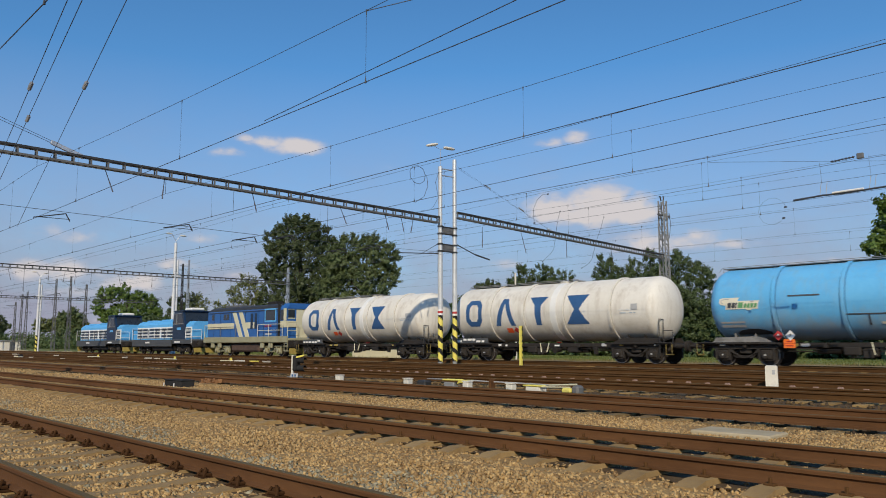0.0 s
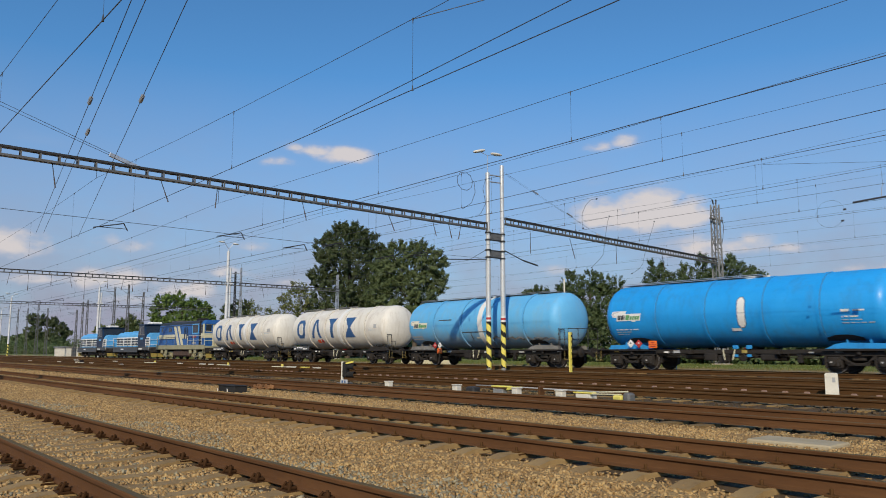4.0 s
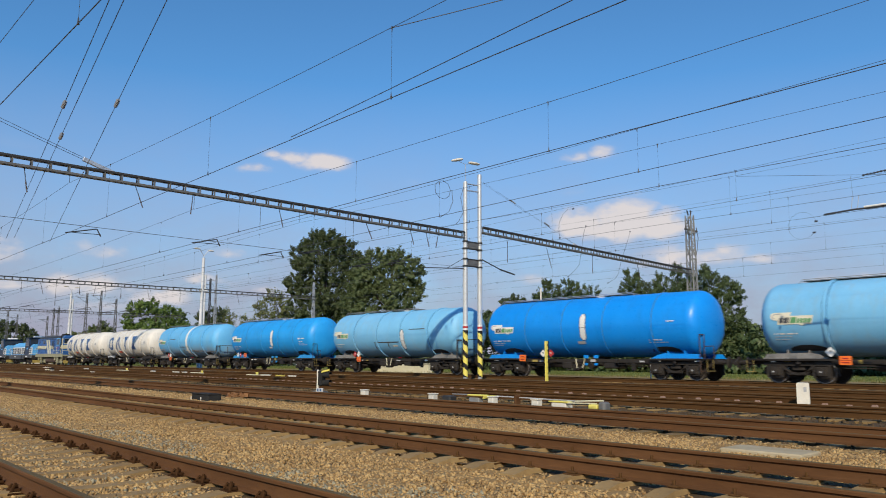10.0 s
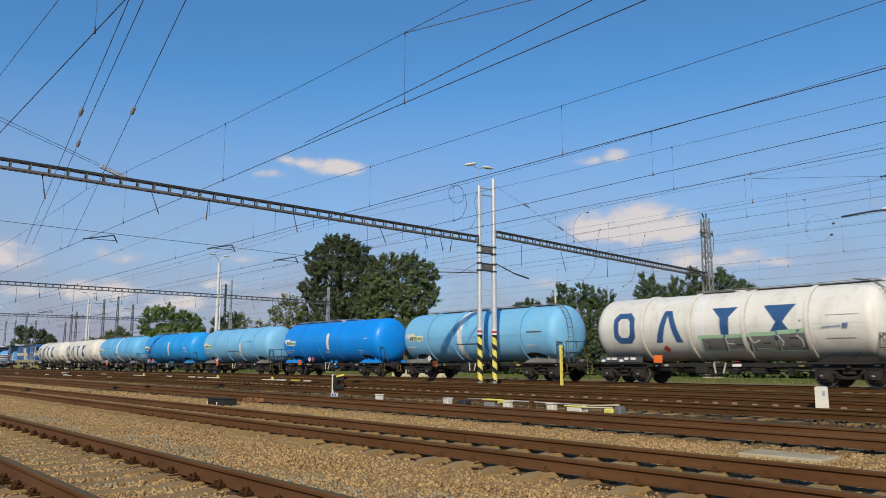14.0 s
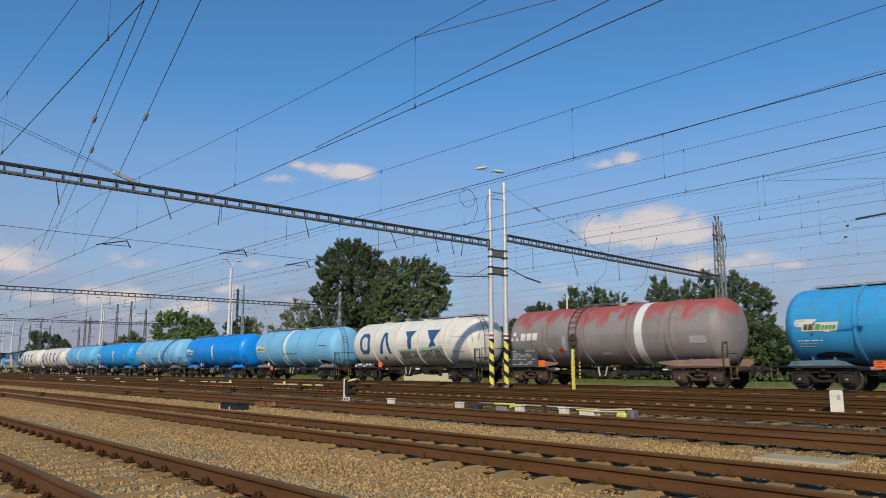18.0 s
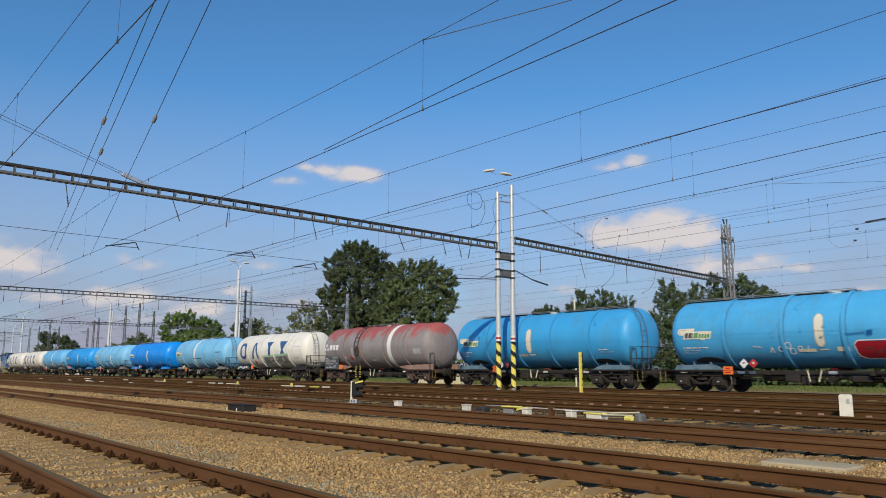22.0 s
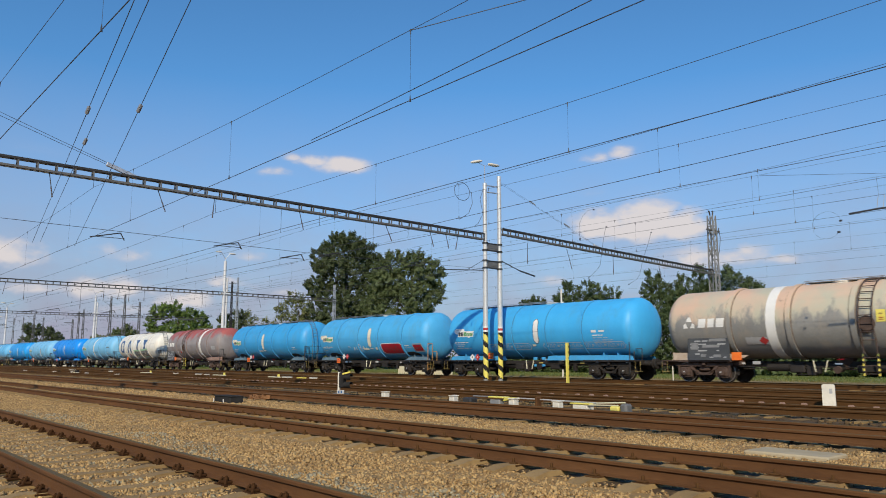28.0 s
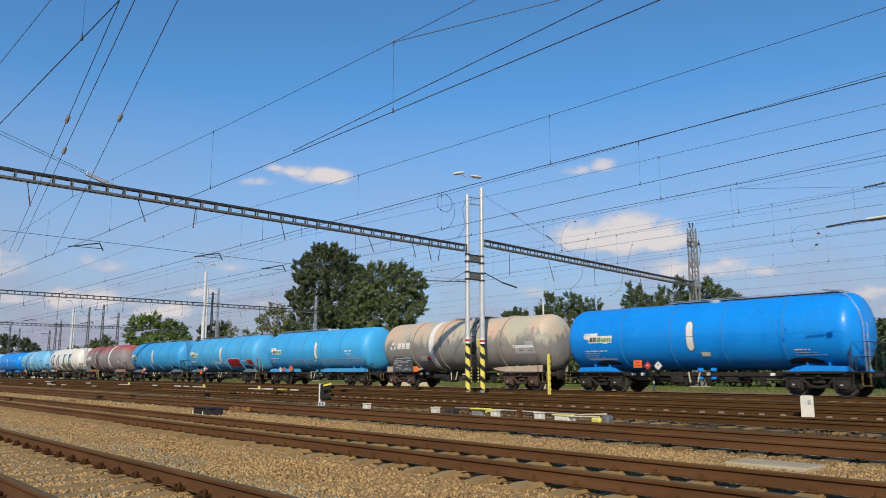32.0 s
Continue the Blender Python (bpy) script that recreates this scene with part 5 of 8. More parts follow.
def end_rail_shape(sgn):
    """Handrail round the brake platform at the wagon's end."""
    x0, x1 = 6.35, 7.0
    s = Shape()
    pts = [(x0, -1.2, 0.95), (x0, -1.2, 2.05), (x1, -1.2, 2.05), (x1, -1.2, 0.95)]
    s.path([(sgn * a, b, c) for a, b, c in pts], 0.02, 6)
    s.path([(sgn * x1, -1.2, 2.05), (sgn * x1, 1.2, 2.05), (sgn * x1, 1.2, 0.95)], 0.02, 6)
    s.path([(sgn * x1, -1.2, 1.5), (sgn * x1, 1.2, 1.5)], 0.018, 6)
    s.path([(sgn * x0, -1.2, 1.5), (sgn * x1, -1.2, 1.5)], 0.018, 6)
    s.tube((sgn * x1, -0.4, 0.95), (sgn * x1, -0.4, 2.05), 0.018, 6).tube((sgn * x1, 0.4, 0.95), (sgn * x1, 0.4, 2.05), 0.018, 6)
    return s


def walkway_shape(a, b, rail=True):
    """Grating and rails along the crown of the barrel."""
    z = TANK_Z + TANK_R + 0.04
    s = Shape().box(a, b, -0.30, 0.30, z, z + 0.03)
    k = a
    while k <= b:
        s.tube((k, -0.25, z - 0.12), (k, -0.25, z + 0.02), 0.015, 4).tube((k, 0.25, z - 0.12), (k, 0.25, z + 0.02), 0.015, 4)
        k += 1.1
    if rail:
        s.path([(a - 0.15, -0.34, z - 0.1), (a, -0.34, z + 0.07), (b, -0.34, z + 0.07), (b + 0.15, -0.34, z - 0.1)], 0.014, 5)
    return s


def dome_shape(x):
    z = TANK_Z + TANK_R
    return Shape().lathe("z", (x, 0, z - 0.06), [(0.0, 0.34), (0.07, 0.34), (0.08, 0.38), (0.11, 0.38), (0.13, 0.2), (0.13, 0.0)], 20).tube((x + 0.7, 0, z - 0.05), (x + 0.7, 0, z + 0.08), 0.09, 10)


def side_ladder_shape(x):
    """A ladder that follows the side of the barrel."""
    s = Shape()
    def at(dx, a, o=0.09):
        return (x + dx, -math.cos(a) * (TANK_R + o), TANK_Z + math.sin(a) * (TANK_R + o))
    A = [-0.55 + 0.2 * k for k in range(11)]
    for dx in (-0.24, 0.24):
        s.path([(x + dx, -1.3, 0.4)] + [at(dx, a) for a in A], 0.026, 6)
    for a in A:
        s.tube(at(-0.24, a), at(0.24, a), 0.018, 5)
    for z in (0.45, 0.75, 1.05):
        s.tube((x - 0.24, -1.3, z), (x + 0.24, -1.3, z), 0.018, 5)
    return s


def over_ladder_shape():
    """A ladder that climbs the dished end and bends onto the crown."""
    line = [(6.78, 1.0), (6.78, 2.7), (6.66, 3.3), (6.40, 3.75), (6.0, 4.06), (5.4, 4.16)]
    s = Shape()
    for y in (-0.75, -0.35):
        s.path([(x, y, z) for x, z in line], 0.017, 6)
    for k in range(14):
        u = k / 13 * (len(line) - 1.001)
        i, f = int(u), u - int(u)
        x, z = line[i][0] + (line[i + 1][0] - line[i][0]) * f, line[i][1] + (line[i + 1][1] - line[i][1]) * f
        s.tube((x, -0.75, z), (x, -0.35, z), 0.012, 5)
    return s


def octo(cx, cz, w, h, t):
    o = [(cx - w / 2 + 0.22 * w, cz - h / 2), (cx + w / 2 - 0.22 * w, cz - h / 2), (cx + w / 2, cz - h / 2 + 0.2 * h), (cx + w / 2, cz + h / 2 - 0.2 * h), (cx + w / 2 - 0.22 * w, cz + h / 2), (cx - w / 2 + 0.22 * w, cz + h / 2), (cx - w / 2, cz + h / 2 - 0.2 * h), (cx - w / 2, cz - h / 2 + 0.2 * h)]
    w2, h2 = w - 2 * t, h - 2 * t
    i = [(cx + (a - cx) * w2 / w, cz + (b - cz) * h2 / h) for a, b in o]
    return ring_poly(o, i)


WAGONS = []


def tank_wagon(u, paint, label, style):
    """u: place along the train; style: what is painted and fixed on the barrel."""
    th = thing("tank_wagon", label, "tank wagon", group="tank wagons of the train")
    WAGONS.append((th, u))
    um = "under_brown" if style.get("rusty") else "under"
    k0 = style.get("emblem")
    reach = style.get("reach", (-TANK_H, TANK_H))
    part("tank", shared("tank_%s_%.1f_%.1f" % (paint, *reach), lambda: tank_shape(*reach), M[paint], 50), None, th)
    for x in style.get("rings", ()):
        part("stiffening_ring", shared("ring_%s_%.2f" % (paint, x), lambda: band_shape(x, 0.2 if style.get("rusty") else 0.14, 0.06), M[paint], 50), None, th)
        # blue tone paints the ring's shade, cream grime and shade, the others grime
        tone = "ring_grime_shade" if k0 == "blocks" else "ring_dust" if paint == "beige_grey" else "ring_rust" if style.get("rusty") else "ring_shade_blue"
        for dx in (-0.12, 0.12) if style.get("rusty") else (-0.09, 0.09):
            part("weld_line", shared("weld_line_%s_%.2f" % (tone, x + dx), lambda: band_shape(x + dx, 0.05 if style.get("rusty") else 0.035, 0.006), M[tone], 50), None, th, "line of grime and painted shade beside a ring")
    if style.get("over_ladder"):
        part("over_ladder", shared("over_ladder_%d" % bool(style.get("seams")), over_ladder_shape, M["galv" if style.get("seams") else "steel_mid"]), None, th, "steel ladder bent over the barrel end")
    for x, w in style.get("stripes", ()):
        part("white_stripe", shared("stripe_%.2f_%.2f" % (x, w), lambda: band_shape(x, w, 0.012), M["mark_white"], 50), None, th, "broad white band round the barrel")
    make_frame(th, um, bool(style.get("rusty")))
    make_brakes(th)
    sm = style.get("saddle", "under" if k0 == "blocks" else "saddle_dust")
    for x in (-5.1, 5.1):
        part("saddle", shared("saddle_%s_%.1f" % (sm, x), lambda: saddle_shape(x, bool(style.get("rusty"))), M[sm]), None, th)
        if not style.get("rusty") and k0 != "blocks" and "skirts" not in style:
            # black oval low on the barrel, over each bogie
            part("soot_patch", shared("soot_%.1f" % x, lambda: wrap(oval_quads(x - 0.45 if x > 0 else x + 0.45, 0.72), 0.014), M["black_oval"]), None, th, "black oval patch on the barrel over the bogie")
        make_bogie(th, x, "under_brown" if um == "under_brown" else "under_dust", "grimy cast-steel bogie")
    for sx in (-1, 1):
        for y in (-0.875, 0.875):
            part("buffer", shared("buffer", buffer_shape, M["under"]), None, th, "", pose(sx * 7.05, y, 0.80, 0, 0, 0 if sx > 0 else 180))
        part("coupling", shared("coupling", coupling_shape, M["under"]), None, th, "", pose(sx * 7.05, 0, 0.80, 0, 0, 0 if sx > 0 else 180))
    for a, b in style.get("skirts", ()):
        part("skirt", Shape().prism([(a, 0.955), (b, 0.955), (b - 0.12, 1.17), (b - 0.5, 1.20), (a + 0.5, 1.20), (a + 0.12, 1.17)], "y", -1.10, -1.05), M[paint], th, "blue skirt plate along the frame")
    make_outlet(th, um)
    if style.get("saddle") in ("azure", "deep_blue", "fresh_blue"):
        for x in (0.15, 0.75):
            part("outlet_bracket", shared("outlet_bracket_" + paint, lambda: Shape().box(-0.12, 0.12, -1.0, -0.9, 0.96, 1.12, 0.02).box(-0.10, 0.10, -0.99, -0.93, 0.62, 0.74, 0.02), M[paint]), None, th, "small blue bracket under the barrel", pose(x, 0, 0))
    for sx in (-1, 1):
        part("end_step", shared("end_step_%d" % sx, lambda: end_step_shape(sx), M["step_yellow"]), None, th, "grimy yellow shunter's step")
    wa, wb = style.get("walk", (-4.5, 2.5))
    part("roof_walkway", shared("walkway_%.1f_%.1f_%d" % (wa, wb, bool(style.get("seams"))), lambda: walkway_shape(wa, wb), M["galv" if style.get("seams") else "steel_grey"]), None, th)
    part("manhole", shared("dome_%.1f" % style.get("dome", 0.6), lambda: dome_shape(style.get("dome", 0.6)), M[paint]), None, th)
    em = style.get("end_colour", "steel_dark")
    if style.get("end_ladder", True):
        part("end_ladder", shared("end_ladder_" + em, lambda: end_ladder_shape(6.45), M[em]), None, th)
    if style.get("end_rail"):
        for sgn in style["end_rail"]:
            part("end_handrail", shared("end_rail_%d" % sgn, lambda: end_rail_shape(sgn), M["steel_dark"]), None, th)
    if "ladder" in style:
        part("side_ladder", shared("side_ladder_%.1f" % style["ladder"], lambda: side_ladder_shape(style["ladder"]), M["under_brown"]), None, th, "rusty steel side ladder")
    if style.get("hatch"):
        x = style["ladder"]
        part("side_hatch", Shape().lathe("y", (x, -1.44, 2.3), [(0.0, 0.30), (-0.06, 0.30), (-0.09, 0.26), (-0.09, 0.0)], 20), M["under_brown"], th, "round rusty hatch behind the ladder")
        for dx in (-0.26, 0.26):
            for k in range(9):
                part("ladder_foot", shared("ladder_foot_%d" % (k % 2), lambda: Shape().box(-0.028, 0.028, -0.028, 0.028, 0, 0.09), M["black" if k % 2 else "yellow"]), None, th, "yellow and black striped ladder foot", pose(x + dx, -1.33, 0.38 + 0.09 * k))
    # emblems and plates
    k = style.get("emblem")
    if k == "blocks":
        hi = style.get("mark_z", 2.57)
        cxs = style.get("mark_x", (-5.35, -3.45, -1.25, 1.1))
        h, w, t = 1.46, 1.18, 0.27
        c = cxs[0]
        q = octo(c, hi, w, h, t)
        part("blue_emblem", wrap(q), M["emblem_blue"], th, "large blue emblem shape")
        # a ring, a chevron, a wedge and an hourglass stand for the painted company mark
        c = cxs[1]
        q = [((c + o * w * .58, hi - h / 2), (c + o * w * .30, hi - h / 2), (c - o * w * .06, hi + h / 2), (c + o * w * .16, hi + h / 2)) for o in (-1, 1)]
        part("blue_emblem", wrap(q), M["emblem_blue"], th, "large blue chevron emblem shape")
        c = cxs[2]
        q = [((c - w * .14, hi - h / 2), (c + w * .14, hi - h / 2), (c + w * .18, hi + h * .2), (c - w * .18, hi + h * .2)), ((c - w * .18, hi + h * .2), (c + w * .18, hi + h * .2), (c + w * .50, hi + h / 2), (c - w * .50, hi + h / 2))]
        part("blue_emblem", wrap(q), M["emblem_blue"], th, "large blue tapered emblem shape")
        c = cxs[3]
        q = [((c - w * .56, hi - h / 2), (c + w * .56, hi - h / 2), (c + w * .12, hi), (c - w * .12, hi)), ((c - w * .12, hi), (c + w * .12, hi), (c + w * .56, hi + h / 2), (c - w * .56, hi + h / 2))]
        part("blue_emblem", wrap(q), M["emblem_blue"], th, "large blue hourglass emblem shape")
    if k == "blocks":
        pl = part("data_board", Shape().box(-6.3, -3.9, -1.22, -1.18, 0.97, 1.24, 0.008), M["mark_dark"], th, "dark data board with unreadable white bars")
        bx = -6.22
        while bx < -4.3:
            ww = random.uniform(0.14, 0.34)
            bz = random.choice((1.0, 1.09))
            part("board_line", Shape().box(bx, min(bx + ww, -4.0), -1.229, -1.222, bz, bz + 0.11), M["mark_white"], pl)
            bx += ww + random.uniform(0.05, 0.14)
    if k == "badge":
        x, z = style.get("badge_at", (-5.0, 2.50))
        q = [((x - 0.62, z - 0.20), (x + 0.72, z - 0.20), (x + 0.80, z + 0.13), (x - 0.55, z + 0.13)), ((x - 0.55, z + 0.13), (x - 0.08, z + 0.13), (x - 0.02, z + 0.27), (x - 0.72, z + 0.27)), ((x - 0.80, z - 0.01), (x - 0.59, z - 0.04), (x - 0.55, z + 0.13), (x - 0.72, z + 0.27)), ((x - 0.80, z - 0.01), (x - 0.72, z + 0.27), (x - 0.84, z + 0.24), (x - 0.88, z + 0.10)), ((x + 0.22, z - 0.20), (x + 0.50, z - 0.20), (x + 0.44, z - 0.25), (x + 0.28, z - 0.25))]
        part("badge", wrap(q), M["mark_" + style.get("badge", "cream")], th, "pale badge plate with a rounded lobe and plain bars")
        for bx, bw, bz, mt in ((-0.54, 0.15, 0.07, "mark_dark"), (-0.36, 0.14, 0.07, "mark_dark"), (-0.20, 0.05, 0.07, "mark_dark"), (-0.10, 0.21, 0.07, "mark_green"), (0.14, 0.11, 0.02, "mark_green"), (0.28, 0.11, 0.02, "mark_green"), (0.42, 0.11, 0.02, "mark_green"), (0.56, 0.11, 0.02, "mark_green")):
            part("badge_bar", wrap([((x + bx, z - 0.15), (x + bx + bw, z - 0.15), (x + bx + bw + 0.05, z + bz), (x + bx + 0.05, z + bz))], 0.018), M[mt], th, "plain dark or green bar on the badge")
        part("badge_swoosh", wrap(stroke([(x - 0.70, z + 0.04), (x - 0.78, z + 0.07), (x - 0.79, z + 0.15), (x - 0.72, z + 0.20), (x - 0.45, z + 0.22)], 0.035), 0.018), M["mark_grey"], th, "grey swoosh on the badge")
    if k == "triangle":
        x, z = style.get("mark_at", -5.78), 2.55
        q = [((x - .28, z - .2), (x - .05, z - .2), (x - .16, z + .02), (x - .26, z - .05)), ((x + .28, z - .2), (x + .05, z - .2), (x + .16, z + .02), (x + .26, z - .05)), ((x - .14, z + .08), (x + .14, z + .08), (x + .06, z + .28), (x - .06, z + .28))]
        part("white_emblem", wrap(q), M["mark_white"], th, "white three-part emblem")
        for bx, bw in ((x + 0.43, 0.40), (x + 0.87, 0.36), (x + 1.27, 0.42)):
            part("white_emblem", wrap([((bx, z - 0.19), (bx + bw * 0.85, z - 0.19), (bx + bw, z + 0.19), (bx + bw * 0.12, z + 0.19))]), M["mark_white"], th, "plain white emblem bar")
        b0 = style.get("board_at", -6.2)
        sign = Shape().box(b0, b0 + 1.95, -1.36, -1.31, 0.95, 1.95, 0.01)
        pl = part("data_board", sign, M["mark_dark"], th, "dark data board with unreadable white lines")
        b = Shape()
        for r in range(6):
            xx = b0 + 0.12
            while xx < b0 + 1.7:
                ww = random.uniform(0.12, 0.42)
                if random.random() < 0.62:
                    b.box(xx, min(xx + ww, b0 + 1.8), -1.367, -1.359, 1.06 + r * 0.14, 1.06 + r * 0.14 + 0.05)
                xx += ww + 0.08
        part("board_line", b, M["mark_grey"], pl)
        for u0, u1, z0, z1 in ((0.15, 0.5, 1.42, 1.72), (1.05, 1.8, 1.76, 1.88), (0.7, 1.5, 1.50, 1.62), (0.62, 0.85, 1.10, 1.22), (1.2, 1.55, 1.08, 1.2)):
            part("board_field", Shape().box(b0 + u0, b0 + u1, -1.372, -1.361, z0, z1), M["steel_grey"], pl, "grey data field")
    ox = style.get("orange", -4.2)
    oz = style.get("orange_z", 0.9)
    s = Shape().box(ox - 0.22, ox + 0.22, -1.38, -1.35, oz - 0.17, oz + 0.17, 0.01) if style.get("plate_flat") or not style.get("on_tank") else wrap([rect(ox - 0.2, ox + 0.2, oz - 0.14, oz + 0.14)], 0.03)
    op = part("hazard_plate", s, M["plate_orange" if style.get("on_tank") and not style.get("plate_flat") else "orange"], th, "orange hazard plate with dark bars")
    if not style.get("on_tank"):
        part("plate_bar", Shape().box(ox - 0.22, ox + 0.22, -1.386, -1.381, oz - 0.008, oz + 0.008).box(ox - 0.10, ox + 0.10, -1.386, -1.381, oz + 0.06, oz + 0.10).box(ox - 0.14, ox + 0.14, -1.386, -1.381, oz - 0.10, oz - 0.06), M["spray_red"], op)
    for dx, mt in zip(style.get("diamonds", (0.75, 1.25)), style.get("diamond_mats", ("mark_white", "red"))):
        c, cz, d = ox + dx, style.get("diamond_z", 1.22), 0.20
        if style.get("on_tank"):
            q = wrap([((c - d, cz), (c, cz - d), (c + d, cz), (c, cz + d))], 0.02, 2)
        else:
            q = Shape().prism([(c - d, cz), (c, cz - d), (c + d, cz), (c, cz + d)], "y", -1.40, -1.385)
        pd = part("hazard_diamond", q, M[mt], th, "small %s hazard diamond" % ("red" if mt == "red" else "white"))
        if not style.get("on_tank"):
            part("diamond_mark", Shape().box(c - 0.035, c + 0.035, -1.405, -1.399, cz - 0.01, cz + 0.06), M["mark_dark" if mt == "mark_white" else "mark_white"], pd)
    for q, mt in style.get("patches", ()):
        part("paint_patch", wrap([q], 0.010), M[mt], th, "grey primer patch on the barrel end")
    # small stencils
    for (x0, x1, z0, z1, mt) in style.get("stencils", ()):
        part("stencil", wrap([rect(x0, x1, z0, z1)], 0.014), M[mt], th, "faint painted data panel")
    for pts, w, mt in style.get("strokes", ()):
        part("paint_stroke", wrap(stroke(pts, w), 0.02), M[mt], th, "sprayed paint line")
    for xx in (-6.2, -5.7, -3.4, -2.9, 0.4, 3.2, 4.2, 6.0):
        b = Shape().box(xx, xx + random.uniform(0.12, 0.42), -0.931, -0.922, 0.79, 0.79 + random.uniform(0.06, 0.14))
        part("frame_stencil", b, M[random.choice(("mark_grey", "mark_grey", "dirty_yellow", "mark_white"))], th, "small stencil on the underframe")
    for a, c in ((-0.3, -0.2), (0.25, 0.15)):
        part("brake_lever", Shape().tube((a, -1.2, 0.95), (c, -1.25, 0.5), 0.025, 6), M["loco_cream"], th)
    if "pill" in style:
        c, mt = style["pill"]
        v = style.get("pill_z", 2.5)
        q = [rect(c - 0.16, c + 0.16, v - 0.5, v - 0.04), rect(c - 0.16, c + 0.16, v - 0.025, v + 0.48), ((c - 0.16, v + 0.48), (c + 0.16, v + 0.48), (c + 0.06, v + 0.63), (c - 0.06, v + 0.63)), ((c - 0.06, v - 0.65), (c + 0.06, v - 0.65), (c + 0.16, v - 0.5), (c - 0.16, v - 0.5))]
        part("level_mark", wrap(q, 0.016), M[mt], th, "upright pale level mark pointed at both ends")
        q = [rect(c - 0.19, c + 0.19, v - 0.51, v + 0.49), ((c - 0.19, v + 0.49), (c + 0.19, v + 0.49), (c + 0.08, v + 0.66), (c - 0.08, v + 0.66)), ((c - 0.08, v - 0.68), (c + 0.08, v - 0.68), (c + 0.19, v - 0.51), (c - 0.19, v - 0.51))]
        part("level_mark_rim", wrap(q, 0.011), M["mark_grey" if mt == "mark_cream" else "mark_dark"], th)
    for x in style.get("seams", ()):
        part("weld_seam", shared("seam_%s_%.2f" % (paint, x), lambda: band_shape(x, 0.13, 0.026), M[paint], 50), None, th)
        # dark blue line paints the shade on the seam's right side
        part("weld_line", shared("seam_line_%.2f" % (x + 0.085), lambda: band_shape(x + 0.085, 0.035, 0.006), M["ring_shade_blue"], 50), None, th, "painted shade line beside a seam")
    return th


SPIN = []
R4 = (-3.65, -1.1, 1.3, 4.0)


def wave(x0, x1, z, a, n):
    return [(x0 + (x1 - x0) * i / n, z + a * math.sin(i * 2.1) + a * 0.4 * math.cos(i * 3.7)) for i in range(n + 1)]


def loop(cx, cz, r, n=8):
    return [(cx + r * math.cos(6.2832 * i / n), cz + r * 1.15 * math.sin(6.2832 * i / n)) for i in range(n + 1)]


def capsule(a, b, z, h):
    return [(a, z), (a + 0.15, z + h), (b - 0.15, z + h), (b, z), (b - 0.15, z - h), (a + 0.15, z - h), (a, z)]


def data_lines(x, z, n=3, w=1.2, mat="mark_white"):
    out = []
    for k in range(n):
        a, end = x, x + w * (0.75 + 0.25 * math.sin(k * 5 + x))
        while a < end - 0.05:
            b = min(end, a + w * (0.16 + 0.13 * math.sin(a * 9 + k * 4)))
            out.append((a, b, z - 0.12 * k, z - 0.12 * k + (0.055 if k == 0 else 0.04), mat if k == 0 else "faint_white"))
            a = b + 0.05 * w
    return tuple(out)


tank_wagon(-39.5, "cream", "cream tank wagon with large blue emblem shapes and grimy rings", dict(rings=R4, emblem="blocks", mark_x=(-4.6, -2.4, -0.05, 2.35), walk=(-5.6, 1.5), stripes=((0.75, 0.36),), orange=-2.3, orange_z=1.56, diamonds=(0.45,), diamond_mats=("red",), diamond_z=1.56, on_tank=True, stencils=data_lines(4.6, 2.45, 2) + ((5.1, 5.6, 2.5, 2.75, "mark_grey"),)))
tank_wagon(-24.0, "cream", "cream tank wagon with large blue emblem shapes and stiffening rings", dict(rings=(-3.5, -1.2, 1.33, 4.05), emblem="blocks", mark_x=(-4.68, -2.44, -0.2, 2.2), walk=(-6.0, 1.5), stripes=((0.74, 0.36),), orange=-2.26, orange_z=1.56, diamonds=(0.45,), diamond_mats=("red",), diamond_z=1.56, on_tank=True, stencils=data_lines(4.6, 2.42, 2) + ((5.2, 5.55, 2.45, 2.72, "mark_grey"),)))
tank_wagon(-8.7, "light_blue", "light blue tank wagon with a white band and dusty lower side", dict(rings=R4, emblem="badge", stripes=((0.6, 0.38),), end_rail=(1,), walk=(-6.2, 5.5), orange=-3.16, diamonds=(-0.4, 0.06), diamond_mats=("red", "mark_white"), stencils=((-1.05, 1.25, 1.95, 2.0, "mark_dark"), (-1.1, -1.02, 1.5, 1.98, "mark_dark"), (-0.3, -0.24, 1.5, 1.98, "mark_dark"), (0.1, 0.5, 1.55, 1.65, "mark_cream"), (-5.9, -4.9, 1.7, 1.78, "mark_grey"), (-5.9, -4.9, 1.5, 1.62, "mark_grey"), (-3.1, -1.9, 2.72, 2.78, "mark_dark")),
    strokes=tuple((wave(x, x + 1.1, 1.58 - 0.02 * k, 0.13, 5), 0.09, "mark_grey" if k % 2 else "spray_silver") for k, x in enumerate((0.9, 1.5, 2.1, 2.7, 3.3, 4.0, 4.6, 5.0)))))
tank_wagon(7.2, "azure", "glossy azure blue tank wagon with a white mark", dict(rings=(), seams=(-3.5, -1.0, 1.6, 3.9), emblem="badge", saddle="azure", badge="white", walk=(-6.0, 1.2), orange=-3.7, orange_z=1.18, diamonds=(-1.2, -0.75), pill=(0.75, "mark_white"), stencils=((0.25, 0.65, 1.68, 1.82, "mark_white"), (4.75, 5.05, 2.36, 2.46, "mark_white"), (5.2, 5.6, 2.38, 2.44, "mark_white")) + data_lines(4.75, 2.15, 3, 1.2, "mark_white") + data_lines(-5.7, 1.85, 3, 1.4)))
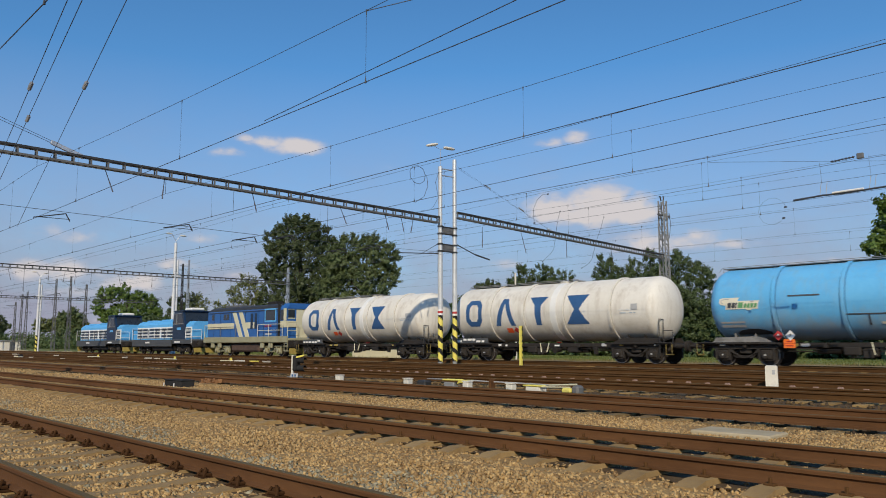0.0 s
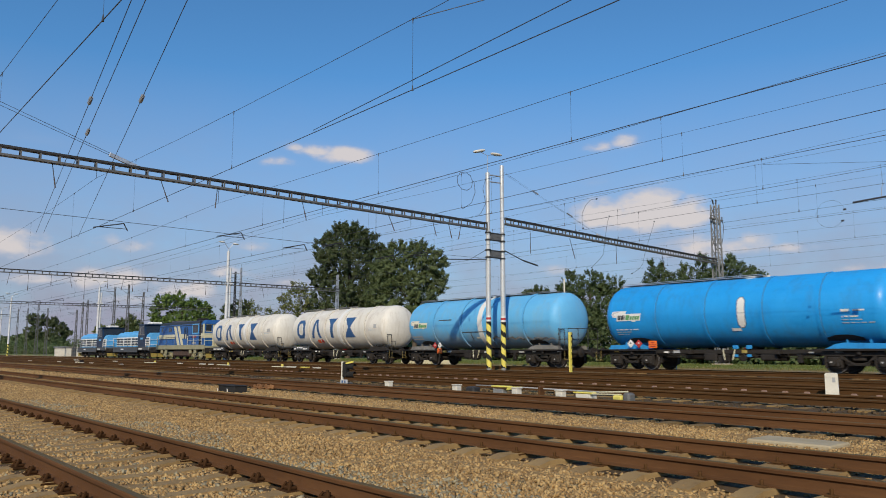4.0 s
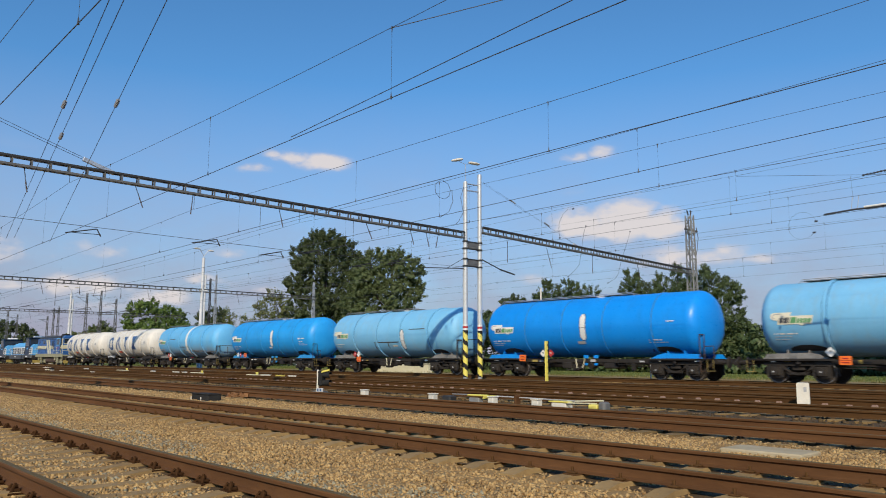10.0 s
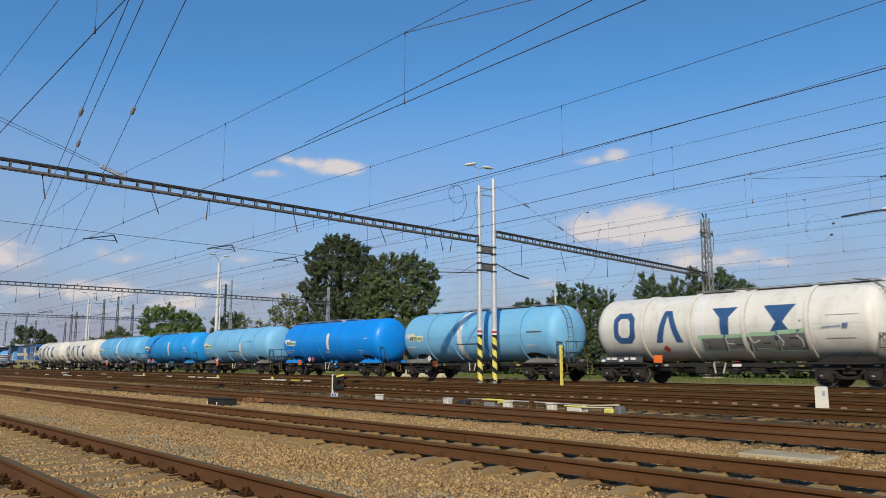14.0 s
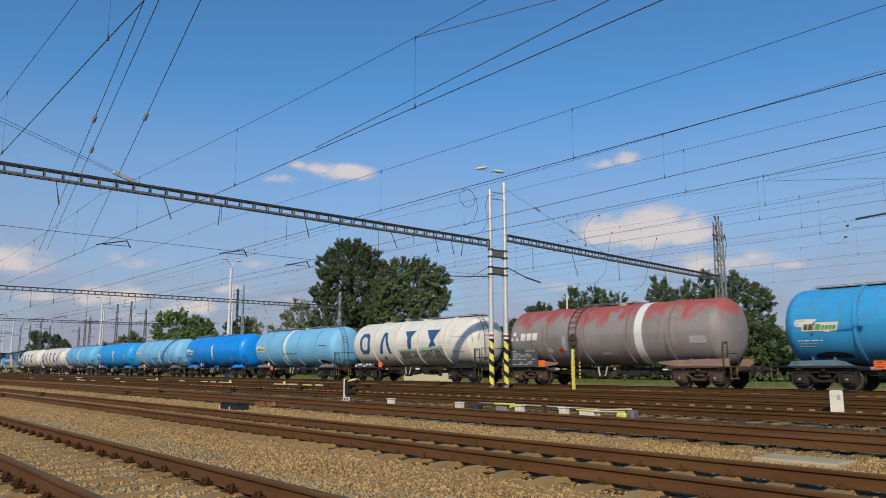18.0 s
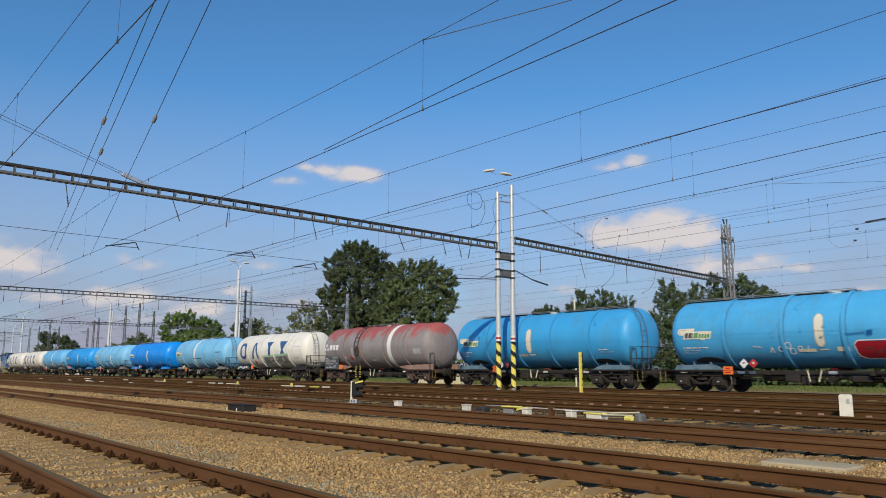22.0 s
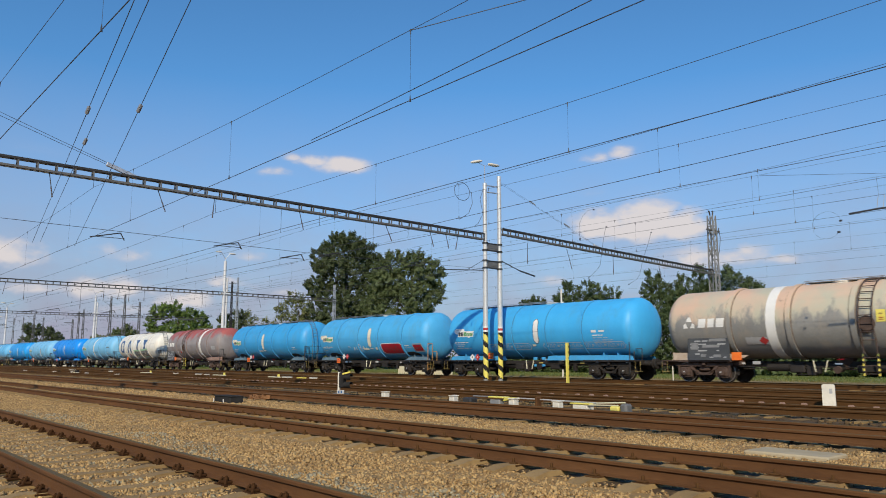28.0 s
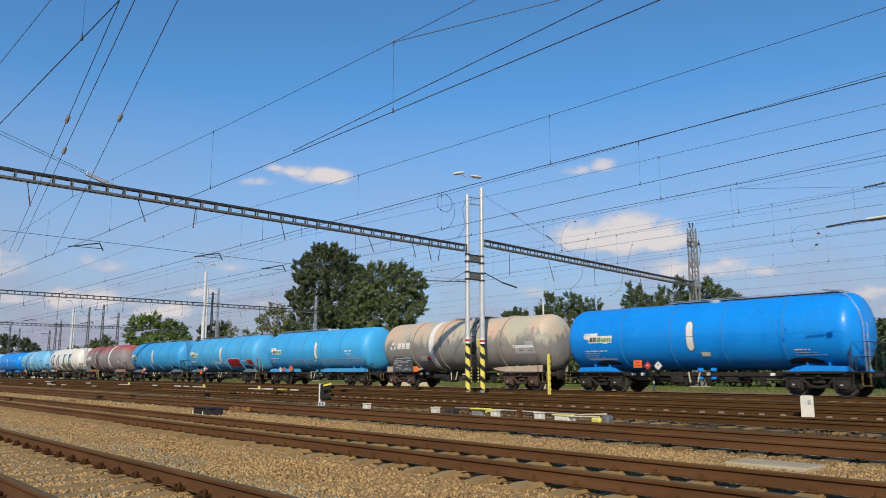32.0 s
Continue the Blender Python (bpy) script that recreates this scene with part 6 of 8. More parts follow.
tank_wagon(22.75, "sky_blue", "pale blue tank wagon with rings and a cream badge", dict(rings=R4, emblem="badge", walk=(-6.0, 1.8), end_rail=(1,), orange=-3.14, diamonds=(-0.4, 0.02), diamond_mats=("red", "mark_white"), pill=(1.6, "mark_white"), pill_z=2.1, stencils=((-1.35, 1.2, 1.94, 2.0, "mark_dark"), (-1.38, -1.3, 1.5, 1.98, "mark_dark"), (0.0, 0.08, 1.5, 1.98, "mark_dark"), (0.5, 0.95, 1.66, 1.76, "mark_cream"), (2.3, 3.8, 2.72, 2.77, "mark_dark")) + data_lines(-5.8, 1.85, 3, 1.1)))
tank_wagon(38.1, "deep_blue", "smooth glossy deep blue tank wagon with a copper-coloured end ladder", dict(rings=(), seams=(-3.5, -1.05, 1.45, 4.15), emblem="badge", saddle="deep_blue", badge="white", end_colour="under_brown", walk=(-6.0, 2.5), orange=-3.7, orange_z=0.98, diamonds=(1.45, 1.95), pill=(0.37, "mark_white"), stencils=((-0.05, 0.4, 1.62, 1.78, "mark_grey"), (5.0, 5.4, 2.6, 2.64, "mark_white")) + data_lines(4.0, 1.75, 2) + data_lines(-5.8, 1.85, 3, 1.4)))
tank_wagon(53.7, "sky_blue", "pale blue tank wagon with a white band and cream badge", dict(rings=(-3.8, -1.4, 1.2, 4.0), emblem="badge", stripes=((-0.85, 0.38),), end_rail=(1,), over_ladder=True, walk=(-5.0, 5.5), orange=-3.2, diamonds=(-0.5,), diamond_mats=("mark_white",), stencils=((-1.15, 1.15, 2.0, 2.06, "mark_dark"), (4.5, 5.6, 2.55, 2.62, "mark_dark")) + data_lines(4.4, 1.85, 3) + data_lines(-5.8, 1.9, 3, 1.2)))
tank_wagon(69.15, "white_tank", "white tank wagon with blue emblem shapes and silver-green sprayed paint", dict(rings=(-3.68, -1.25, 1.25, 3.85), emblem="blocks", mark_x=(-4.65, -2.3, 0.42, 2.78), stripes=((-0.75, 0.40),), walk=(-1.4, 6.2), end_rail=(1,), over_ladder=True, orange=-2.95, orange_z=1.12, plate_flat=True, diamonds=(0.4,), diamond_mats=("red",), diamond_z=1.5, on_tank=True, stencils=(
    (-0.72, 0.30, 1.38, 1.98, "spray_silver"), (0.46, 1.36, 1.36, 1.98, "spray_silver"), (1.52, 2.52, 1.34, 2.02, "spray_silver"), (2.68, 3.72, 1.34, 2.08, "spray_silver"), (4.6, 5.8, 2.75, 2.78, "mark_grey"), (4.5, 5.6, 1.85, 1.88, "mark_grey"), (-0.5, -0.36, 1.72, 1.84, "mark_dark"), (-0.5, -0.36, 1.5, 1.6, "mark_dark"), (3.1, 3.5, 1.86, 1.94, "mark_dark"), (2.0, 2.3, 1.66, 1.74, "mark_dark"), (3.1, 3.4, 1.5, 1.64, "mark_dark"), (0.8, 1.1, 1.6, 1.68, "mark_dark")),
    strokes=((((-0.85, 2.05), (0.34, 2.06)), 0.15, "spray_green"), (((0.42, 2.05), (1.44, 2.07)), 0.15, "spray_green"), (((1.5, 2.10), (2.6, 2.12)), 0.17, "spray_green"), (((2.66, 2.16), (3.86, 2.2)), 0.17, "spray_green"), (((-0.82, 2.02), (-0.74, 1.33), (0.3, 1.30)), 0.08, "spray_green"), (((0.40, 1.30), (1.4, 1.29)), 0.07, "spray_green"), (((1.5, 1.28), (3.74, 1.26), (3.86, 2.1)), 0.08, "spray_green"), (((0.34, 2.0), (0.36, 1.66), (0.30, 1.34)), 0.07, "mark_dark"), (((1.40, 2.0), (1.46, 1.7), (1.38, 1.32)), 0.07, "mark_dark"), (((2.56, 2.05), (2.62, 1.7), (2.56, 1.30)), 0.07, "mark_dark"), (((0.40, 2.0), (0.46, 1.72), (0.76, 1.70)), 0.045, "mark_white"), (((0.52, 1.44), (1.24, 1.43)), 0.04, "mark_white"), (((1.5, 2.02), (1.6, 1.72), (1.9, 1.86)), 0.045, "mark_white"), (((1.62, 1.44), (2.4, 1.42)), 0.04, "mark_white"), (((2.66, 2.06), (2.84, 1.78), (2.76, 1.56)), 0.045, "mark_white"), (((3.4, 2.04), (3.62, 1.8), (3.58, 1.5)), 0.04, "mark_white"))))
tank_wagon(84.95, "red_grey", "dirty red and grey tank wagon with a white band", dict(rings=(-3.54, -1.06, 1.53, 3.88), emblem="triangle", rusty=True, saddle="apron_brown", stripes=((2.3, 0.42),), ladder=-1.65, hatch=True, walk=(-1.8, 1.6), orange=-3.95, orange_z=1.12, plate_flat=True, diamonds=(0.65, 1.4), diamond_mats=("mark_grey", "red"), diamond_z=1.76, on_tank=True, stencils=((5.0, 5.8, 1.95, 2.3, "mark_grey"), (-2.4, -2.15, 1.75, 2.5, "mark_grey"), (0.0, 0.5, 1.45, 1.6, "mark_grey"))))
tank_wagon(100.55, "mid_blue", "mid blue tank wagon with rings and a cream badge", dict(rings=(-3.6, -1.08, 1.35, 4.0), emblem="badge", saddle="saddle_blue", end_rail=(1,), over_ladder=True, walk=(-5.5, 5.0), orange=-2.9, orange_z=1.0, diamonds=(0.5, 0.95), pill=(-0.15, "mark_cream"), stencils=((-1.0, -0.35, 1.62, 1.78, "mark_grey"), (-0.2, 0.2, 1.68, 1.76, "mark_cream")) + data_lines(-5.8, 1.9, 3, 1.2) + data_lines(4.6, 1.9, 2)))
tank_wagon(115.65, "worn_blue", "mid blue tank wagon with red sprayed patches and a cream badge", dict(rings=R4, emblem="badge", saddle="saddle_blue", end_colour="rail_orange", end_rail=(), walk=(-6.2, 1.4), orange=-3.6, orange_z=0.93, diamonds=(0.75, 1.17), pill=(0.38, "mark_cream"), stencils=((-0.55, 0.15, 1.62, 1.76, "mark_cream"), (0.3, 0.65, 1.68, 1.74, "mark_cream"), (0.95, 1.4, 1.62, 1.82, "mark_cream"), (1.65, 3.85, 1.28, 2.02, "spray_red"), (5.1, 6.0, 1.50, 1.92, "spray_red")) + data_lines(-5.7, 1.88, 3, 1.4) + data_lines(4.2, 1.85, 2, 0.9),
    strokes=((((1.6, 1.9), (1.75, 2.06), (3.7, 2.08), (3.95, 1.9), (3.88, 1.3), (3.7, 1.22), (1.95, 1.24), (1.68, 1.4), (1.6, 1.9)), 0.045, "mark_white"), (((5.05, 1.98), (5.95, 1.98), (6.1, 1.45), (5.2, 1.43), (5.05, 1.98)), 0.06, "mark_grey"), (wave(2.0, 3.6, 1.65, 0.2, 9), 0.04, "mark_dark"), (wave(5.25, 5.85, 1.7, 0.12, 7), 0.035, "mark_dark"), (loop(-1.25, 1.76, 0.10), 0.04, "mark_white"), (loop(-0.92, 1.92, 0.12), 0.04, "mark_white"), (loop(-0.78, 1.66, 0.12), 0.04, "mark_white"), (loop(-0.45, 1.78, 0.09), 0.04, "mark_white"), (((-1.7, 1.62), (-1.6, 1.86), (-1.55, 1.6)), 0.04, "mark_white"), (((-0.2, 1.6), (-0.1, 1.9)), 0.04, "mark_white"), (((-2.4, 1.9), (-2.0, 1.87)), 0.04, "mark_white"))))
tank_wagon(130.8, "fresh_blue", "bright mid blue tank wagon with sprayed outlines along its lower side", dict(reach=(-6.9, 6.9), rings=(), seams=(-3.6, -1.15, 1.26, 3.72), emblem="badge", badge="white", badge_at=(-4.95, 2.52), saddle="fresh_blue", skirts=((-6.6, -1.9), (1.1, 6.6)), walk=(-6.2, 0.9), orange=-2.91, orange_z=1.2, diamonds=(-1.49, -1.05), diamond_z=1.12, pill=(0.67, "mark_white"), stencils=((4.4, 4.7, 2.32, 2.44, "mark_white"), (4.85, 5.2, 2.34, 2.42, "mark_white"), (0.3, 0.55, 1.66, 1.78, "mark_cream"), (-3.62, -3.2, 1.05, 1.36, "mark_grey")) + data_lines(4.45, 2.15, 4, 1.2, "mark_white") + data_lines(-5.9, 1.95, 4, 1.5),
    strokes=tuple((capsule(a, b, 1.65, 0.19), 0.028, "faint_white") for a, b in ((-3.12, 0.2), (1.03, 6.3))) + tuple(([(x, 1.55), (x + 0.03, 1.74), (x + 0.12, 1.76), (x + 0.16, 1.55)] if k % 3 else [(x, 1.56), (x + 0.06, 1.74), (x + 0.1, 1.6), (x + 0.17, 1.75)], 0.028, "faint_white") for k, x in enumerate([-2.9 + 0.25 * i for i in range(12)] + [1.25 + 0.25 * i for i in range(20)]))))
tank_wagon(146.1, "beige_grey", "weathered beige-grey tank wagon with a white band and ladder", dict(reach=(-6.9, 7.1), rings=(-3.6, -1.06, 1.38, 3.88), emblem="triangle", mark_at=-5.46, board_at=-5.64, rusty=True, saddle="apron_beige", stripes=((-1.78, 0.40),), ladder=1.85, hatch=True, walk=(-0.8, 2.2), orange=-3.37, orange_z=1.12, plate_flat=True, diamonds=(0.7, 1.2), diamond_mats=("mark_grey", "red"), diamond_z=1.72, on_tank=True, stencils=((2.2, 2.52, 2.35, 2.80, "yellow"), (2.28, 2.44, 2.42, 2.52, "spray_red"), (2.29, 2.43, 2.62, 2.7, "dirty_yellow"), (5.05, 6.45, 1.88, 2.22, "mark_grey"), (4.92, 6.4, 2.22, 2.36, "mark_white"), (5.8, 6.35, 2.36, 2.55, "mark_grey"), (-2.95, -2.0, 1.55, 1.88, "mark_grey"), (5.35, 5.65, 2.05, 2.16, "mark_dark"), (5.95, 6.3, 2.05, 2.16, "mark_dark"), (5.0, 5.12, 2.26, 2.32, "mark_dark"))))
tank_wagon(161.5, "deep_blue", "smooth glossy deep blue tank wagon with white marks", dict(reach=(-7.1, 6.8), rings=(), seams=(-3.65, -1.05, 1.42, 3.97), emblem="badge", badge="white", badge_at=(-4.83, 2.52), saddle="deep_blue", walk=(-1.55, 6.0), over_ladder=True, end_rail=(1,), end_colour="steel_dark", orange=-2.77, orange_z=1.3, diamonds=(0.54, 1.09), diamond_mats=("red", "mark_white"), pill=(0.0, "mark_white"), stencils=((0.42, 0.82, 1.55, 1.76, "mark_cream"), (-5.6, -4.0, 1.42, 1.52, "faint_white")) + data_lines(-5.75, 1.9, 4, 1.5) + data_lines(4.4, 1.75, 3)))


# ---- locomotives ----
def loco_common(th, half, mat, bogies, tank):
    part("frame", Shape().box(-half, half, -1.35, 1.35, 1.0, 1.36, 0.04), M[mat], th)
    part("fuel_tank", Shape().box(-2.2, 2.2, -1.2, 1.2, 0.32, 1.0, 0.12), M[tank], th)
    for x in bogies:
        make_bogie(th, x, "loco_olive" if mat == "loco_olive" else "under_dust", "", 0.0)
    for sx in (-1, 1):
        for y in (-0.875, 0.875):
            part("buffer", shared("buffer", buffer_shape, M["under"]), None, th, "", pose(sx * half, y, 0.95, 0, 0, 0 if sx > 0 else 180))
        part("buffer_beam", Shape().box(sx * half - 0.08, sx * half + 0.03, -1.35, 1.35, 0.7, 1.2, 0.02), M["under"], th)
        s = Shape().prism([(-1.2, 0.22), (1.2, 0.22), (1.25, 0.62), (-1.25, 0.62)], "x", sx * half - 0.05, sx * half + 0.05)
        part("rail_guard", s, M["dirty_yellow"], th, "dirty yellow rail guard")


def rails_along(pts, z0, z1, mids=()):
    """Handrail posts at (x, y) with a rail along their tops."""
    s = Shape()
    for x, y in pts:
        s.tube((x, y, z0), (x, y, z1), 0.022, 6)
    for z in (z1,) + tuple(mids):
        s.path([(x, y, z) for x, y in pts], 0.022, 6)
    return s


def hood_loco(u):
    th = thing("diesel_locomotive", "sky-blue, white and navy diesel shunter with grey frame", "locomotive", group="locomotives of the train")
    WAGONS.append((th, u))
    loco_common(th, 6.6, "loco_grey", (-4.2, 4.2), "under")
    part("side_skirt", Shape().box(-6.3, 2.5, -1.48, -1.38, 0.72, 1.36, 0.02), M["loco_grey"], th, "dark grey side skirt")
    part("side_skirt", Shape().box(2.8, 6.4, -1.48, -1.38, 0.95, 1.36, 0.02), M["loco_grey"], th, "dark grey side skirt")
    part("long_hood", Shape().prism([(-1.1, 1.35), (1.1, 1.35), (1.1, 2.75), (0.8, 3.05), (-0.8, 3.05), (-1.1, 2.75)], "x", -6.2, 2.6), M["loco_blue"], th, "sky-blue engine hood")
    for k, (a, b, h) in enumerate(((-6.0, -5.0, 3.12), (-4.6, -3.0, 3.22), (-2.8, -1.6, 3.14), (-1.3, 0.6, 3.24), (0.9, 2.3, 3.16))):
        part("hood_roof_box", Shape().box(a, b, -0.8, 0.8, 3.0, h, 0.06), M["loco_blue"], th)
    for k in range(3):
        x = -5.9 + 2.75 * k
        g = part("grille", Shape().box(x, x + 2.6, -1.17, -1.09, 1.48, 2.52, 0.02), M["mark_white"], th, "white louvred grille panel")
        for r in range(3):
            for c in range(2):
                part("louvre", Shape().box(x + 0.12 + 1.25 * c, x + 1.2 + 1.25 * c, -1.182, -1.173, 1.58 + 0.31 * r, 1.77 + 0.31 * r), M["loco_navy"], g)
    part("cab", Shape().prism([(2.6, 1.35), (5.0, 1.35), (5.0, 2.9), (4.55, 3.85), (2.9, 3.85), (2.6, 2.9)], "y", -1.42, 1.42), M["loco_navy"], th, "dark navy driver's cab")
    part("cab_window", Shape().prism([(3.5, 2.8), (4.75, 2.8), (4.4, 3.6), (3.5, 3.6)], "y", -1.44, -1.425), M["glass"], th)
    w = Shape().add([(5.03, -1.25, 2.95), (5.03, 1.25, 2.95), (4.64, 1.2, 3.74), (4.64, -1.2, 3.74), (5.0, -1.25, 2.95), (5.0, 1.25, 2.95), (4.6, 1.2, 3.74), (4.6, -1.2, 3.74)], [(0, 1, 2, 3), (4, 5, 6, 7), (0, 1, 5, 4), (2, 3, 7, 6), (0, 3, 7, 4), (1, 2, 6, 5)])
    part("windscreen", w, M["glass"], th)
    part("cab_roof", Shape().box(2.75, 4.75, -1.45, 1.45, 3.83, 3.95, 0.05), M["loco_navy"], th)
    part("cab_window", Shape().prism([(2.72, 2.8), (3.36, 2.8), (3.36, 3.6), (2.95, 3.6)], "y", -1.44, -1.425), M["glass"], th)
    part("window_frame", Shape().box(3.37, 3.49, -1.45, -1.424, 2.74, 3.66).box(2.7, 4.8, -1.45, -1.424, 2.70, 2.78).box(2.95, 4.45, -1.45, -1.424, 3.62, 3.68), M["steel_grey"], th, "pale grey window frame")
    part("cab_mark", Shape().box(3.5, 4.3, -1.436, -1.424, 2.2, 2.42), M["loco_blue"], th, "small blue mark on the cab side")
    part("side_plate", Shape().box(-3.2, -2.2, -1.49, -1.481, 1.02, 1.16), M["mark_white"], th, "white plate on the skirt")
    part("side_plate", Shape().box(3.2, 4.3, -1.49, -1.481, 1.05, 1.2), M["mark_white"], th, "white plate on the skirt")
    part("walkway_rail", rails_along([(-6.2, -1.46), (-4.4, -1.46), (-2.6, -1.46), (-0.8, -1.46), (1.0, -1.46), (2.4, -1.46)], 1.36, 2.3), M["steel_dark"], th, "thin dark handrail along the hood")
    part("air_conditioner", Shape().box(3.0, 4.4, -0.55, 0.75, 3.96, 4.22, 0.09), M["mark_white"], th, "white roof unit")
    part("short_hood", Shape().prism([(-1.25, 1.35), (1.25, 1.35), (1.25, 2.65), (0.95, 2.95), (-0.95, 2.95), (-1.25, 2.65)], "x", 5.0, 6.35), M["loco_blue"], th, "sky-blue short hood")
    part("hood_door", Shape().box(6.352, 6.37, -0.95, -0.1, 1.5, 2.7, 0.005).box(6.352, 6.37, 0.1, 0.95, 1.5, 2.7, 0.005), M["loco_blue"], th)
    g = part("grille", Shape().box(5.05, 6.2, -1.33, -1.25, 1.48, 2.45, 0.02), M["mark_white"], th, "white louvred grille panel")
    for r in range(3):
        part("louvre", Shape().box(5.2, 6.05, -1.345, -1.333, 1.60 + 0.28 * r, 1.77 + 0.28 * r), M["loco_navy"], g)
    part("handrail", rails_along([(-6.5, -1.42), (-6.5, 0), (-6.5, 1.42)], 1.35, 2.45, (1.9,)), M["mark_white"], th, "white handrail")
    part("handrail", rails_along([(5.3, -1.45), (6.5, -1.45), (6.5, -0.5)], 0.95, 2.2, (1.6,)), M["mark_white"], th, "white handrail")
    part("handrail", rails_along([(6.5, 0.5), (6.5, 1.42)], 1.2, 2.2), M["mark_white"], th, "white handrail")
    return th


def box_loco(u):
    th = thing("diesel_locomotive", "royal blue diesel locomotive with cream stripes and olive frame", "locomotive", group="locomotives of the train")
    WAGONS.append((th, u))
    loco_common(th, 6.5, "loco_olive", (-3.9, 3.9), "under_brown")
    part("body", Shape().prism([(-1.3, 1.35), (1.3, 1.35), (1.3, 3.55), (1.0, 3.8), (-1.0, 3.8), (-1.3, 3.55)], "x", -6.1, 6.1), M["loco_royal"], th, "royal blue engine body")
    part("roof", Shape().prism([(-1.34, 3.45), (-1.1, 3.82), (-0.7, 3.96), (0.7, 3.96), (1.1, 3.82), (1.34, 3.45)], "x", -6.0, 4.95), M["steel_dark"], th, "dark sooty roof")
    part("roof_hatch", Shape().box(-4.5, -2.2, -0.6, 0.6, 3.9, 4.12, 0.04), M["steel_mid"], th)
    part("cab_roof", Shape().prism([(-1.32, 3.52), (-1.0, 3.93), (1.0, 3.93), (1.32, 3.52)], "x", 5.35, 6.2), M["loco_royal"], th)
    part("waist_stripe", Shape().box(-6.12, -1.6, -1.322, -1.302, 2.15, 2.62), M["loco_cream"], th, "cream waist stripe")
    part("waist_stripe", Shape().box(0.2, 1.9, -1.322, -1.302, 2.15, 2.62), M["loco_cream"], th, "cream waist stripe")
    for k in range(2):
        x = -1.9 + 1.0 * k
        part("slanting_stripe", Shape().prism([(x, 3.45), (x + 0.6, 3.45), (x + 1.75, 1.5), (x + 1.15, 1.5)], "y", -1.326, -1.304), M["loco_cream"], th, "cream slanting stripe")
    for x in (-5.4, -3.4, -2.9):
        part("side_window", Shape().box(x, x + 0.42, -1.316, -1.302, 2.9, 3.35), M["glass"], th)
    for x in (1.0, 1.6):
        part("side_louvre", Shape().box(x, x + 0.35, -1.33, -1.302, 2.1, 3.3), M["loco_navy"], th)
    part("cab_window", Shape().box(3.2, 4.6, -1.32, -1.302, 2.7, 3.5), M["glass"], th)
    part("window_frame", Shape().box(3.1, 3.2, -1.33, -1.302, 2.6, 3.6).box(4.6, 4.7, -1.33, -1.302, 2.6, 3.6).box(3.2, 4.6, -1.33, -1.302, 2.6, 2.7).box(3.2, 4.6, -1.33, -1.302, 3.5, 3.6), M["loco_blue"], th)
    part("cab_door", Shape().box(5.34, 5.72, -1.318, -1.302, 2.66, 3.45), M["glass"], th, "dark cab door window")
    for x in (3.1, 3.45, 3.8):
        part("number_bar", Shape().box(x, x + 0.26, -1.318, -1.302, 2.2, 2.34), M["red"], th, "red number bars")
    # end of the body
    part("end_panel", Shape().box(6.1, 6.13, -0.45, 0.55, 1.4, 3.85), M["loco_cream"], th, "cream upright end panel")
    part("end_stripe", Shape().box(6.1, 6.125, -1.3, -0.46, 2.15, 2.62).box(6.1, 6.125, 0.56, 1.3, 2.15, 2.62), M["loco_cream"], th, "cream end stripe")
    for y in (-1.15, 0.65):
        w = part("end_window", Shape().box(6.1, 6.12, y, y + 0.55, 2.85, 3.45), M["glass"], th)
        part("window_frame", Shape().box(6.121, 6.14, y - 0.05, y + 0.60, 2.79, 2.85).box(6.121, 6.14, y - 0.05, y + 0.60, 3.45, 3.51), M["loco_cream"], w, "cream window frame")
    # seams, doors and handrails along the body
    for x in (-5.0, -3.95, -2.1, 0.15, 2.2, 2.95, 4.8):
        part("body_seam", shared("body_seam", lambda: Shape().box(-0.02, 0.02, -1.312, -1.302, 1.5, 3.5), M["loco_navy"]), None, th, "dark seam between body doors", pose(x, 0, 0))
    # black plate paints the shade of a gap that is not modelled
    part("cab_gap", Shape().box(4.95, 5.3, -1.325, -1.302, 1.5, 3.95, 0.01), M["black"], th, "black plate painting the shaded gap before the cab")
    part("waist_stripe", Shape().box(5.32, 6.12, -1.322, -1.302, 2.15, 2.62), M["loco_cream"], th, "cream waist stripe")
    part("corner_panel", Shape().box(5.75, 6.12, -1.32, -1.302, 2.64, 3.55), M["loco_cream"], th, "cream corner panel")
    part("handrail", rails_along([(-6.0, -1.5), (-3.5, -1.5), (-1.0, -1.5)], 1.5, 2.3), M["steel_mid"], th, "thin grey handrail")
    part("handrail", rails_along([(2.4, -1.5), (4.0, -1.5), (5.9, -1.5)], 1.5, 2.4, (1.95,)), M["loco_cream"], th, "cream handrail")
    part("exhaust", Shape().box(1.9, 3.1, -0.4, 0.4, 3.9, 4.22, 0.06), M["black"], th, "sooty exhaust box")
    part("data_plate", Shape().box(3.2, 4.1, -1.318, -1.302, 1.62, 1.74), M["mark_grey"], th, "small pale plate")
    part("solebar", Shape().box(-6.5, 6.5, -1.46, -1.36, 1.05, 1.5, 0.015), M["loco_olive"], th)
    for x in (-5.3, -4.1, 2.6, 3.8):
        part("equipment_box", Shape().box(x, x + 0.5, -1.40, -1.25, 0.62, 1.04, 0.04), M["loco_olive"], th)
    part("handrail", rails_along([(-6.45, -1.4), (-6.45, 0), (-6.45, 1.4)], 1.36, 2.5), M["loco_cream"], th, "cream handrail")
    part("handrail", rails_along([(6.45, -1.4), (6.45, -0.6)], 1.36, 2.5, (1.9,)), M["loco_cream"], th, "cream handrail")
    part("handrail", rails_along([(6.45, 0.6), (6.45, 1.4)], 1.36, 2.5, (1.9,)), M["loco_cream"], th, "cream handrail")
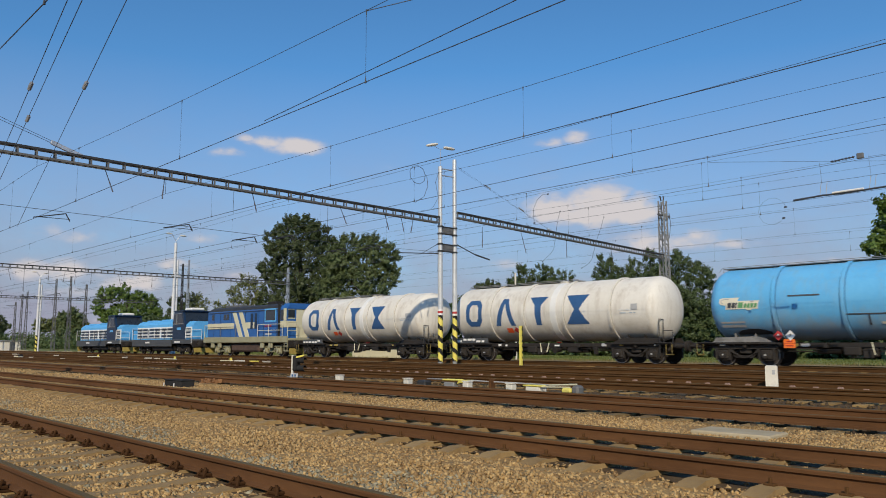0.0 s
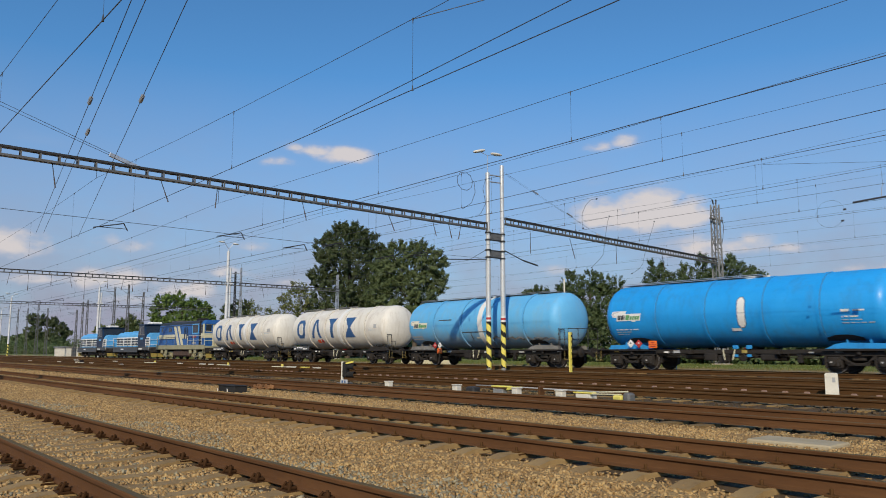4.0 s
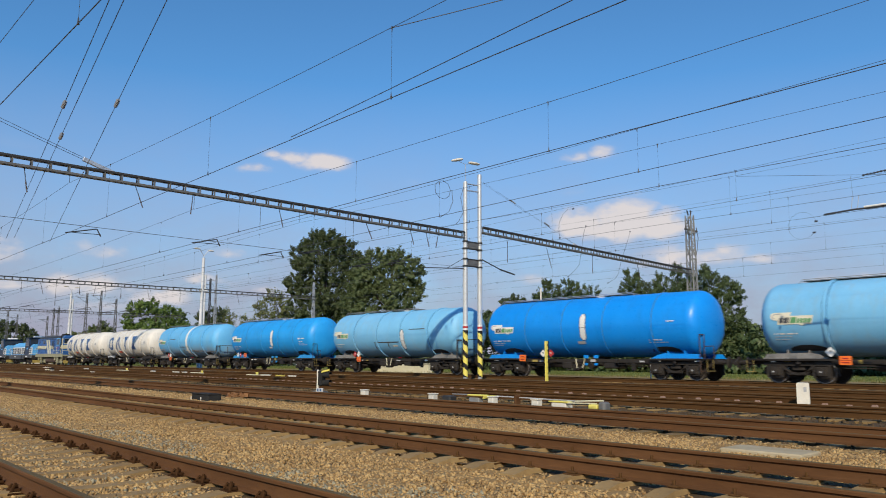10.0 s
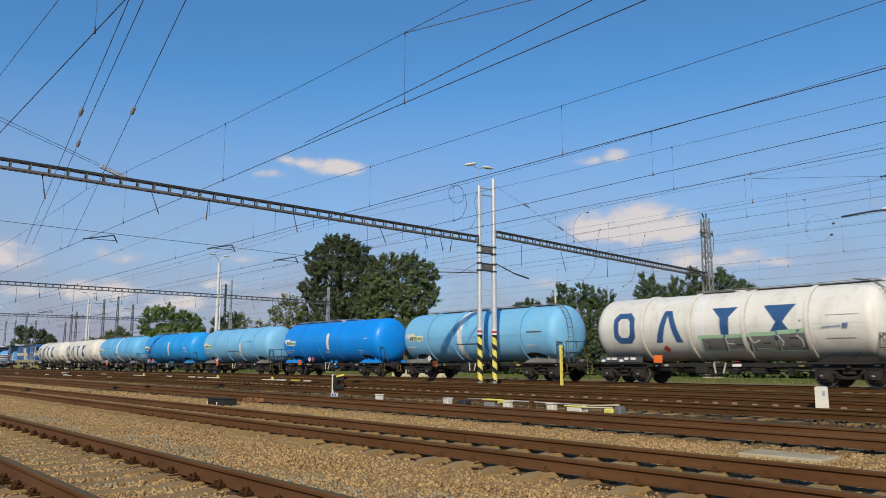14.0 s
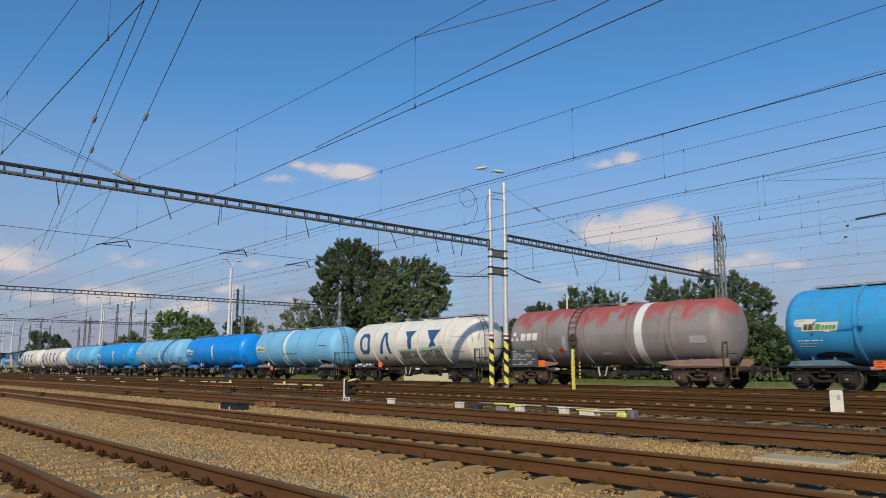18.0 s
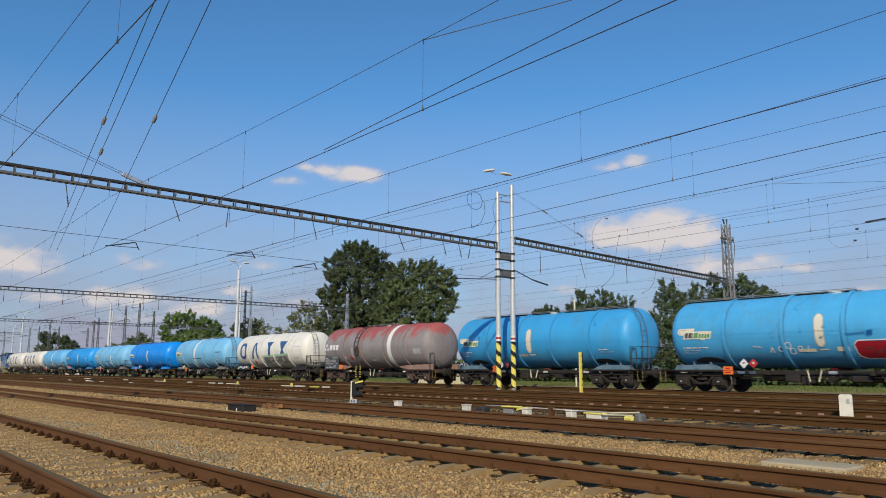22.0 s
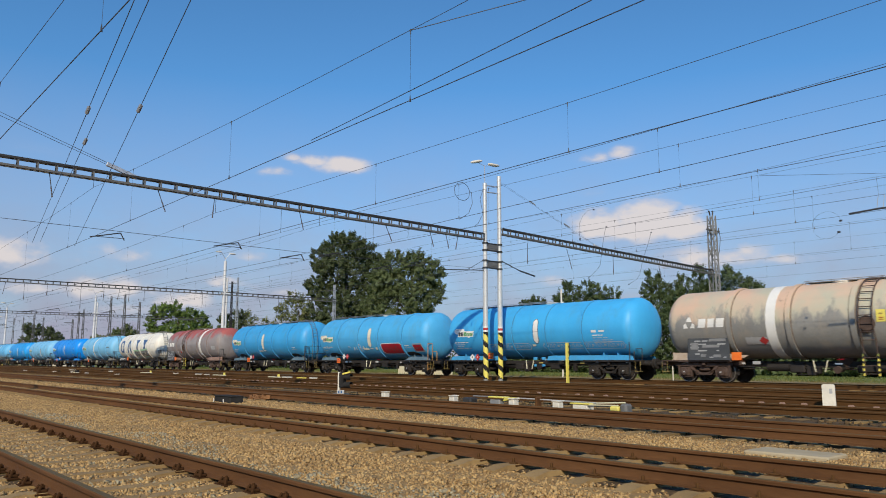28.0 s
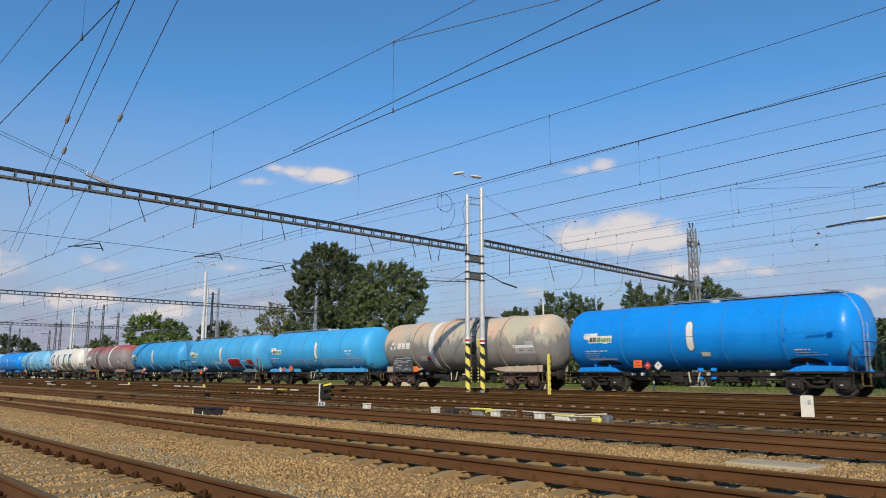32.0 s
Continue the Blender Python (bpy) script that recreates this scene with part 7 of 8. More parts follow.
    part("cab_step", Shape().box(6.0, 6.5, -1.42, -1.1, 0.4, 0.46).box(6.0, 6.5, -1.42, -1.1, 0.75, 0.81).box(6.02, 6.06, -1.42, -1.38, 0.4, 1.1).box(6.44, 6.48, -1.42, -1.38, 0.4, 1.1), M["loco_olive"], th)
    return th


hood_loco(-85.3)
hood_loco(-69.3)
box_loco(-54.0)


# ---- lineside things ----
def marker_post(x, y, z):
    th = thing("yellow_marker_post", "yellow steel marker post standing beside the track", "post", pose(x, y, z))
    part("post", Shape().box(-0.045, 0.045, -0.17, 0.0, -0.3, 1.96, 0.01), M["yellow"], th)
    part("black_edge", Shape().box(-0.03, 0.05, 0.003, 0.05, 1.3, 1.95), M["black"], th)
    for k in range(6):
        part("black_notch", Shape().prism([(-0.05, 0.30 + 0.28 * k), (-0.015, 0.34 + 0.28 * k), (-0.015, 0.44 + 0.28 * k), (-0.05, 0.40 + 0.28 * k)], "x", 0.0455, 0.049), M["black"], th, "black stripe on the post's narrow side")
    return th


marker_post(-24.6, 29.2, 0.0)


def concrete_marker(x, y, z):
    th = thing("white_marker_stone", "white painted concrete marker block in the ballast", "marker stone", pose(x, y, z, 0, 0, 20))
    s = Shape().prism([(-0.155, -0.3), (0.155, -0.3), (0.15, 0.54), (0.12, 0.57), (-0.12, 0.57), (-0.15, 0.54)], "y", -0.13, 0.13)
    part("block", s, M["white_paint"], th)
    part("grey_plate", Shape().box(0.02, 0.09, -0.139, -0.131, 0.34, 0.46), M["mark_grey"], th, "faint grey plate with unreadable marks")
    return th


concrete_marker(-8.50, 20.3, -0.10)


def dwarf_signal(x, y, z):
    th = thing("dwarf_signal", "low shunting signal seen from the side, black with a white post", "signal", pose(x, y, z, 0, 0, 20))
    part("post", Shape().box(-0.045, 0.03, -0.045, 0.045, -0.2, 0.80, 0.012), M["white_paint"], th, "pale post")
    part("base", Shape().box(-0.15, 0.35, -0.16, 0.16, -0.1, 0.05, 0.02), M["steel_mid"], th)
    part("number_plate", Shape().box(0.08, 0.40, -0.24, -0.21, 0.02, 0.16, 0.01), M["mark_grey"], th, "small blue-white plate with plain bars")
    part("plate_bar", Shape().box(0.14, 0.20, -0.246, -0.241, 0.05, 0.13).box(0.26, 0.32, -0.246, -0.241, 0.05, 0.13), M["emblem_blue"], th)
    hd = part("signal_head", Shape().box(0.06, 0.24, -0.13, 0.13, 0.24, 0.78, 0.03), M["black"], th)
    for zz in (0.34, 0.62):
        part("hood", Shape().lathe("x", (0.24, 0, zz), [(0.0, 0.10), (0.30, 0.11), (0.30, 0.098), (0.0, 0.09)], 16, 0.2, 5.0), M["black"], hd)
    part("yellow_edge", Shape().prism([(0.2, 0.70), (0.22, 0.76), (0.56, 0.83), (0.56, 0.77)], "y", -0.12, -0.09), M["yellow"], th, "yellow top edge")
    return th


dwarf_signal(-23.6, 15.2, -0.15)


def cable_box(x, y, z, w, d, h, mat, label, name="cable_box", ang=0.0):
    th = thing(name, label, "trackside box", pose(x, y, z, 0, 0, ang), group="trackside boxes")
    part("body", Shape().box(-w / 2, w / 2, -d / 2, d / 2, -0.1, h, 0.02), M[mat], th)
    part("lid", Shape().box(-w / 2 - 0.015, w / 2 + 0.015, -d / 2 - 0.015, d / 2 + 0.015, h, h + 0.03, 0.008), M[mat], th)
    return th


for x in (-20.07, -16.72, -14.30, -12.76):
    cable_box(x, 14.7, -0.2, 0.21, 0.20, 0.235, "white_paint", "white concrete cable box between the tracks")
for x, w, mt in ((-61.3, 0.5, "white_paint"), (-56.8, 0.7, "white_paint"), (-55.2, 0.45, "white_paint"), (-43.0, 0.9, "white_paint"), (-39.8, 0.5, "white_paint"), (-78.0, 0.7, "white_paint"), (-92.0, 0.8, "white_paint"), (-41.2, 0.7, "yellow")):
    cable_box(x, 23.8, -0.08, w, 0.26, 0.12, mt, "distant %s cable box between the tracks" % ("yellow" if mt == "yellow" else "white"))
for x, y, w, mt in ((-84.5, 20.3, 0.3, "white_paint"), (-80.6, 21.0, 0.35, "white_paint"), (-77.6, 20.6, 0.35, "black"), (-76.0, 20.2, 0.3, "white_paint"), (-72.6, 20.1, 0.3, "white_paint"), (-96.0, 20.0, 0.4, "white_paint"), (-91.0, 23.9, 0.4, "white_paint"), (-79.0, 20.8, 0.3, "loco_cream"), (-64.0, 20.0, 0.3, "white_paint")):
    cable_box(x, y, ground_z(y), w, 0.24, 0.13 if mt != "black" else 0.3, mt, "distant %s cable box between the tracks" % ("black" if mt == "black" else "pale"), "cable_box", 12)
for x0, x1 in ((-69.5, -66.9), (-54.0, -52.0), (-45.4, -43.9)):
    th = thing("point_rod_cover", "pale yellow point rod cover with an upright lever", "rod cover", pose(x0, 23.8, -0.06), group="point rod covers")
    part("cover", Shape().box(0, x1 - x0, -0.08, 0.08, 0, 0.11, 0.02), M["loco_cream"], th)
    part("lever", Shape().box(x1 - x0 - 0.3, x1 - x0 - 0.1, -0.05, 0.05, 0.11, 0.26, 0.02), M["yellow"], th)


def point_machine(x, y, z):
    th = thing("point_machine", "yellow and grey point machine with drive rods beside the rails", "point machine", pose(x, y, z))
    part("motor_case", Shape().box(-4.55, -4.2, -0.1, 0.2, 0.0, 0.22, 0.04), M["steel_dark"], th)
    part("drive_rod", Shape().tube((-4.3, 0.1, 0.26), (-3.5, 0.08, 0.27), 0.018, 6), M["steel_grey"], th)
    part("yellow_rod_cover", Shape().box(-3.55, -2.95, -0.05, 0.22, 0.24, 0.285, 0.018), M["yellow"], th, "yellow rod cover")
    part("foot", Shape().box(-3.5, -3.1, -0.03, 0.15, 0.0, 0.20, 0.02), M["steel_grey"], th)
    part("yellow_wedge", Shape().prism([(-2.95, 0.17), (-2.6, 0.24), (-2.58, 0.28), (-2.9, 0.27)], "y", -0.05, 0.2), M["yellow"], th)
    part("drive_rod", Shape().tube((-2.6, 0.1, 0.265), (0.1, 0.06, 0.25), 0.016, 6), M["mark_grey"], th)
    part("joint", Shape().box(-1.80, -1.72, -0.05, 0.15, 0.0, 0.32, 0.02), M["rust"], th)
    part("cover_plate", Shape().box(-0.58, 0.02, -0.12, 0.2, 0.20, 0.235, 0.015), M["yellow"], th, "pale yellow cover plate")
    part("cover_side", Shape().box(-0.5, -0.05, -0.10, 0.18, 0.0, 0.20, 0.015), M["white_paint"], th)
    part("yellow_rod", Shape().tube((-0.1, 0.05, 0.23), (0.85, 0.2, 0.28), 0.02, 6).tube((-0.1, -0.1, 0.20), (0.8, 0.0, 0.22), 0.015, 6), M["loco_cream"], th, "pale yellow rod")
    part("motor_case", Shape().box(0.9, 1.1, -0.12, 0.16, 0.0, 0.27, 0.05), M["steel_mid"], th)
    part("yellow_cover", Shape().box(0.62, 0.88, -0.12, 0.08, 0.08, 0.20, 0.03), M["yellow"], th, "yellow motor cover")
    return th


point_machine(-11.75, 14.75, -0.2)
th = thing("rusty_chair_heap", "small heap of rusty rail chairs lying in the ballast", "scrap heap", pose(-22.9, 11.75, -0.21, 0, 0, 8))
for k in range(6):
    part("rail_chair", Shape().box(-0.09, 0.09, -0.17, 0.17, 0, 0.04, 0.01).box(-0.07, 0.07, -0.12, -0.05, 0.04, 0.13, 0.01).box(-0.07, 0.07, 0.05, 0.12, 0.04, 0.13, 0.01), M["chair_rust"], th, "", pose(-0.5 + 0.19 * k, random.uniform(-0.1, 0.1), 0.02 * (k % 2), random.uniform(-12, 12), random.uniform(-10, 10), random.uniform(0, 180)))
th = cable_box(-22.2, 10.3, -0.24, 1.15, 0.42, 0.20, "black", "black cable trough box lying in the ballast", "cable_trough")
for dx in (-0.6, 0.1):
    part("clip", Shape().box(dx - 0.02, dx + 0.02, -0.225, -0.212, 0.0, 0.12), M["mark_white"], th)
th = thing("concrete_slab", "pale concrete slab lying flush in the gravel", "slab", pose(-4.85, 10.38, -0.2, 0, 0, 1))
part("slab", Shape().box(-0.56, 0.56, -0.32, 0.32, -0.15, 0.035, 0.02), M["concrete"], th)


# pale hut and crates seen under the passing wagons
def low_wall(x, y, w, h):
    th = thing("low_concrete_wall", "pale yellowish low concrete wall behind the tracks", "wall", pose(x, y, 0))
    part("panel", Shape().box(-w / 2, w / 2, -0.15, 0.15, -0.2, h, 0.02), M["loco_cream"], th)
    part("pillar", Shape().box(w / 2, w / 2 + 0.6, -0.25, 0.25, -0.2, h + 0.12, 0.02), M["loco_cream"], th)


low_wall(-49.8, 40.2, 6.2, 0.62)


th = thing("pale_hut", "low pale grey hut at the far end of the yard", "hut", pose(-162.5, 40.5, 0))
part("wall", Shape().box(-4.2, 4.2, -1.5, 1.5, -0.3, 1.72, 0.03), M["white_paint"], th)
part("roof", Shape().prism([(-1.75, 1.72), (1.75, 1.72), (1.7, 1.82), (-1.7, 1.9)], "x", -4.4, 4.4), M["steel_grey"], th)
part("door", Shape().box(4.205, 4.23, -0.45, 0.45, -0.2, 1.6), M["steel_mid"], th)


# slanting wires with egg insulators, drawn across the yard
def anchor_wire(a, b, beads, r=0.008):
    th = thing("anchor_wire", "dark tensioned wire with insulators strung across the yard", "wire", group="anchor wires")
    part("strand", Shape().tube(a, b, r, 6), M["wire"], th)
    A, B = Vector(a), Vector(b)
    d = (B - A).normalized()
    for u in beads:
        c = A.lerp(B, u)
        part("insulator", insulator_shape(c - d * 0.24, c + d * 0.24, 5, 0.05), M["insulator_pale"], th, "grey ribbed insulator")
    return th


anchor_wire((3.26, 1.42, 7.806), (-40.3, 8.25, 6.70), (0.523,))
anchor_wire((3.47, 1.55, 7.806), (-39.8, 8.48, 6.68), (0.592,))
anchor_wire((3.77, 1.61, 7.806), (-39.5, 9.95, 6.60), (0.513,))
anchor_wire((-10.08, 7.8, 6.88), (2.6, 16.2, 9.05), ())
anchor_wire((-13.4, 7.8, 5.61), (6.0, 7.8, 6.40), (), 0.0075)
anchor_wire((-11.06, 22.5, 6.82), (-9.5, 36.4, 8.98), (), 0.006)



def section_insulator():
    """Runners, rods and hangers in the contact wire of a far track."""
    th = thing("section_insulator", "dark section insulator hung in the overhead wire", "wire insulator")
    y = 24.88
    part("runner", Shape().path([(-9.4, y, 5.66), (-8.5, y, 5.70), (-7.9, y, 5.68), (-5.6, y, 5.74)], 0.030, 6), M["wire"], th)
    part("insulating_rod", Shape().tube((-8.2, y - 0.03, 5.73), (-7.3, y - 0.03, 5.74), 0.034, 8), M["mark_white"], th, "pale insulating rod")
    for x in (-8.58, -8.40, -7.15, -7.0):
        part("hanger", Shape().tube((x, y, 5.72), (x + 0.06, y, 6.10), 0.008, 5), M["mark_grey"], th)
    for x in (-8.5, -7.08):
        part("hanger_wire", Shape().tube((x, y, 6.05), (x - 0.03, y, 6.76), 0.004, 5), M["wire"], th)
    part("wire_insulator", insulator_shape((-8.2, y, 6.73), (-7.5, y, 6.77), 7, 0.034), M["wire"], th)
    part("tension_block", Shape().box(-7.44, -7.24, y - 0.04, y + 0.04, 6.68, 6.86, 0.02), M["steel_mid"], th)
    return th


section_insulator()


def jumper_cable(points, label, r=0.0045):
    th = thing("jumper_cable", label, "cable", group="jumper cables")
    part("strand", Shape().path(points, r, 5), M["wire"], th)
    for p in (points[0], points[-1]):
        part("clamp", Shape().box(p[0] - 0.05, p[0] + 0.05, p[1] - 0.02, p[1] + 0.02, p[2] - 0.03, p[2] + 0.03, 0.01), M["wire"], th)


# slack loops and drops between the wires
jumper_cable([(-10.72 + 0.48 * math.cos(a), 26.4, 5.66 + 0.47 * math.sin(a)) for a in [0.2 + 0.34 * k for k in range(17)]], "thin slack cable loop hung between the wires", 0.0032)
jumper_cable([(-20.6, 26.4, 7.72), (-20.9, 26.4, 7.74), (-21.2, 26.4, 7.55), (-21.42, 26.4, 7.2), (-21.45, 26.4, 6.85), (-21.4, 26.4, 6.5)], "thin bent cable hung between the wires", 0.006)
jumper_cable([(PX, 38.4, 9.5), (PX, 38.2, 9.1), (PX, 38.05, 8.6), (PX, 37.9, 7.95), (PX, 37.65, 6.97), (PX, 37.3, 6.65), (PX, 36.5, 6.1)], "thin cable drooping past the portal beam", 0.010)
jumper_cable([(PX, 43.3, 9.7), (PX, 42.9, 8.9), (PX, 42.2, 7.7), (PX, 41.8, 6.7), (PX, 41.4, 6.35), (PX, 40.6, 6.0)], "thin cable drooping past the portal beam", 0.010)


# ---- trees and grass ----
def leaves(name, centres, radii, n, size, mat, parent, rng, axes=None):
    """Folded leaves filling ellipsoids; axes: the long direction of each."""
    c = np.array(centres)
    r = np.array(radii)
    w = r.prod(1) ** (2 / 3)
    k = rng.choice(len(c), n, p=w / w.sum())
    d = rng.normal(size=(n, 3))
    d /= np.linalg.norm(d, axis=1, keepdims=True)
    rad = rng.random(n) ** 0.5
    wob = 1 + 0.22 * np.sin(d[:, 0] * 7 + k) * np.cos(d[:, 2] * 6 + k * 2)
    off = d * r[k] * (rad * wob)[:, None]
    if axes is None:
        p = c[k] + off
        q = rng.normal(size=(n, 3)) + d * 1.7 + np.array([0, 0, 0.6])
    else:
        az = np.array(axes)
        ax = np.cross(az, np.array([0.31, 0.22, 0.17]))
        ax /= np.linalg.norm(ax, axis=1, keepdims=True)
        ay = np.cross(az, ax)
        turn = lambda u: ax[k] * u[:, :1] + ay[k] * u[:, 1:2] + az[k] * u[:, 2:]
        p = c[k] + turn(off)
        q = rng.normal(size=(n, 3)) * 0.55 + turn(d) * 0.9 + az[k] * 0.9 + np.array([0, 0, 0.5])
    q /= np.linalg.norm(q, axis=1, keepdims=True)
    a = np.cross(q, rng.normal(size=(n, 3)))
    a /= np.linalg.norm(a, axis=1, keepdims=True)
    b = np.cross(q, a)
    s = size * rng.uniform(0.55, 1.35, (n, 1))
    fold = q * s * 0.25
    v = np.stack([p - a * s, p - b * s * 0.62 + fold, p + a * s, p + b * s * 0.62 + fold], 1).reshape(-1, 3)
    f = np.arange(4 * n).reshape(n, 4)
    ob = new(name, raw_mesh(name, v, f, mat))
    ob.parent = parent
    return ob


def tree(x, y, h, blobs, n, leaf, label, seed, size=0.34, name="tree", turn=0.0, fill=1.0):
    """blobs: (dx, dy, z, radius across, radius up); leafy shoots stand out of their skins."""
    rng = np.random.default_rng(seed)
    th = thing(name, label, "tree" if name == "tree" else "bush", pose(x, y, 0, 0, 0, turn), group="trees behind the yard")
    s = Shape()
    tr = 0.018 * h + 0.05
    s.tube((0, 0, -0.3), (0.1, 0, h * 0.35), tr, 10, tr * 0.75).tube((0.1, 0, h * 0.35), (0, 0.1, h * 0.8), tr * 0.75, 8, tr * 0.25)
    B = np.array(blobs, float)
    C, R = B[:, :3], np.stack([B[:, 3], B[:, 3], B[:, 4]], 1) * fill
    gap = min(size * 6.4, 0.82)
    cs, rs, zs = [], [], []
    for i in range(len(B)):
        dx, dy, z, ra, ru = blobs[i]
        s.tube((0.05, 0, min(z * 0.55, h * 0.5)), (dx * 0.9, dy * 0.9, z), tr * 0.35, 6, tr * 0.08)
        m = max(10, int(4.2 * 3.14 * R[i, 0] * (R[i, 0] + R[i, 2]) * 0.5 / gap ** 2))
        d = rng.normal(size=(m, 3))
        d /= np.linalg.norm(d, axis=1, keepdims=True)
        u = (C[i] + d * R[i]) / gap
        lump = np.sin(u[:, 0] * 0.9 + 1.7 * i) * np.sin(u[:, 1] * 1.1 + i) + np.sin(u[:, 2] * 1.2 + u[:, 0] * 0.5)
        o = 0.90 + 0.075 * lump + rng.uniform(-0.07, 0.15, m)
        p = C[i] + d * R[i] * o[:, None]
        inside = np.zeros(m, bool)
        for j in range(len(B)):
            if j != i:
                inside |= (((p - C[j]) / R[j]) ** 2).sum(1) < 0.62
        keep = ~inside & ((lump > -1.15) | (rng.random(m) < 0.35))
        p, d = p[keep], d[keep]
        m = len(p)
        along = gap * rng.uniform(0.45, 1.0, m) * min(1.0, R[i, 0] / gap + 0.35)
        thick = gap * rng.uniform(0.22, 0.44, m) * min(1.0, R[i, 0] / gap + 0.35)
        cs.append(p)
        rs.append(np.stack([thick, thick, along], 1))
        zs.append(d + np.array([0, 0, 0.55]) + rng.normal(size=(m, 3)) * 0.35)
        cs.append(C[i:i + 1])
        rs.append(R[i:i + 1] * 0.74)
        zs.append(np.array([[0.0, 0.0, 1.0]]))
    axes = np.concatenate(zs)
    axes /= np.linalg.norm(axes, axis=1, keepdims=True)
    part("trunk", s, M["bark"], th)
    leaves("crown", np.concatenate(cs), np.concatenate(rs), n, size, M[leaf], th, rng, axes)
    return th


SNUG = 0.8
tree(-92, 60, 20, [(0, 0, 15, 4.6, 5.2), (-2.8, 0, 15.5, 2.8, 3.4), (2.2, 0, 16, 2.9, 3.6), (0.5, 0, 18.2, 2.6, 2.0), (-4, 0, 11.5, 2.2, 2.6), (-3.8, 0, 7.5, 2.4, 2.6), (0, 0, 9, 5, 4.5), (4, 0, 11, 3, 4), (4.4, 0, 13.4, 2.4, 3.4), (0, 0, 4.5, 5, 3.2)], 130000, "leaf_dark", "tall dense dark green poplar with an uneven crown", 21, 0.125, "tree", 57, SNUG)
tree(-79, 62, 17, [(-2.4, 0, 12.8, 3, 3.4), (0.6, 0, 13.2, 2.8, 3.2), (2.6, 0, 12.6, 1.9, 2.4), (3.4, 0, 10.2, 1.5, 1.8), (0, 0, 9, 3.6, 3.4), (-4, 0, 8.5, 3, 4), (0, 0, 5, 4, 3), (-5, 0, 5, 3, 3), (-4.2, 0, 11.8, 2.4, 3.2)], 84000, "leaf_grey", "broad dark green tree with gaps at its edge", 22, 0.125, "tree", 52, SNUG)
tree(-111, 64, 12.5, [(-1.4, 0, 11.4, 1.9, 1.6), (-3.6, 0, 9.2, 1.6, 1.5), (0.2, 0, 10, 1.6, 2.2), (-1.5, 0, 8, 2.6, 2), (-5.6, 0, 7, 1.4, 1.2), (-8.4, 0, 7.6, 1.4, 1.6), (-4, 0, 5, 5, 2.4), (1, 0, 6, 2, 3)], 15000, "leaf_light", "pale olive green tree with thin branches", 23, 0.14, "tree", 60, SNUG)
tree(-160, 62, 14, [(-3.4, 0, 11.6, 2.6, 2.2), (-1, 0, 11.8, 2.2, 2), (2, 0, 10.6, 2.4, 2), (4.6, 0, 9.8, 2, 2), (-5.2, 0, 9, 1.8, 2), (5.8, 0, 8, 1.6, 1.6), (0, 0, 7, 6, 3.2), (0, 0, 4, 6.4, 3)], 52000, "leaf_fresh", "fresh green spreading tree behind the tracks", 24, 0.17, "tree", 69, SNUG)
tree(-133, 62, 10, [(-1.4, 0, 8.2, 1.9, 1.7), (1.4, 0, 9, 1.8, 2), (0, 0, 6, 3.4, 2.6), (0, 0, 3.6, 4, 2.6)], 22000, "leaf_dark", "dark green round tree behind the tracks", 35, 0.15, "tree", 65, SNUG)
tree(-285, 64, 15, [(-4.6, 0, 12, 2.2, 2.6), (-2, 0, 11.6, 2.4, 2.4), (1.2, 0, 10.8, 2.6, 2.2), (4.2, 0, 9.4, 2.4, 1.8), (6.2, 0, 7.6, 2, 1.8), (-4, 0, 7, 4, 3.4), (2, 0, 6, 5, 3.4)], 20000, "leaf_dark", "distant dark green tree with a flat crown", 25, 0.24, "tree", 77, SNUG)
tree(-188, 60, 9, [(-1.6, 0, 7.4, 1.9, 1.7), (0.6, 0, 8.1, 1.8, 1.8), (2.2, 0, 6.8, 1.6, 1.8), (0, 0, 4.5, 4, 2.6)], 13000, "leaf_grey", "distant grey-green bushes beside the far masts", 26, 0.18, "bush", 72, SNUG)
tree(-214, 66, 9, [(0, 0, 6.6, 3.4, 2.2), (-4, 0, 6, 3, 2.2), (4, 0, 6.2, 3, 2.0)], 13000, "leaf_light", "distant olive green bushes behind the yard", 36, 0.24, "bush", 73, SNUG)
tree(-48, 60, 9.4, [(-1.8, 0, 7.3, 1.6, 1.6), (0.2, 0, 7.6, 1.7, 1.6), (2.1, 0, 7.1, 1.6, 1.6), (0, 0, 5, 3.6, 2.6), (2.8, 0, 5.2, 1.4, 1.8), (-2.6, 0, 5, 1.4, 1.8), (-1.9, 0, 8.7, 0.5, 0.6), (0, 0, 2.6, 4.6, 2.6), (-3.4, 0, 3.2, 2.6, 2.4), (3.4, 0, 3.2, 2.6, 2.4)], 90000, "leaf_mid", "rounded mid green tree behind the train", 27, 0.080, "tree", 39, SNUG)
tree(-55.3, 60, 7.9, [(0, 0, 7.3, 1.0, 0.7), (0.8, 0, 7.1, 0.8, 0.6), (-0.6, 0, 7.0, 0.7, 0.6), (0.1, 0, 5.6, 0.8, 0.7)], 9000, "leaf_dark", "small flat-topped green tree behind the train", 34, 0.08, "tree", 43, 0.9)
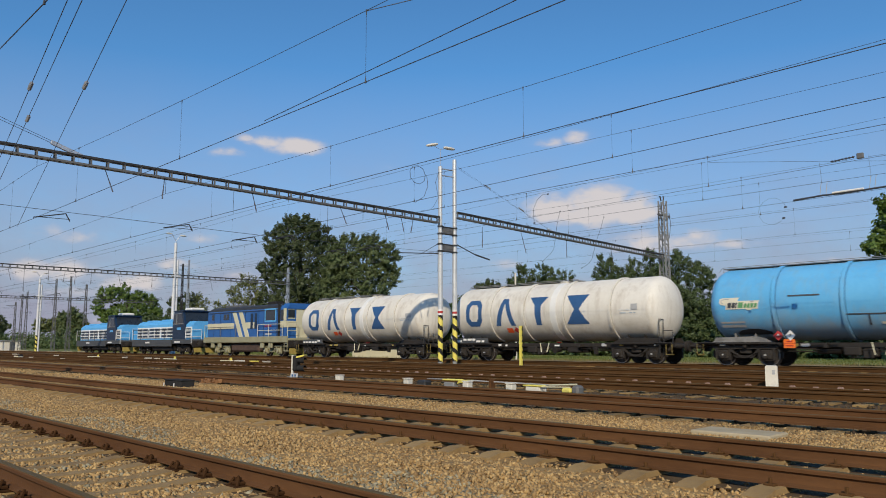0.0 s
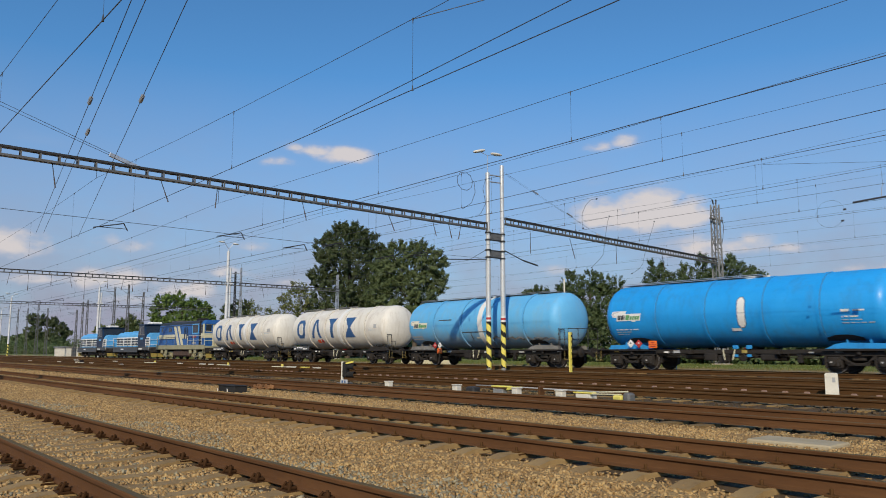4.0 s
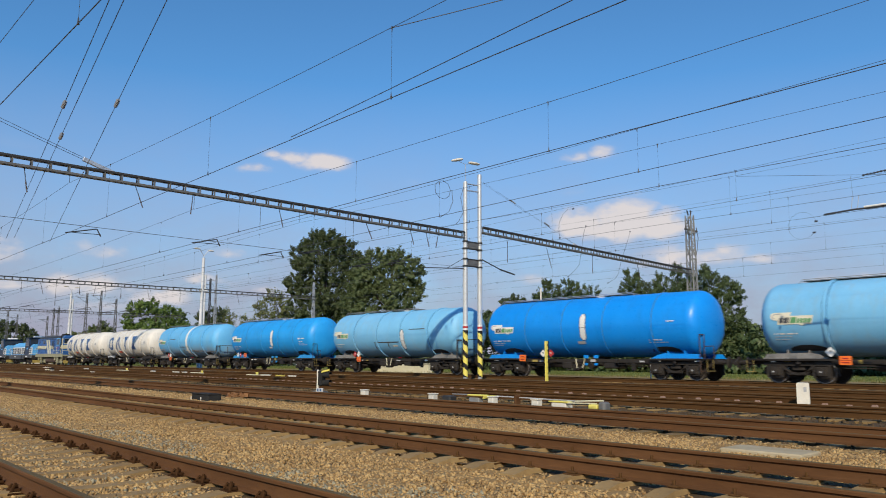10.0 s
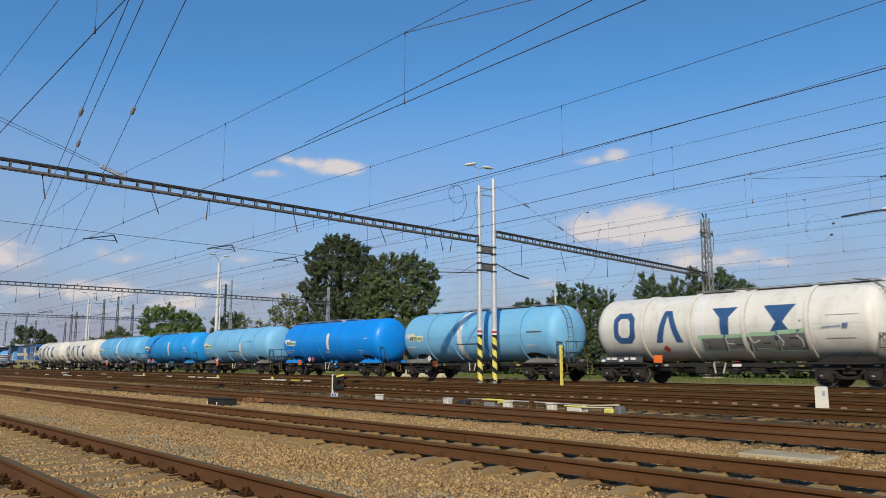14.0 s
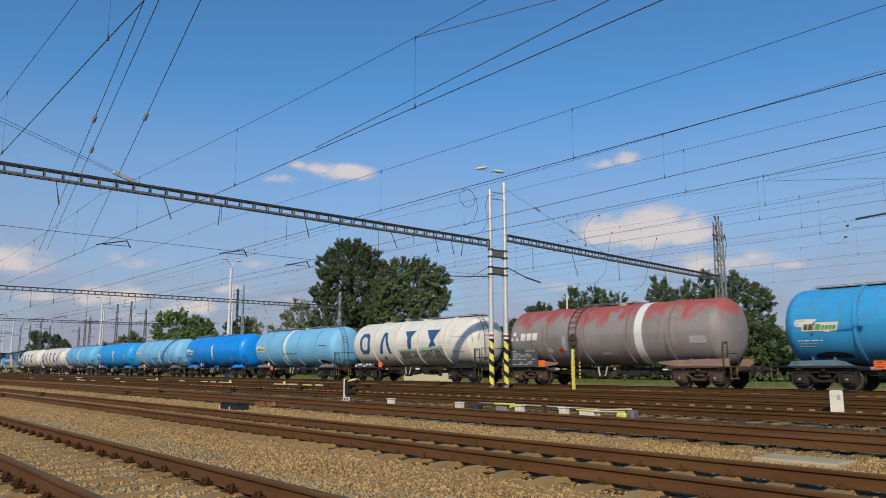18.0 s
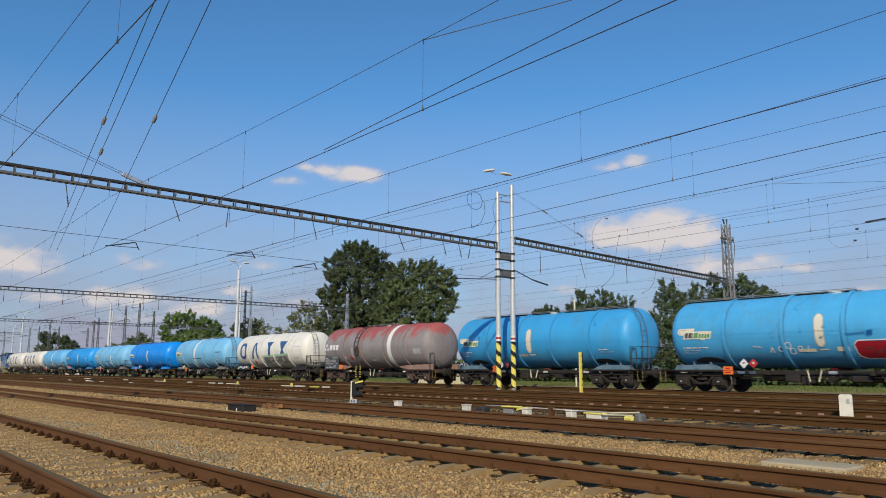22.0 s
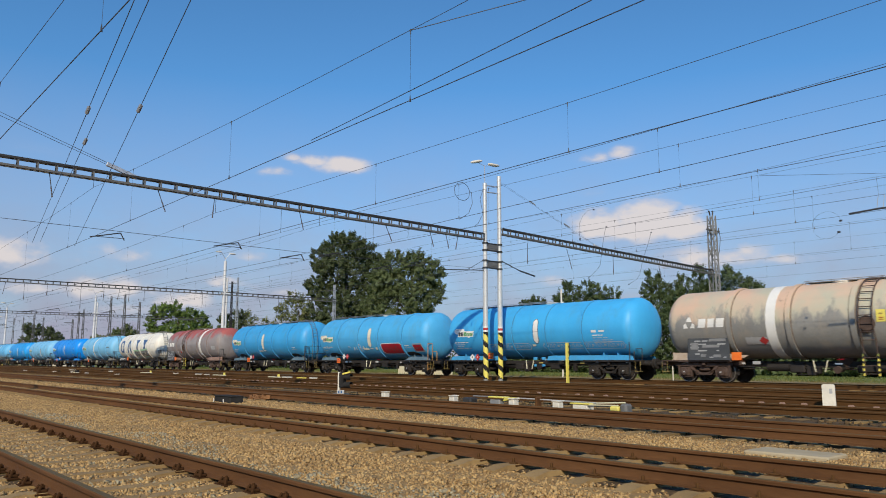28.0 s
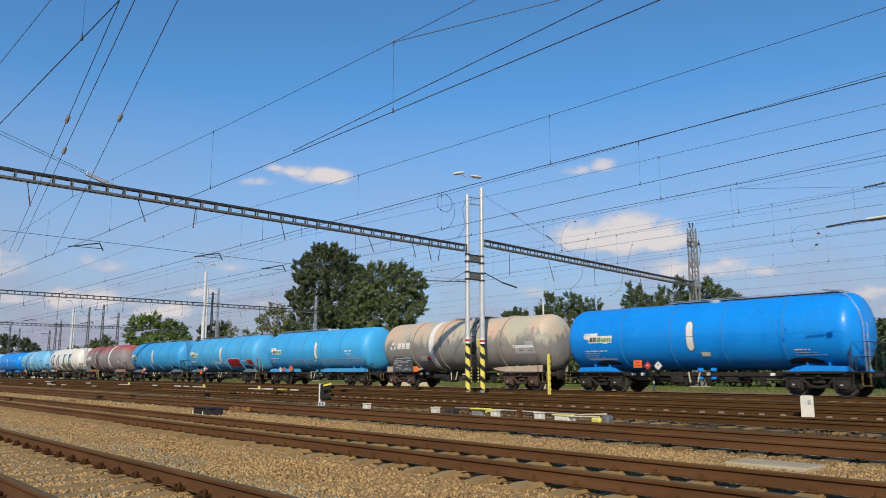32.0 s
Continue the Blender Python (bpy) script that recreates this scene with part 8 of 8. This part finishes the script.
tree(-35, 59, 9.2, [(-3.9, 0, 7.3, 1.1, 1.4), (-2.2, 0, 7.0, 1.4, 1.5), (0.2, 0, 7.4, 1.7, 1.7), (2.5, 0, 7.5, 1.6, 1.6), (4.3, 0, 6.8, 1.4, 1.4), (0, 0, 4.4, 5.2, 2.8), (-4.1, 0, 8.5, 0.4, 0.7), (-3.2, 0, 8.2, 0.4, 0.6), (0.2, 0, 8.9, 0.5, 0.6), (2.6, 0, 8.9, 0.5, 0.5), (-1.4, 0, 8.1, 0.4, 0.6), (4.2, 0, 8.0, 0.5, 0.5), (-3.4, 0, 5.0, 2.6, 2.6), (3.4, 0, 5.0, 2.6, 2.4), (-4.0, 0, 2.6, 3.4, 2.6), (3.6, 0, 2.6, 3.4, 2.6), (0, 0, 6.0, 3.4, 2.2)], 110000, "leaf_mid", "dense green tree with upright shoots behind the train", 28, 0.080, "tree", 31, SNUG)
tree(-122, 50, 5, [(0, 0, 3.4, 4, 1.8), (-6, 0, 3.2, 4, 1.8), (6, 0, 3.6, 4, 2)], 14000, "leaf_mid", "low green bushes behind the rails", 29, 0.22, "bush")
tree(-62, 66, 7, [(0, 0, 4.6, 4, 2.0), (-7, 0, 4.4, 4, 2.0), (6, 0, 4.2, 4, 2.0)], 18000, "leaf_mid", "green bushes behind the train", 30, 0.2, "bush")
tree(-26, 62, 4, [(0, 0, 2.0, 5, 1.6), (8, 0, 1.8, 5, 1.5), (16, 0, 1.7, 5, 1.4), (-8, 2, 2.4, 5, 2)], 24000, "leaf_mid", "low overgrown green scrub behind the train", 31, 0.2, "bush")
tree(-12, 48, 12.5, [(-1.0, 0, 6.2, 1.3, 1.3), (-0.6, 0, 7.8, 1.3, 1.3), (0.2, 0, 9.0, 1.6, 1.6), (1.5, 0, 7.5, 2.2, 3.0), (1.5, 0, 10.5, 2.0, 2.0)], 32000, "leaf_fresh", "tall leafy green tree beyond the tracks", 32, 0.12, "tree", 14, SNUG)
for k, (x, y, w) in enumerate(((-330, 70, 26), (-395, 70, 26), (-180, 80, 24), (-128, 84, 22), (-10, 84, 22), (30, 80, 22), (70, 84, 22))):
    tree(x, y, 9, [(-w * 0.6, 0, 4.2, w * 0.3, 2.6), (-w * 0.2, 0, 4.8, w * 0.3, 3), (w * 0.2, 0, 4.4, w * 0.3, 2.6), (w * 0.6, 0, 4.0, w * 0.3, 2.6)], 9000 if x < -100 else 30000, ("leaf_mid", "leaf_dark", "leaf_light")[k % 3], "distant band of green trees along the yard", 40 + k, 0.6 if x < -100 else 0.28, "bush")


def grass(name, n, x0, x1, y0, y1, h, mat, label, seed):
    rng = np.random.default_rng(seed)
    x, y = rng.uniform(x0, x1, n), rng.uniform(y0, y1, n)
    z = np.vectorize(ground_z)(y) - 0.02
    a = rng.uniform(0, 6.283, n)
    hh = h * rng.uniform(0.4, 1.3, n)
    w = 0.022
    lean = rng.normal(0, 0.18, (n, 2)) * hh[:, None]
    p0 = np.stack([x - np.cos(a) * w, y - np.sin(a) * w, z], -1)
    p1 = np.stack([x + np.cos(a) * w, y + np.sin(a) * w, z], -1)
    p2 = np.stack([x + lean[:, 0], y + lean[:, 1], z + hh], -1)
    v = np.stack([p0, p1, p2], 1).reshape(-1, 3)
    ob = new(name, raw_mesh(name, v, np.arange(3 * n).reshape(n, 3), mat))
    return tagged(ob, label=label, category="grass", kind="stuff")


def hedge(n, x0, x1, y, h, mat, label, seed):
    """A long uneven band of scrub closing the back of the yard."""
    rng = np.random.default_rng(seed)
    th = thing("hedge", label, "hedge", pose(0, 0, 0))
    cs, rs = [], []
    x = x0
    while x < x1:
        r = rng.uniform(1.2, 2.6)
        hh = h * rng.uniform(0.6, 1.25)
        cs.append((x, y + rng.uniform(-1.5, 1.5), hh * 0.45))
        rs.append((r, r, hh * 0.55))
        x += r * 0.9
    stems = Shape()
    for c in cs[::3]:
        stems.tube((c[0], c[1], -0.2), (c[0] + 0.2, c[1], c[2] * 1.4), 0.06, 5, 0.02)
    part("stems", stems, M["bark"], th)
    leaves("foliage", cs, rs, n, 0.26, M[mat], th, rng)
    return th


hedge(22000, -330, -92, 58, 4.6, "leaf_mid", "tall green scrub behind the far end of the yard", 63)
hedge(40000, -300, 40, 68, 2.9, "leaf_mid", "long uneven band of green scrub behind the yard", 61)
hedge(16000, -60, 20, 58, 1.3, "leaf_mid", "low uneven green scrub behind the verge", 62)
pl = thing("white_post", "thin white post standing behind the train", "post", pose(-34.2, 40, 0))
part("post", Shape().tube((0, 0, -0.3), (0, 0, 6.0), 0.06, 8), M["white_paint"], pl)
pl = thing("short_white_post", "short white marker post at the edge of the verge", "post", pose(-23.42, 36.5, -0.05))
part("post", Shape().tube((0, 0, -0.3), (0, 0, 1.20), 0.035, 8), M["white_paint"], pl)
part("band", Shape().tube((0, 0, 0.95), (0, 0, 1.04), 0.038, 8), M["mark_dark"], pl)
grass("verge_grass", 90000, -130, 12, 41.0, 54, 0.16, M["grass"], "bright green grass along the verge behind the train", 51)
grass("dry_verge_grass", 12000, -100, 12, 39.6, 42.4, 0.16, M["dry_grass"], "dry yellowish grass at the edge of the ballast", 52)


# ---- what moves ----
def train_at(t):
    """How far the train has rolled, in metres towards the far end, t seconds in."""
    q = t / 16
    return -95.2214 * q ** 1 + 3.2669 * q ** 2 + -38.9174 * q ** 3 + 56.5194 * q ** 4 + -27.8187 * q ** 5 + 4.6207 * q ** 6


def motions():
    step = 0.5
    times = [step * k for k in range(int(32 / step) + 1)]
    for th, u in WAGONS:
        walk(th, [(t, pose(u + train_at(t), 31.5, 0.15)) for t in times])
    fine = [0.1 * k for k in range(321)]
    for ws, dx in SPIN:
        walk(ws, [(t, pose(dx, 0, 0.46, 0, math.degrees(train_at(t) / 0.46))) for t in fine])


motions()
